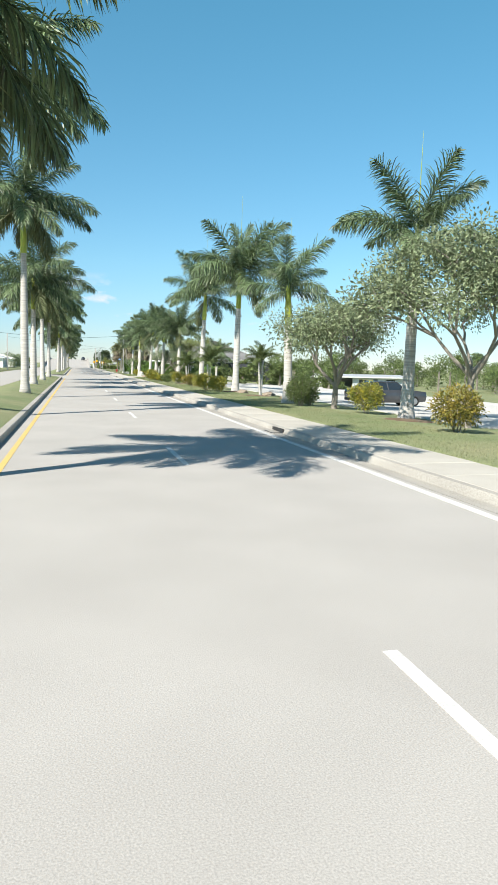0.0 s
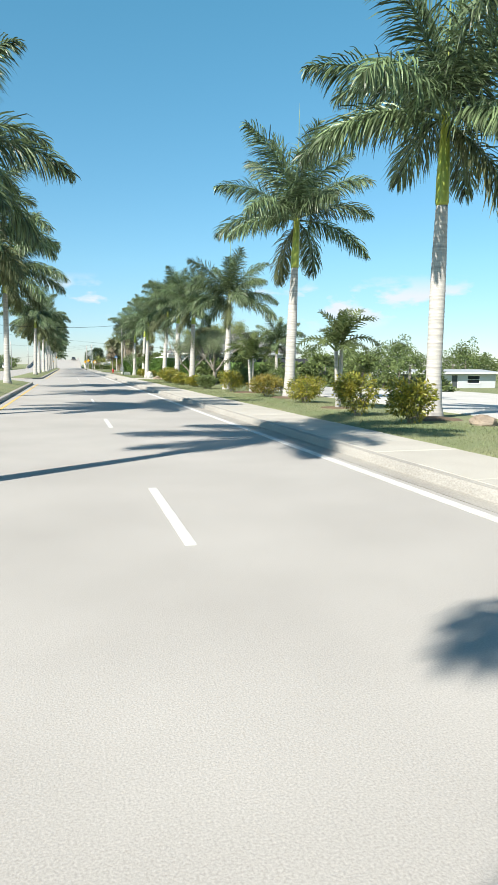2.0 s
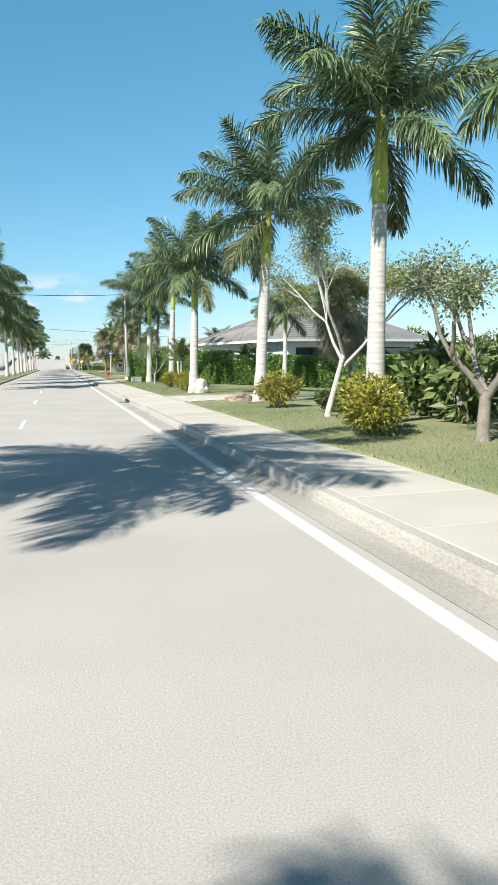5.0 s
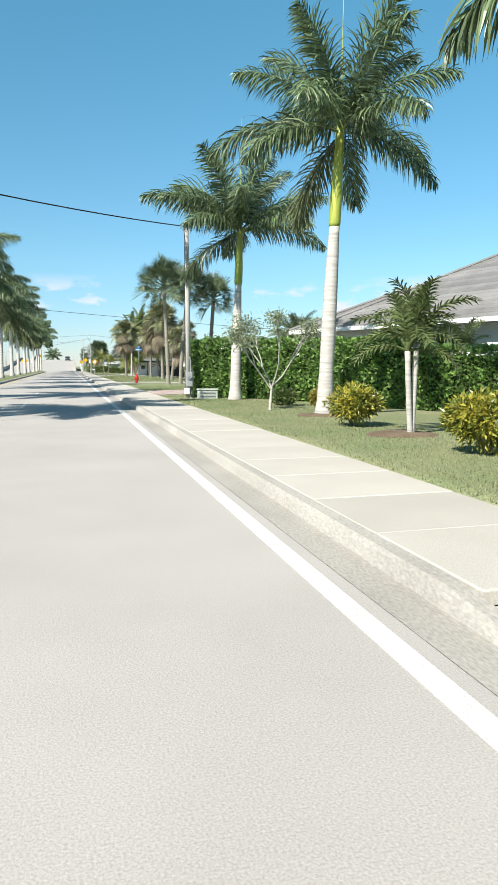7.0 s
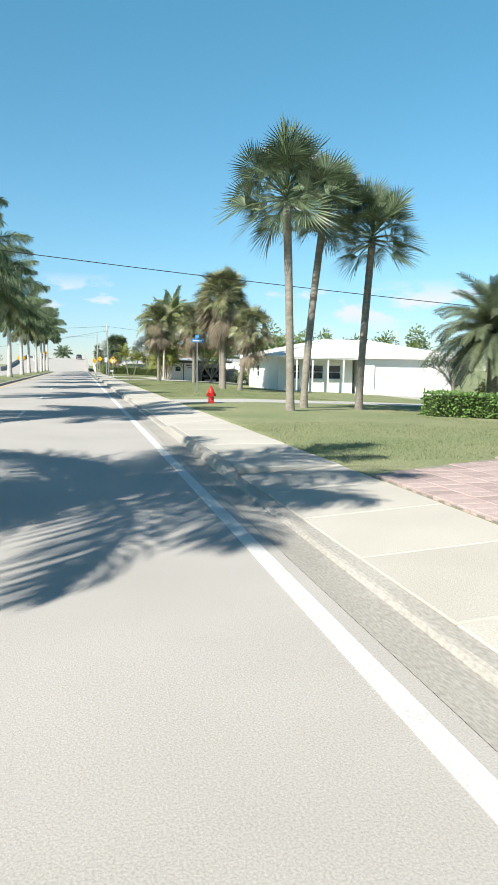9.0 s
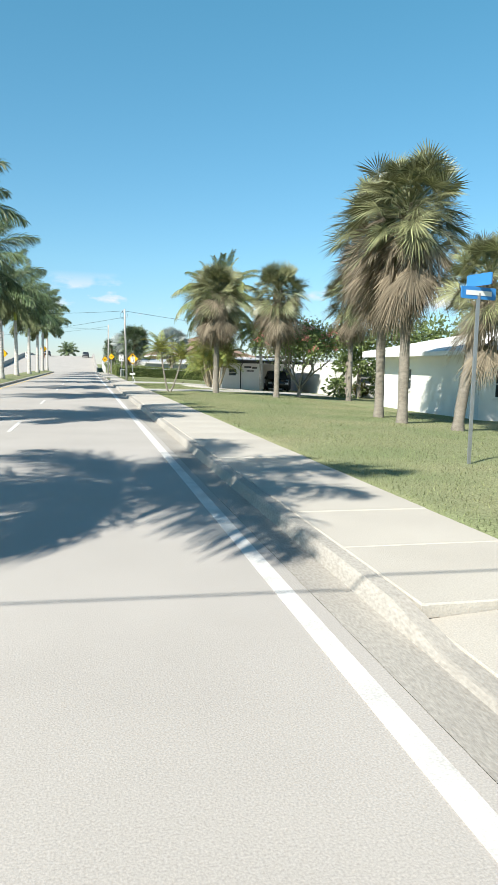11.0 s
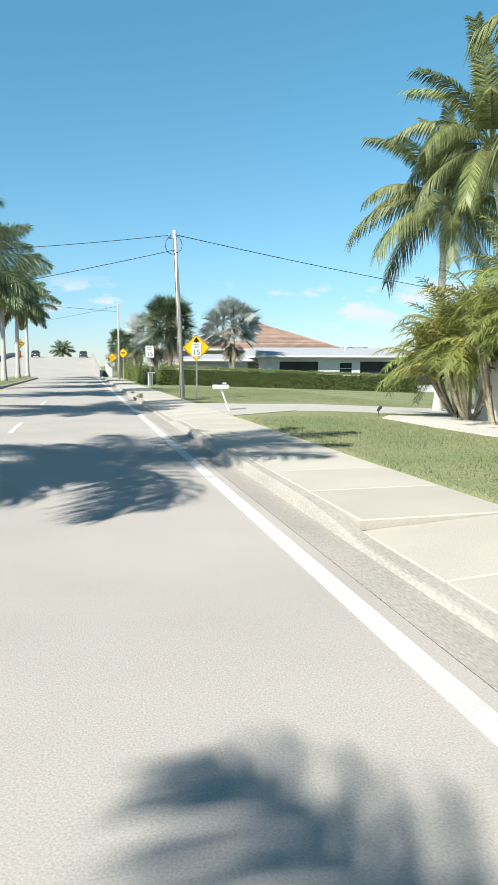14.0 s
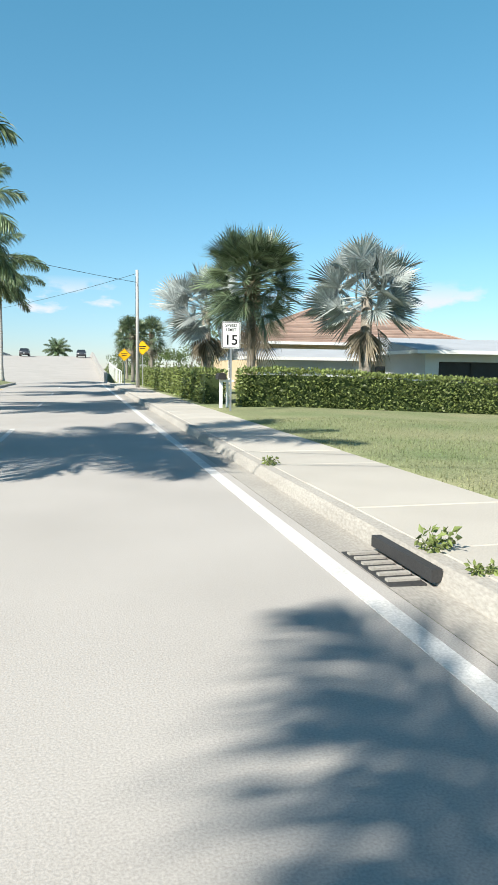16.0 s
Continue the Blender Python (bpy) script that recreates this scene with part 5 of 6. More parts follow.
facade(h, (24.2, 184.6), (32.4, 184.6), z, 2.7, [("garage", 1.1, 5.9, 0.0, 2.1)], "stucco")
facade(h, (32.4, 184.6), (32.4, 195.3), z, 2.7, [("window", 2.0, 3.6, 0.85, 2.0)], "stucco")
facade(h, (32.4, 195.3), (17.5, 195.3), z, 2.7, [], "stucco")
facade(h, (17.5, 195.3), (17.5, 185.6), z, 2.7, [("window", 2.6, 3.6, 0.95, 2.0)], "stucco")
hip_roof(h, 17.5, 32.4, 185.0, 195.3, z + 2.7, 1.4, 0.75, 9, "white_roof", label="white tiled hip roof", lip=0.03)
g = Geo().box(0, 0.1, 0, 0.1, 0, 2.45)
for k in range(5):
    part("porch_post", g, M["trim"], h, m=pose(18.6 + 1.3 * k, 184.3, z))
part("porch_beam", Geo().box(18.3, 24.0, 184.25, 184.45, z + 2.45, z + 2.6), M["trim"], h)

# flat-roofed house with a carport
h = thing("house", "white house with a flat dark-edged roof and an open carport", "house", pose(0, 0, 0))
z = -0.3
facade(h, (12.4, 214.7), (15.6, 214.7), z, 2.35, [("window", 0.5, 1.2, 1.3, 1.9)], "stucco")
facade(h, (15.4, 221.5), (20.597, 221.5), z, 2.35, [("door", 3.9, 4.8, 0.0, 2.05)], "stucco")
facade(h, (15.6, 214.7), (15.6, 221.5), z, 2.35, [], "stucco")
facade(h, (20.6, 226.0), (20.6, 211.5), z, 2.35, [], "stucco")
facade(h, (20.6, 211.5), (30.0, 211.5), z - 0.2, 2.55, [("window", 2.0, 3.4, 1.1, 2.1), ("window", 6.0, 7.4, 1.1, 2.1)], "stucco")
facade(h, (30.0, 211.5), (30.0, 226.0), z - 0.3, 2.65, [], "stucco")
facade(h, (12.4, 218.5), (12.4, 214.7), z, 2.35, [("window", 1.2, 2.4, 1.1, 2.0)], "stucco")
facade(h, (30.0, 226.0), (20.6, 226.0), z, 2.35, [], "stucco")
facade(h, (15.6, 218.5), (12.4, 218.5), z, 2.35, [], "stucco")
flat_roof(h, 12.4, 14.9, 214.7, 218.0, z + 2.38, 0.7, "shingle", "fascia", 0.2, 0.1, "flat pale roof")
flat_roof(h, 16.3, 19.0, 214.7, 221.5, z + 2.38, 0.7, "shingle", "fascia", 0.2, 0.1, "flat pale roof over the carport")
flat_roof(h, 21.8, 30.0, 212.2, 225.0, z + 2.38, 0.5, "shingle", "trim", 0.2, 0.25, "flat pale roof")
part("downpipe", Geo().tube([(13.9, 214.05, z + 2.3), (13.9, 214.62, z + 2.1), (13.9, 214.62, z - 0.1)], 0.045, 8), M["fascia"], h, "black rain pipe")
for k, (a, b) in enumerate(((14.2, 14.75), (14.85, 15.25))):
    part("sign_letters", Geo().box(a, b, 214.66, 214.695, z + 1.98 - 0.06 * k, z + 2.1 - 0.06 * k), M["fascia"], h, "dark metal lettering as bars")
part("sign_letters", Geo().box(14.4, 15.0, 214.66, 214.695, z + 1.68, z + 1.78), M["fascia"], h, "dark metal lettering as bars")

# grey bungalow behind the olive hedge
h = thing("house", "pale grey bungalow with long screened porch openings", "house", pose(0, 0, 0))
z = -0.35
facade(h, (16.9, 257.2), (32.0, 257.2), z, 2.65, [("screen", 0.7, 4.1, 0.9, 2.25), ("window", 6.0, 7.2, 1.1, 2.2), ("screen", 7.9, 12.0, 0.9, 2.25), ("screen", 12.5, 14.8, 0.2, 2.25)], "stucco_grey")
facade(h, (16.9, 266.0), (16.9, 257.2), z, 2.65, [("window", 3.0, 4.5, 1.0, 2.1)], "stucco_grey")
facade(h, (32.0, 257.2), (32.0, 266.0), z, 2.65, [], "stucco_grey")
facade(h, (32.0, 266.0), (16.9, 266.0), z, 2.65, [], "stucco_grey")
flat_roof(h, 16.9, 32.0, 257.2, 266.0, z + 2.65, 0.75, "shingle", "trim", 0.12, 0.75, "pale blue-grey shallow roof")
part("roof_vent", Geo().tube([(24.5, 260.0, z + 3.0), (24.5, 260.0, z + 3.5)], 0.07, 8).tube([(24.5, 260.0, z + 3.45), (24.5, 260.0, z + 3.55)], 0.13, 8), M["trim"], h, "white roof vent pipe")
facade(h, (10.0, 262.0), (16.0, 262.0), -0.1, 2.1, [], "stucco_grey")
flat_roof(h, 10.0, 16.0, 262.0, 268.0, 2.0, 0.5, "shingle", "trim", 0.12, 0.5, "pale blue-grey shallow roof")

# tan house with a terracotta roof
h = thing("house", "tan stucco house with a terracotta barrel-tile hip roof", "house", pose(0, 0, 0))
z = -0.2
facade(h, (12.8, 273.0), (28.4, 273.0), z, 3.5, [("window", 0.8, 2.2, 0.8, 2.6), ("window", 4.2, 5.6, 0.8, 2.6)], "stucco_tan")
facade(h, (12.8, 288.0), (12.8, 273.0), z, 3.5, [("window", 6.0, 7.5, 0.9, 2.5)], "stucco_tan")
facade(h, (28.4, 273.0), (28.4, 288.0), z, 3.5, [], "stucco_tan")
facade(h, (28.4, 288.0), (12.8, 288.0), z, 3.5, [], "stucco_tan")
hip_roof(h, 12.8, 28.4, 273.0, 288.0, z + 3.5, 3.3, 0.7, 24, "red_tile", label="terracotta tile roof")
# small pool cage and far roofs beyond
h = thing("pool_cage", "dark screened pool cage behind a bungalow", "pool cage", pose(33.5, 283.0, -0.6))
for k in range(5):
    part("cage_rib", Geo().tube([(-4 + 2 * k, 0, 0), (-4 + 2 * k, 0, 3.1), (-4 + 2 * k, 3, 4.5), (-4 + 2 * k, 6, 4.5), (-4 + 2 * k, 9, 3.1), (-4 + 2 * k, 9, 0)], 0.05, 6), M["fascia"], h)
part("screen", Geo().add([(-4, 0, 0), (4, 0, 0), (4, 0, 3.1), (-4, 0, 3.1), (4, 3, 4.5), (-4, 3, 4.5), (4, 6, 4.5), (-4, 6, 4.5)], [(0, 1, 2, 3), (3, 2, 4, 5), (5, 4, 6, 7)]), M["screen"], h, "dark mesh")


# ---------------------------------------------------------------- poles, wires, signs
def wood_pole(x, y, top, rad=0.13, lean=(0, 0)):
    p = thing("utility_pole", "weathered grey wooden utility pole at the pavement edge", "utility pole", pose(x, y, 0.12), "utility poles")
    part("shaft", Geo().tube([(0, 0, -0.2), (lean[0] * 0.5, lean[1] * 0.5, top / 2), (lean[0], lean[1], top)], [rad * 1.12, rad, rad * 0.8], 12), M["pole"], p, smooth=True)
    part("ground_wire", Geo().tube([(-rad, -0.05, 0.1), (lean[0] * 0.5 - rad * 0.98, -0.05, top / 2), (lean[0] - rad * 0.8, -0.04, top - 0.4)], 0.012, 5), M["cable"], p)
    return p


def wire(points, sag, rad, label="black overhead service cable"):
    a, b = Vector(points[0]), Vector(points[1])
    n = 20
    pts = [a.lerp(b, k / n) - Vector((0, 0, 4 * sag * (k / n) * (1 - k / n))) for k in range(n + 1)]
    ob = place("overhead_wire", Geo().tube(pts, rad, 5).mesh("overhead_wire", M["cable"]))
    return tagged(ob, label, "cable", "overhead wires")


P1, P3, P4 = (6.66, 132.3), (5.76, 230.4), (5.3, 276.0)
p = wood_pole(*P1, 7.4, 0.112)
part("meter_box", Geo().box(-0.13, 0.15, -0.27, -0.125, 0.5, 1.12), M["meter"], p, "grey electrical meter cabinet", bevel=0.02)
part("meter_dial", Geo().tube([(0, -0.32, 0.88), (0, -0.272, 0.88)], 0.08, 14), M["metal"], p)
part("junction_box", Geo().box(-0.2, 0.03, -0.25, -0.125, 0.18, 0.44), M["trim"], p, "pale junction box", bevel=0.02)
part("conduit", Geo().tube([(0.08, -0.14, 0.0), (0.08, -0.14, 1.6), (0.06, -0.125, 1.75)], 0.022, 8), M["meter"], p)
part("conduit", Geo().tube([(0.2, -0.05, 0.0), (0.2, -0.05, 1.15), (0.11, -0.05, 1.3)], 0.03, 8), M["meter"], p)
p = wood_pole(*P3, 7.05, 0.1, (-0.25, 0.2))
part("insulator", Geo().lathe([(0.03, 6.7), (0.06, 6.704), (0.03, 6.8), (0.055, 6.804), (0.02, 6.9)], 10, pose(-0.46, 0.15, 0)), M["meter"], p)
part("bracket", Geo().tube([(-0.3, 0.15, 6.705), (-0.46, 0.15, 6.7)], 0.02, 6), M["metal"], p)
part("cable_loop", Geo().tube([(-0.42, 0.1, 6.82), (-0.62, 0.05, 6.6), (-0.66, 0.05, 6.35), (-0.56, 0.05, 6.12), (-0.4, 0.05, 6.04), (-0.26, 0.1, 6.08)], 0.014, 6), M["cable"], p)
part("cable_loop", Geo().tube([(-0.22, 0.1, 6.85), (-0.04, 0.05, 6.7), (0.05, 0.05, 6.45), (0.0, 0.05, 6.22), (-0.14, 0.05, 6.12), (-0.2, 0.1, 6.14)], 0.014, 6), M["cable"], p)
wood_pole(*P4, 7.9, 0.12)
PL1, PL2, PL3, PR1, PL4 = (-16.8, 106.0), (-16.8, 241.0), (-16.8, 330.0), (60.0, 254.0), (-16.8, 160.0)
wood_pole(*PL1, 8.0, 0.13)
wood_pole(*PL2, 8.0, 0.13)
wood_pole(*PL3, 8.5, 0.13)
wood_pole(*PR1, 8.6, 0.13)
wood_pole(*PL4, 8.0, 0.13)
wire(((6.52, 132.3, 7.3), (-16.8, 106.0, 6.6)), 0.75, 0.022)
wire(((5.4, 230.5, 6.95), (-16.8, 241.0, 7.1)), 0.4, 0.014)
wire(((5.5, 230.5, 6.35), (-16.8, 241.0, 3.3)), 0.3, 0.014)
wire(((5.62, 230.5, 6.95), (60.0, 254.0, 5.6)), 0.9, 0.016)
wire(((5.3, 276.0, 7.8), (-16.8, 330.0, 8.3)), 0.6, 0.014)
wire(((5.3, 276.0, 7.2), (-16.8, 241.0, 7.2)), 0.4, 0.014)
wire(((30.0, 161.5, 4.1), (-16.8, 160.0, 7.4)), 0.35, 0.016)


def words(text, size, parent, m, material="black"):
    cu = bpy.data.curves.new("words", "FONT")
    cu.body, cu.size, cu.align_x, cu.align_y, cu.extrude, cu.offset = text, size, "CENTER", "CENTER", 0.0015, size * 0.014
    tmp = bpy.data.objects.new("words", cu)
    scene.collection.objects.link(tmp)
    bpy.context.view_layer.update()
    me = bpy.data.meshes.new_from_object(tmp.evaluated_get(bpy.context.evaluated_depsgraph_get()))
    bpy.data.objects.remove(tmp)
    me.materials.clear()
    me.materials.append(M[material])
    return place("lettering", me, parent, m @ pose(0, 0, 0, 90, 0, 0))


def round_rect(w, h, r, n=4):
    pts = []
    for cx, cz, a0 in ((w / 2 - r, h / 2 - r, 0), (-w / 2 + r, h / 2 - r, 90), (-w / 2 + r, -h / 2 + r, 180), (w / 2 - r, -h / 2 + r, 270)):
        pts += [(cx + r * math.cos(radians(a0 + 90 * k / n)), cz + r * math.sin(radians(a0 + 90 * k / n))) for k in range(n + 1)]
    return pts


def post(sign, top, rad=0.03):
    part("post", Geo().box(-rad, rad, -rad * 0.5, rad * 0.5, -0.3, top), M["metal"], sign, "galvanised steel post")


def limit_plate(parent, w, h, m):
    k = w / 0.61
    part("plate", Geo().prism(round_rect(w, h, 0.04 * k), -0.006, 0.006), M["sign_white"], parent, "white speed limit plate", m=m)
    part("border", Geo().prism(round_rect(w - 0.03 * k, h - 0.03 * k, 0.035 * k), -0.009, -0.0065), M["black"], parent, m=m)
    part("face", Geo().prism(round_rect(w - 0.065 * k, h - 0.065 * k, 0.025 * k), -0.012, -0.0095), M["sign_white"], parent, m=m)
    words("SPEED", 0.145 * k, parent, m @ pose(0, -0.0145, h * 0.355))
    words("LIMIT", 0.145 * k, parent, m @ pose(0, -0.0145, h * 0.19))
    words("15", 0.46 * k, parent, m @ pose(0, -0.0145, -h * 0.2))


def diamond(parent, side, z, m=None):
    d = side / math.sqrt(2)
    turn = (m or Matrix()) @ pose(0, 0, z, 0, 45, 0)
    face = part("diamond", Geo().prism(round_rect(side, side, 0.05), -0.006, 0.006), M["yellow"], parent, "yellow diamond warning plate", m=turn)
    part("border", Geo().prism(round_rect(side - 0.025, side - 0.025, 0.045), -0.0085, -0.0065), M["black"], parent, "black border line", m=turn)
    part("panel", Geo().prism(round_rect(side - 0.06, side - 0.06, 0.04), -0.011, -0.009), M["yellow"], parent, m=turn)
    return d


s = thing("warning_sign", "yellow diamond sign announcing a 15 speed limit", "road sign", pose(6.3, 230.0, 0.12, 0, 0, -4))
post(s, 2.7)
diamond(s, 0.8, 2.17, pose(0, -0.03, 0))
limit_plate(s, 0.41, 0.58, pose(0, -0.048, 2.09))
part("arrow", Geo().prism([(-0.13, 2.42), (0.13, 2.42), (0.0, 2.62)], -0.05, -0.043).prism([(-0.035, 2.36), (0.035, 2.36), (0.035, 2.43), (-0.035, 2.43)], -0.0505, -0.043), M["black"], s, "black arrow")
s = thing("speed_limit_sign", "white speed limit sign on a steel post beside a hedge", "road sign", pose(6.1, 249.2, 0.12, 0, 0, -4))
post(s, 2.75)
limit_plate(s, 0.58, 0.82, pose(0, -0.03, 2.38))


def bar_diamond(x, y, z, side, low, turn, label):
    s = thing("warning_sign", label, "road sign", pose(x, y, z, 0, 0, turn), "yellow diamond signs")
    post(s, low + side * 1.2)
    diamond(s, side, low + side * 0.7, pose(0, -0.03, 0))
    for k in range(2):
        part("legend_bar", Geo().box(-0.26 + 0.06 * k, 0.26 - 0.06 * k, -0.05, -0.043, low + side * (0.78 - 0.2 * k), low + side * (0.86 - 0.2 * k)), M["black"], s)
    return s


bar_diamond(5.0, 286.0, 0.1, 0.76, 1.9, 0, "yellow diamond warning sign before the bridge")
bar_diamond(5.9, 279.0, 0.1, 0.76, 2.3, -8, "yellow diamond warning sign beside a pole")
s = bar_diamond(-5.1, 281.0, 0.2, 0.8, 3.2, 6, "yellow diamond warning sign on the median")
part("striped_plate", Geo().box(-0.15, 0.15, -0.05, -0.02, 2.2, 3.0), M["orange"], s, "orange striped marker plate")
s = thing("speed_limit_sign", "small white speed limit sign on the median", "road sign", pose(-5.2, 250.0, 0.2, 0, 0, 3))
post(s, 2.75)
limit_plate(s, 0.58, 0.82, pose(0, -0.03, 2.38))
s = thing("warning_sign", "yellow diamond sign announcing a 15 speed limit", "road sign", pose(-5.2, 222.5, 0.2, 0, 0, 4))
post(s, 2.7)
diamond(s, 0.8, 2.17, pose(0, -0.03, 0))
limit_plate(s, 0.41, 0.58, pose(0, -0.048, 2.09))

s = thing("street_sign", "blue street name sign on a steel post", "street sign", pose(8.3, 170.6, 0.05, 0, 0, 0))
post(s, 3.0)
part("blade", Geo().prism(round_rect(0.75, 0.2, 0.02), -0.01, 0.01), M["blue"], s, "blue name blade", m=pose(0, 0, 3.0, 0, 0, 12))
part("legend_bar", Geo().box(-0.28, 0.28, -0.016, -0.0115, -0.04, 0.04), M["sign_white"], s, m=pose(0, 0, 3.0, 0, 0, 12))
part("blade", Geo().prism(round_rect(0.6, 0.2, 0.02), -0.01, 0.01), M["blue"], s, "blue name blade", m=pose(0, 0, 3.22, 0, 0, 100))

# hydrant
hy = thing("fire_hydrant", "red cast-iron fire hydrant on the grass", "fire hydrant", pose(6.95, 158.9, 0.12))
part("barrel", Geo().lathe([(0.17, -0.05), (0.17, 0.04), (0.115, 0.05), (0.11, 0.42), (0.15, 0.43), (0.15, 0.47), (0.12, 0.48), (0.12, 0.56), (0.06, 0.64), (0.03, 0.66)], 16), M["red"], hy, smooth=True)
for dx, dy, r in ((1, 0, 0.06), (-1, 0, 0.06), (0, -1, 0.085)):
    part("outlet", Geo().tube([(dx * 0.08, dy * 0.08, 0.36), (dx * 0.19, dy * 0.19, 0.36)], r, 10), M["red"], hy)
part("operating_nut", Geo().tube([(0, 0, 0.64), (0, 0, 0.71)], 0.03, 5), M["red"], hy)

# green utility box by the pole
u = thing("utility_box", "low pale green utility cabinet on the grass", "utility box", pose(7.3, 131.3, 0.12, 0, 0, -8))
part("body", Geo().box(-0.42, 0.42, -0.25, 0.25, -0.05, 0.36), M["grey_box"], u, bevel=0.04)
part("lid", Geo().box(-0.45, 0.45, -0.28, 0.28, 0.363, 0.43), M["grey_box"], u, bevel=0.03)
for k in range(5):
    part("vent_slot", Geo().box(-0.33, 0.33, -0.262, -0.252, 0.05 + 0.06 * k, 0.068 + 0.06 * k), M["iron"], u)

# mailboxes
mb = thing("mailbox", "white mailbox on a leaning white arm post", "mailbox", pose(6.1, 221.9, 0.12) @ Matrix.Diagonal((0.74, 0.74, 0.86, 1)))
part("post", Geo().tube([(0, 0, -0.2), (-0.42, 0.1, 0.82)], 0.035, 8), M["trim"], mb)
part("tray", Geo().box(-0.75, -0.12, -0.06, 0.3, 0.83, 0.97), M["trim"], mb, bevel=0.015)
part("box", Geo().prism([(-0.62, 0.973), (-0.2, 0.973), (-0.2, 1.06), (-0.25, 1.1), (-0.57, 1.1), (-0.62, 1.06)], -0.02, 0.28), M["fascia"], mb, "black box lid")
part("number_plate_bar", Geo().box(-0.38, -0.22, -0.03, -0.022, 0.99, 1.05), M["sign_white"], mb)
mb = thing("mailbox", "dark mailbox on white posts before a hedge", "mailbox", pose(6.15, 251.0, 0.12))
part("post", Geo().box(-0.05, 0.05, -0.05, 0.05, -0.2, 0.98), M["trim"], mb)
part("post", Geo().box(0.25, 0.33, 0.3, 0.38, -0.2, 0.98), M["trim"], mb)
part("box", Geo().prism([(-0.14, 0.983), (0.14, 0.983), (0.14, 1.12), (0.08, 1.2), (-0.08, 1.2), (-0.14, 1.12)], -0.25, 0.25), M["fascia"], mb, "black steel box")
part("arm", Geo().box(-0.06, 0.45, -0.04, 0.04, 0.9, 0.978), M["trim"], mb)

ps = thing("marker_post", "slim white marker post beside a driveway", "post", pose(10.3, 104.6, 0.05))
part("shaft", Geo().box(-0.06, 0.06, -0.06, 0.06, -0.1, 1.4), M["trim"], ps, bevel=0.015)
for n, (x, y) in enumerate(((9.9, 219.4), (12.0, 218.7))):
    sp = thing("garden_spotlight", "small black garden spotlight on a spike", "garden light", pose(x, y, land(x, y)), "garden spotlights")
    part("spike", Geo().tube([(0, 0, -0.1), (0, 0, 0.16)], 0.012, 6), M["iron"], sp)
    part("head", Geo().tube([(-0.05, -0.03, 0.16), (0.07, 0.03, 0.26)], [0.035, 0.055], 8), M["iron"], sp)

# kerb inlets
for n, (x, y) in enumerate(((3.86, 17.0), (3.86, 232.5), (3.86, 104.0))):
    g = tagged(new("storm_inlet"), "dark storm drain inlet in the kerb", "drain", "storm inlets")
    g.matrix_local = pose(x, y, 0)
    part("grate", Geo().box(-0.3, -0.02, -0.45, 0.45, -0.05, 0.012), M["iron"], g, bevel=0.01)
    for k in range(6):
        part("bar", Geo().box(-0.28, -0.04, -0.38 + 0.14 * k, -0.33 + 0.14 * k, 0.0125, 0.03), M["kerb"], g)
    part("throat", Geo().box(-0.02, 0.06, -0.5, 0.5, 0.03, 0.12), M["iron"], g)


# weeds grown through the gutter joint
def weed(x, y, size, seed):
    r = random.Random(seed)
    w = thing("weed", "small leafy green weed in the gutter joint", "weed", pose(x, y, 0.06, 0, 0, r.uniform(0, 360)), "gutter weeds")
    for k in range(5):
        a = radians(72 * k + r.uniform(-20, 20))
        dx, dy = math.cos(a) * size, math.sin(a) * size
        h = size * r.uniform(0.8, 1.5)
        part("stem", Geo().tube([(0, 0, -0.08), (dx * 0.3, dy * 0.3, h * 0.6), (dx * 0.7, dy * 0.7, h)], [0.006, 0.005, 0.003], 5, False), M["hedge_dry"], w)
        place("leaf", leafy("leaf", leaves_geo([(dx * 0.6, dy * 0.6, h * 0.9, size * 0.4, size * 0.4, size * 0.3)], 16, size * 0.45, r, 0.3, 0.55), M["hedge_dry"]), w)
    return w


weed(4.09, 232.4, 0.16, 31)
weed(4.09, 231.8, 0.1, 32)
weed(4.08, 237.0, 0.12, 33)


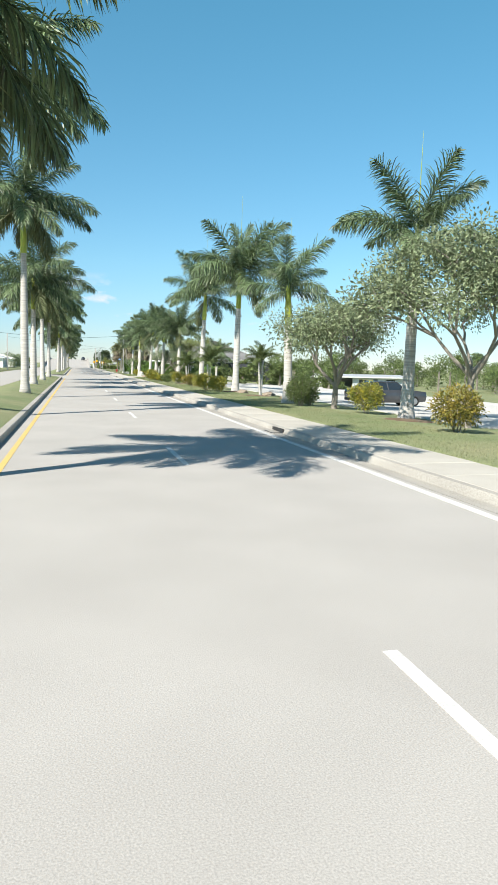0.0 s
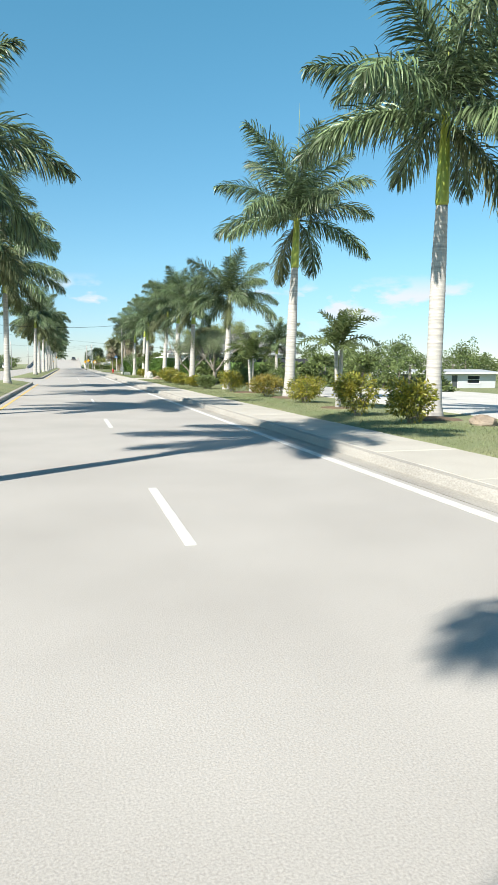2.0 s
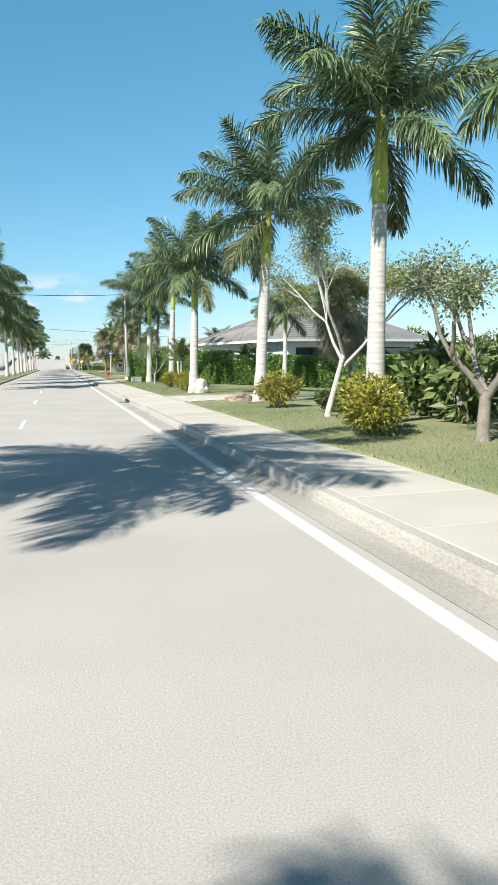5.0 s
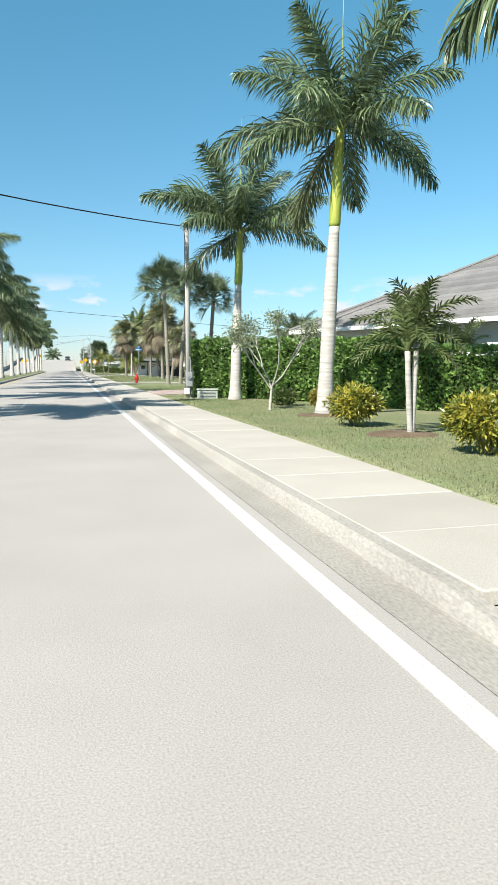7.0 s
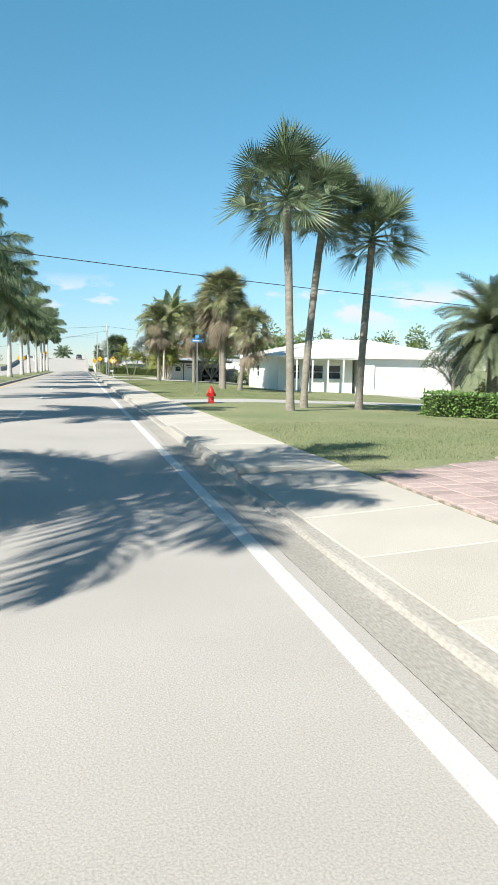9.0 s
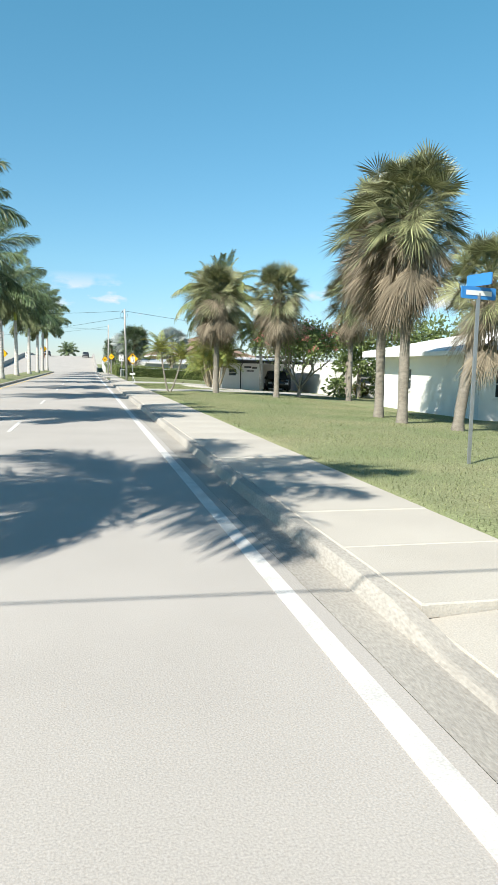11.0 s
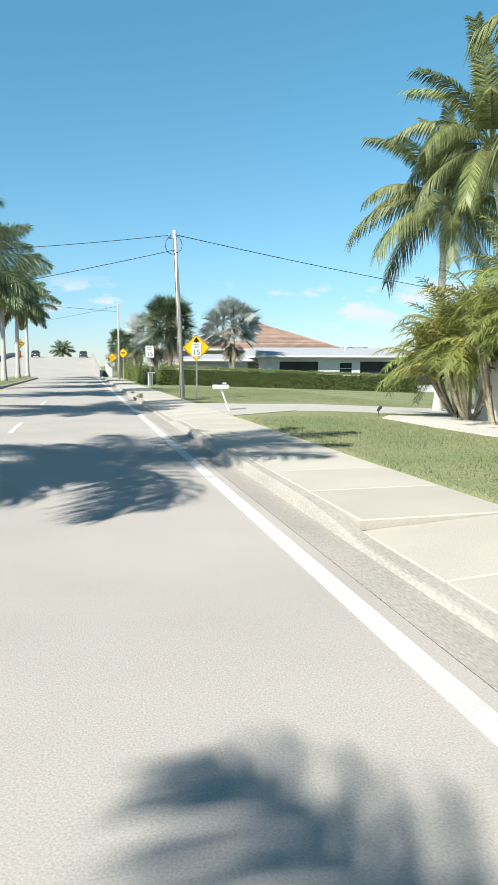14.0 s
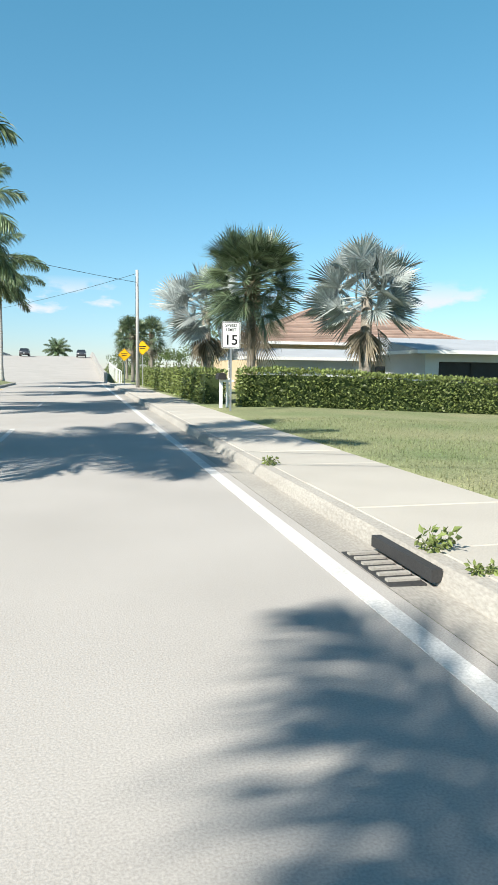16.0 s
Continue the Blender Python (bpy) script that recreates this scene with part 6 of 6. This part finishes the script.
# ---------------------------------------------------------------- vehicles
def car(label, m, paint, long=4.6, wide=1.8, high=1.45, suv=False):
    c = thing("car", label, "car", m)
    w = wide / 2
    belt, sill = (0.95, 0.3) if not suv else (1.05, 0.38)
    st = [(-long / 2, 0.86, belt * 0.55, belt * 0.72), (-long / 2 + 0.08, 0.95, sill, belt * 0.9), (-long * 0.36, 1, sill * 0.8, belt * 0.97), (-long * 0.1, 1, sill * 0.75, belt), (long * 0.2, 1, sill * 0.75, belt * 1.02), (long * 0.4, 0.98, sill * 0.9, belt * 1.02), (long / 2 - 0.06, 0.93, sill, belt * 0.98), (long / 2, 0.86, belt * 0.5, belt * 0.85)]
    g = Geo()
    for x, k, lo, hi in st:
        g.v += [(x, -w * k * 0.92, lo), (x, -w * k, (lo + hi) / 2), (x, -w * k * 0.95, hi), (x, 0, hi + 0.03), (x, w * k * 0.95, hi), (x, w * k, (lo + hi) / 2), (x, w * k * 0.92, lo)]
    for i in range(len(st) - 1):
        for k in range(6):
            a = 7 * i + k
            g.f.append((a, a + 1, a + 8, a + 7))
        g.f.append((7 * i + 6, 7 * i, 7 * i + 7, 7 * i + 13))
    g.f += [tuple(range(7)), tuple(range(len(g.v) - 7, len(g.v)))]
    part("body", g, M[paint], c, smooth=True)
    f, b = (-0.22, 0.44) if suv else (-0.2, 0.36)
    pts = [(long * f - 0.0, belt - 0.03), (long * (f + 0.13), high - 0.04), (long * (b - 0.12), high - 0.05), (long * b, belt - 0.02)]
    top = [(x, -w * (0.93 if z < high - 0.2 else 0.72), z) for x, z in pts] + [(x, w * (0.93 if z < high - 0.2 else 0.72), z) for x, z in pts]
    for name, face in (("side_window", (0, 1, 2, 3)), ("side_window", (4, 7, 6, 5)), ("windscreen", (0, 4, 5, 1)), ("rear_window", (3, 2, 6, 7))):
        nrm = (Vector(top[face[1]]) - Vector(top[face[0]])).cross(Vector(top[face[2]]) - Vector(top[face[0]])).normalized() * 0.012
        part(name, Geo().add([Vector(top[i]) - nrm for i in face] + [Vector(top[i]) + nrm for i in face], [(0, 1, 2, 3), (7, 6, 5, 4), (0, 4, 5, 1), (1, 5, 6, 2), (2, 6, 7, 3), (3, 7, 4, 0)]), M["glass"], c, "dark window glass")
    g = Geo().add([(pts[1][0] - 0.06, -w * 0.73, high - 0.05), (pts[2][0] + 0.08, -w * 0.73, high - 0.06), (pts[2][0] + 0.08, w * 0.73, high - 0.06), (pts[1][0] - 0.06, w * 0.73, high - 0.05),
                   (pts[1][0] + 0.1, -w * 0.62, high), (pts[2][0] - 0.1, -w * 0.62, high), (pts[2][0] - 0.1, w * 0.62, high), (pts[1][0] + 0.1, w * 0.62, high)],
                  [(3, 2, 1, 0), (4, 5, 6, 7), (0, 1, 5, 4), (1, 2, 6, 5), (2, 3, 7, 6), (3, 0, 4, 7)])
    part("roof", g, M[paint], c, smooth=False, bevel=0.02)
    for side in (-1, 1):
        for (x0, z0), (x1, z1) in zip(pts, pts[1:]):
            part("pillar", Geo().tube([(x0, side * w * (0.935 if z0 < high - 0.2 else 0.725), z0), (x1, side * w * (0.935 if z1 < high - 0.2 else 0.725), z1)], 0.035, 6), M[paint], c)
        x = long * 0.06
        part("pillar", Geo().tube([(x, side * w * 0.94, belt), (x + 0.05, side * w * 0.74, high - 0.05)], 0.04, 6), M[paint], c)
        part("headlight", Geo().box(-long / 2 + 0.0, -long / 2 + 0.16, side * w * 0.72 - 0.16, side * w * 0.72 + 0.12, belt * 0.62, belt * 0.76), M["lamp_clear"], c, bevel=0.02)
        part("tail_light", Geo().box(long / 2 - 0.14, long / 2 - 0.005, side * w * 0.76 - 0.12, side * w * 0.76 + 0.1, belt * 0.68, belt * 0.88), M["lamp_red"], c, bevel=0.02)
        part("mirror", Geo().box(long * f + 0.28, long * f + 0.42, side * w * 1.02 - 0.07, side * w * 1.02 + 0.09, belt, belt + 0.14), M[paint], c, bevel=0.03)
        for x in (-long * 0.31, long * 0.29):
            r = 0.34 if suv else 0.31
            wh = part("wheel", Geo().lathe([(r * 0.6, -0.1), (r * 0.94, -0.11), (r, -0.07), (r, 0.07), (r * 0.94, 0.11), (r * 0.6, 0.1)], 20), M["tyre"], c, "black rubber tyre", m=pose(x, side * (w - 0.1), r, 90, 0, 0))
            part("rim", Geo().lathe([(r * 0.62, -0.105), (r * 0.5, -0.08), (0.06, -0.09), (0.05, 0.09), (r * 0.5, 0.08), (r * 0.62, 0.105)], 10), M["rim"], wh)
    part("plate_bar", Geo().box(long / 2 - 0.02, long / 2 + 0.006, -0.16, 0.16, belt * 0.55, belt * 0.66), M["sign_white"], c)
    part("bumper", Geo().box(long / 2 - 0.1, long / 2 + 0.03, -w * 0.8, w * 0.8, sill, sill + 0.16), M["fascia"], c, bevel=0.04)
    return c


car("dark grey saloon car parked beside bushes", pose(15.6, 34.6, land(15.6, 34.6) + 0.0, 0, 0, 184), "car_grey")
car("black sport utility vehicle parked in a carport", pose(17.7, 217.6, -0.27, 0, 0, 78), "car_black", 4.7, 1.9, 1.75, True)
car("dark car cresting the bridge", pose(1.6, 372, deck(372), 0, 0, 90), "car_grey", 4.6, 1.85, 1.6, True)
car("white van-like car parked beyond the median", pose(-17.8, 236.0, 0.12, 0, 0, 92), "car_white", 5.0, 2.0, 1.95, True)
car("dark car coming over the bridge", pose(-9.5, 376, deck(376), 0, 0, -90), "car_grey", 4.6, 1.85, 1.6, True)

# bridge parapets and rail
for side, x in (("right", 3.75), ("left", -15.85)):
    g = thing("bridge_parapet", "white concrete parapet along the bridge ramp", "parapet", pose(0, 0, 0), "bridge parapets")
    w = Geo()
    py = [298 + 4 * k for k in range(36)]
    for y in py:
        w.v += [(x, y, deck(y) - 0.05), (x, y, deck(y) + 0.95), (x + 0.3, y, deck(y) + 0.95), (x + 0.3, y, deck(y) - 0.05)]
    for j in range(len(py) - 1):
        a = 4 * j
        w.f += [(a + k, a + k + 1, a + k + 5, a + k + 4) for k in range(3)]
    w.f += [(0, 1, 2, 3), tuple(range(len(w.v) - 4, len(w.v)))]
    part("wall", w, M["bridge"], g)
    if side == "right":
        for k in range(10):
            y = 298 + 3.2 * k
            part("rail_post", Geo().box(x + 1.6, x + 1.7, y, y + 0.1, deck(y) - 0.4, deck(y) + 1.1), M["trim"], g)
        part("handrail", Geo().tube([(x + 1.65, 298, deck(298) + 1.1), (x + 1.65, 313, deck(313) + 1.1), (x + 1.65, 327, deck(327) + 1.1)], 0.05, 6), M["trim"], g)

# ---------------------------------------------------------------- far woods and the left side
def far_trees(name, label, spots, seed, material="leaf"):
    """Woods too far off to count: trunks and loose leaves in one mesh each."""
    r = random.Random(seed)
    wood = Geo()
    blobs = []
    for x, y, z, h, w in spots:
        wood.tube([(x, y, z - 0.2), (x, y, z + h * 0.5)], [0.2, 0.12], 5, False)
        for k in range(7):
            blobs.append((x + r.uniform(-0.6, 0.6) * w, y + r.uniform(-0.6, 0.6) * w, z + h * r.uniform(0.12, 0.85), w * r.uniform(0.3, 0.55), w * r.uniform(0.3, 0.55), h * r.uniform(0.12, 0.22)))
    geo = leaves_geo(blobs, 900 * len(spots), 0.36, r, 0.3, 0.5)
    t = thing(name, label, "trees", pose(0, 0, 0), "", "stuff")
    part("trunks", wood, M["bark"], t)
    place("foliage", leafy("foliage", geo, M[material]), t)


r = random.Random(61)
far_trees("garden_thicket", "dense green garden shrubs and trees before a grey-tiled house", [(15.0 + 2.3 * k + r.uniform(-0.8, 0.8), 84 + r.uniform(0, 10), -0.4 - 0.08 * k, r.uniform(2.2, 4.0), r.uniform(1.3, 2.2)) for k in range(9)] + [(10.5 + r.uniform(0, 3), 84 + 1.5 * k, 0, r.uniform(1.6, 2.6), r.uniform(0.9, 1.4)) for k in range(7)], 67)
far_trees("far_trees", "rounded dark green garden trees behind the houses", [(r.uniform(38, 62), r.uniform(128, 190), -1.3, r.uniform(3.5, 6), r.uniform(2, 3.2)) for _ in range(22)], 62)
far_trees("far_trees", "green garden trees along the edge of the shell lot", [(62 + 3.4 * k + r.uniform(-1.5, 1.5), r.uniform(96, 124), -1.5, r.uniform(4.5, 7.5), r.uniform(2.2, 3.6)) for k in range(15)], 70)
far_trees("far_trees", "green garden trees beyond the shell lot", [(42 + 5 * k + r.uniform(-2, 2), r.uniform(130, 150), -1.5, r.uniform(5, 8), r.uniform(2.6, 4)) for k in range(14)], 68)
far_trees("far_trees", "rounded dark green trees behind the white house", [(20.5 + 1.0 * k + r.uniform(-0.6, 0.6), r.uniform(204.8, 208.5), -0.7, r.uniform(5.4, 7.6), r.uniform(1.8, 2.6)) for k in range(20)], 63, "leaf_bright")
far_trees("far_trees", "green garden trees beside the white house", [(35 + 2 * k + r.uniform(-0.8, 0.8), r.uniform(172, 186), -1.1, r.uniform(3.5, 5.5), r.uniform(1.6, 2.6)) for k in range(12)], 69, "leaf_bright")
far_trees("far_trees", "low green trees behind the bungalows", [(r.uniform(40, 75), r.uniform(255, 330), -1.3, r.uniform(3.5, 5), r.uniform(2, 3)) for _ in range(16)], 64, "leaf_dull")
far_trees("far_trees", "garden trees beyond the other carriageway", [(r.uniform(-40, -22), 40 + 17 * k + r.uniform(-5, 5), 0.1, r.uniform(3, 6), r.uniform(1.8, 3.2)) for k in range(18)], 65, "leaf_dull")
far_trees("far_trees", "distant trees beside the bridge", [(r.uniform(8, 26), r.uniform(305, 420), -0.5, r.uniform(4, 7.5), r.uniform(2, 3.4)) for _ in range(14)] + [(r.uniform(-40, -19), r.uniform(300, 420), 0, r.uniform(4, 7), r.uniform(2, 3.4)) for _ in range(12)], 66)
far_trees("far_trees", "thick dark green bushes and trees along a far garden edge", [(31 + 1.9 * k + r.uniform(-0.8, 0.8), 103 + 0.35 * k + r.uniform(-2, 2), -1.3, r.uniform(3.6, 6.4), r.uniform(1.6, 2.8)) for k in range(5)] + [(60 + 3.2 * k + r.uniform(-1, 1), r.uniform(86, 112), -1.6, r.uniform(4.5, 8), r.uniform(2.4, 3.8)) for k in range(24)], 72)
q = random.Random(91)
far_trees("far_trees", "dense dark green trees behind the shell lot", [(40 + 2.6 * k + q.uniform(-1, 1), q.uniform(131, 152), -1.5, q.uniform(4.5, 8.5), q.uniform(2.2, 3.6)) for k in range(30)], 71)
for n, (x, y, w, d) in enumerate(((-34, 60, 12, 14), (-36, 110, 13, 14), (-35, 165, 12, 15), (-36, 215, 13, 14), (-36, 262, 12, 14))):
    h = thing("house", "pale bungalow across the road behind the median palms", "house", pose(0, 0, 0), "houses across the road")
    facade(h, (x + w, y), (x + w, y + d), 0.1, 2.9, [("window", 2.0, 3.6, 0.9, 2.2), ("door", 6.0, 7.0, 0.0, 2.1), ("window", 9.0, 10.8, 0.9, 2.2)], "stucco")
    facade(h, (x, y), (x + w, y), 0.1, 2.9, [("window", 3.0, 4.6, 0.9, 2.2)], "stucco")
    facade(h, (x, y + d), (x, y), 0.1, 2.9, [], "stucco")
    facade(h, (x + w, y + d), (x, y + d), 0.1, 2.9, [], "stucco")
    hip_roof(h, x, x + w, y, y + d, 3.0, 1.8, 0.6, 8, ("shingle", "white_roof", "grey_tile")[n % 3])

# ---------------------------------------------------------------- pavers of two driveways
def pavers(drive, outline, long, wide, limit, material, seed):
    """Bevelled blocks over the near end of a driveway, row by row."""
    r = random.Random(seed)
    a, b = long / 2 - 0.006, wide / 2 - 0.006
    block = Geo().add([(-a, -b, -0.03), (a, -b, -0.03), (a, b, -0.03), (-a, b, -0.03), (-a, -b, 0.012), (a, -b, 0.012), (a, b, 0.012), (-a, b, 0.012),
                       (-a + 0.01, -b + 0.01, 0.02), (a - 0.01, -b + 0.01, 0.02), (a - 0.01, b - 0.01, 0.02), (-a + 0.01, b - 0.01, 0.02)],
                      [(0, 1, 5, 4), (1, 2, 6, 5), (2, 3, 7, 6), (3, 0, 4, 7), (4, 5, 9, 8), (5, 6, 10, 9), (6, 7, 11, 10), (7, 4, 8, 11), (8, 9, 10, 11)]).mesh("paver", M[material])
    x, row, made = outline[0][0] + a, 0, 0
    while made < limit and x < outline[-1][0]:
        for (xa, a0, a1), (xb, b0, b1) in zip(outline, outline[1:]):
            if xa <= x < xb:
                f = (x - xa) / (xb - xa)
                lo, hi = a0 + (b0 - a0) * f, a1 + (b1 - a1) * f
        y = lo + b + (b if row % 2 else 0)
        while y < hi - b and made < limit:
            base = land(x, y) if x > 5.75 else 0.145
            place("paver", block, drive, pose(x, y, base + 0.022 + r.uniform(-0.002, 0.003), r.uniform(-0.5, 0.5), 2.3 if x > 9 else 0, r.uniform(-0.5, 0.5)))
            y += wide
            made += 1
        x += long
        row += 1


pavers(drive_2, ((5.72, 100.0, 105.0), (9.0, 101.0, 104.2), (12.0, 101.3, 104.0)), 0.3, 0.2, 290, "paver_pale", 21)
pavers(drive_3, ((5.72, 135.0, 140.2), (8.5, 136.6, 141.5), (14.0, 141.5, 146.5)), 0.4, 0.26, 295, "paver", 22)

# ---------------------------------------------------------------- pavement slabs and grass blades, last
geo = Geo().box(WALK_IN, WALK_OUT, -30, 292, -0.1, 0.02)
walkway = setting("pavement", geo, M["walk"], "pale concrete pavement of square slabs", False, "pavement")
flag = Geo()
hw, hl = (WALK_OUT - WALK_IN) / 2 - 0.008, 0.752
flag.add([(-hw, -hl, -0.1), (hw, -hl, -0.1), (hw, hl, -0.1), (-hw, hl, -0.1), (-hw, -hl, -0.012), (hw, -hl, -0.012), (hw, hl, -0.012), (-hw, hl, -0.012),
          (-hw + 0.012, -hl + 0.012, 0), (hw - 0.012, -hl + 0.012, 0), (hw - 0.012, hl - 0.012, 0), (-hw + 0.012, hl - 0.012, 0)],
         [(0, 1, 5, 4), (1, 2, 6, 5), (2, 3, 7, 6), (3, 0, 4, 7), (4, 5, 9, 8), (5, 6, 10, 9), (6, 7, 11, 10), (7, 4, 8, 11), (8, 9, 10, 11)])
flag = flag.mesh("slab", M["walk"])
r = random.Random(9)
for k in range(198):
    y = -10 + 1.52 * k
    kt = kerb_top(y)
    tilt = math.degrees(math.atan((0.15 - kt) / (WALK_OUT - WALK_IN)))
    place("slab", flag, walkway, pose((WALK_IN + WALK_OUT) / 2, y, (kt + 0.15) / 2 + r.uniform(-0.004, 0.004), r.uniform(-0.15, 0.15), -tilt, 0))


def turf(name, x0, x1, y0, y1, count, height, seed, level, label):
    q = np.random.RandomState(seed)
    xs = q.uniform(x0, x1, count)
    yv = q.uniform(y0, y1, count)
    zs = np.array([level(a, b) for a, b in zip(xs, yv)])
    an, hh, ln = q.uniform(0, 6.283, count), height * q.uniform(0.5, 1.3, count), q.uniform(-0.6, 0.6, (count, 2))
    w = 0.008
    v = np.empty((count, 3, 3))
    v[:, 0] = np.stack([xs - w * np.cos(an), yv - w * np.sin(an), zs - 0.01], 1)
    v[:, 1] = np.stack([xs + w * np.cos(an), yv + w * np.sin(an), zs - 0.01], 1)
    v[:, 2] = np.stack([xs + ln[:, 0] * hh, yv + ln[:, 1] * hh, zs + hh], 1)
    me = bpy.data.meshes.new(name)
    me.from_pydata(v.reshape(-1, 3).tolist(), [], np.arange(count * 3).reshape(-1, 3).tolist())
    me.materials.append(M["blade"])
    return tagged(place(name, me), label, "grass", "", "stuff")


def clear_of_drives(x, y):
    for a, b in DROPS:
        if a - 0.3 < y < b + 0.6 and x < 13:
            return -0.4
    return land(x, y)


turf("grass", 5.72, 9.0, 8, 246, 190000, 0.038, 5, clear_of_drives, "short mown grass blades of the verge")
turf("grass", 9.0, 15.0, 142, 246, 90000, 0.04, 6, clear_of_drives, "short mown grass blades of the front lawns")
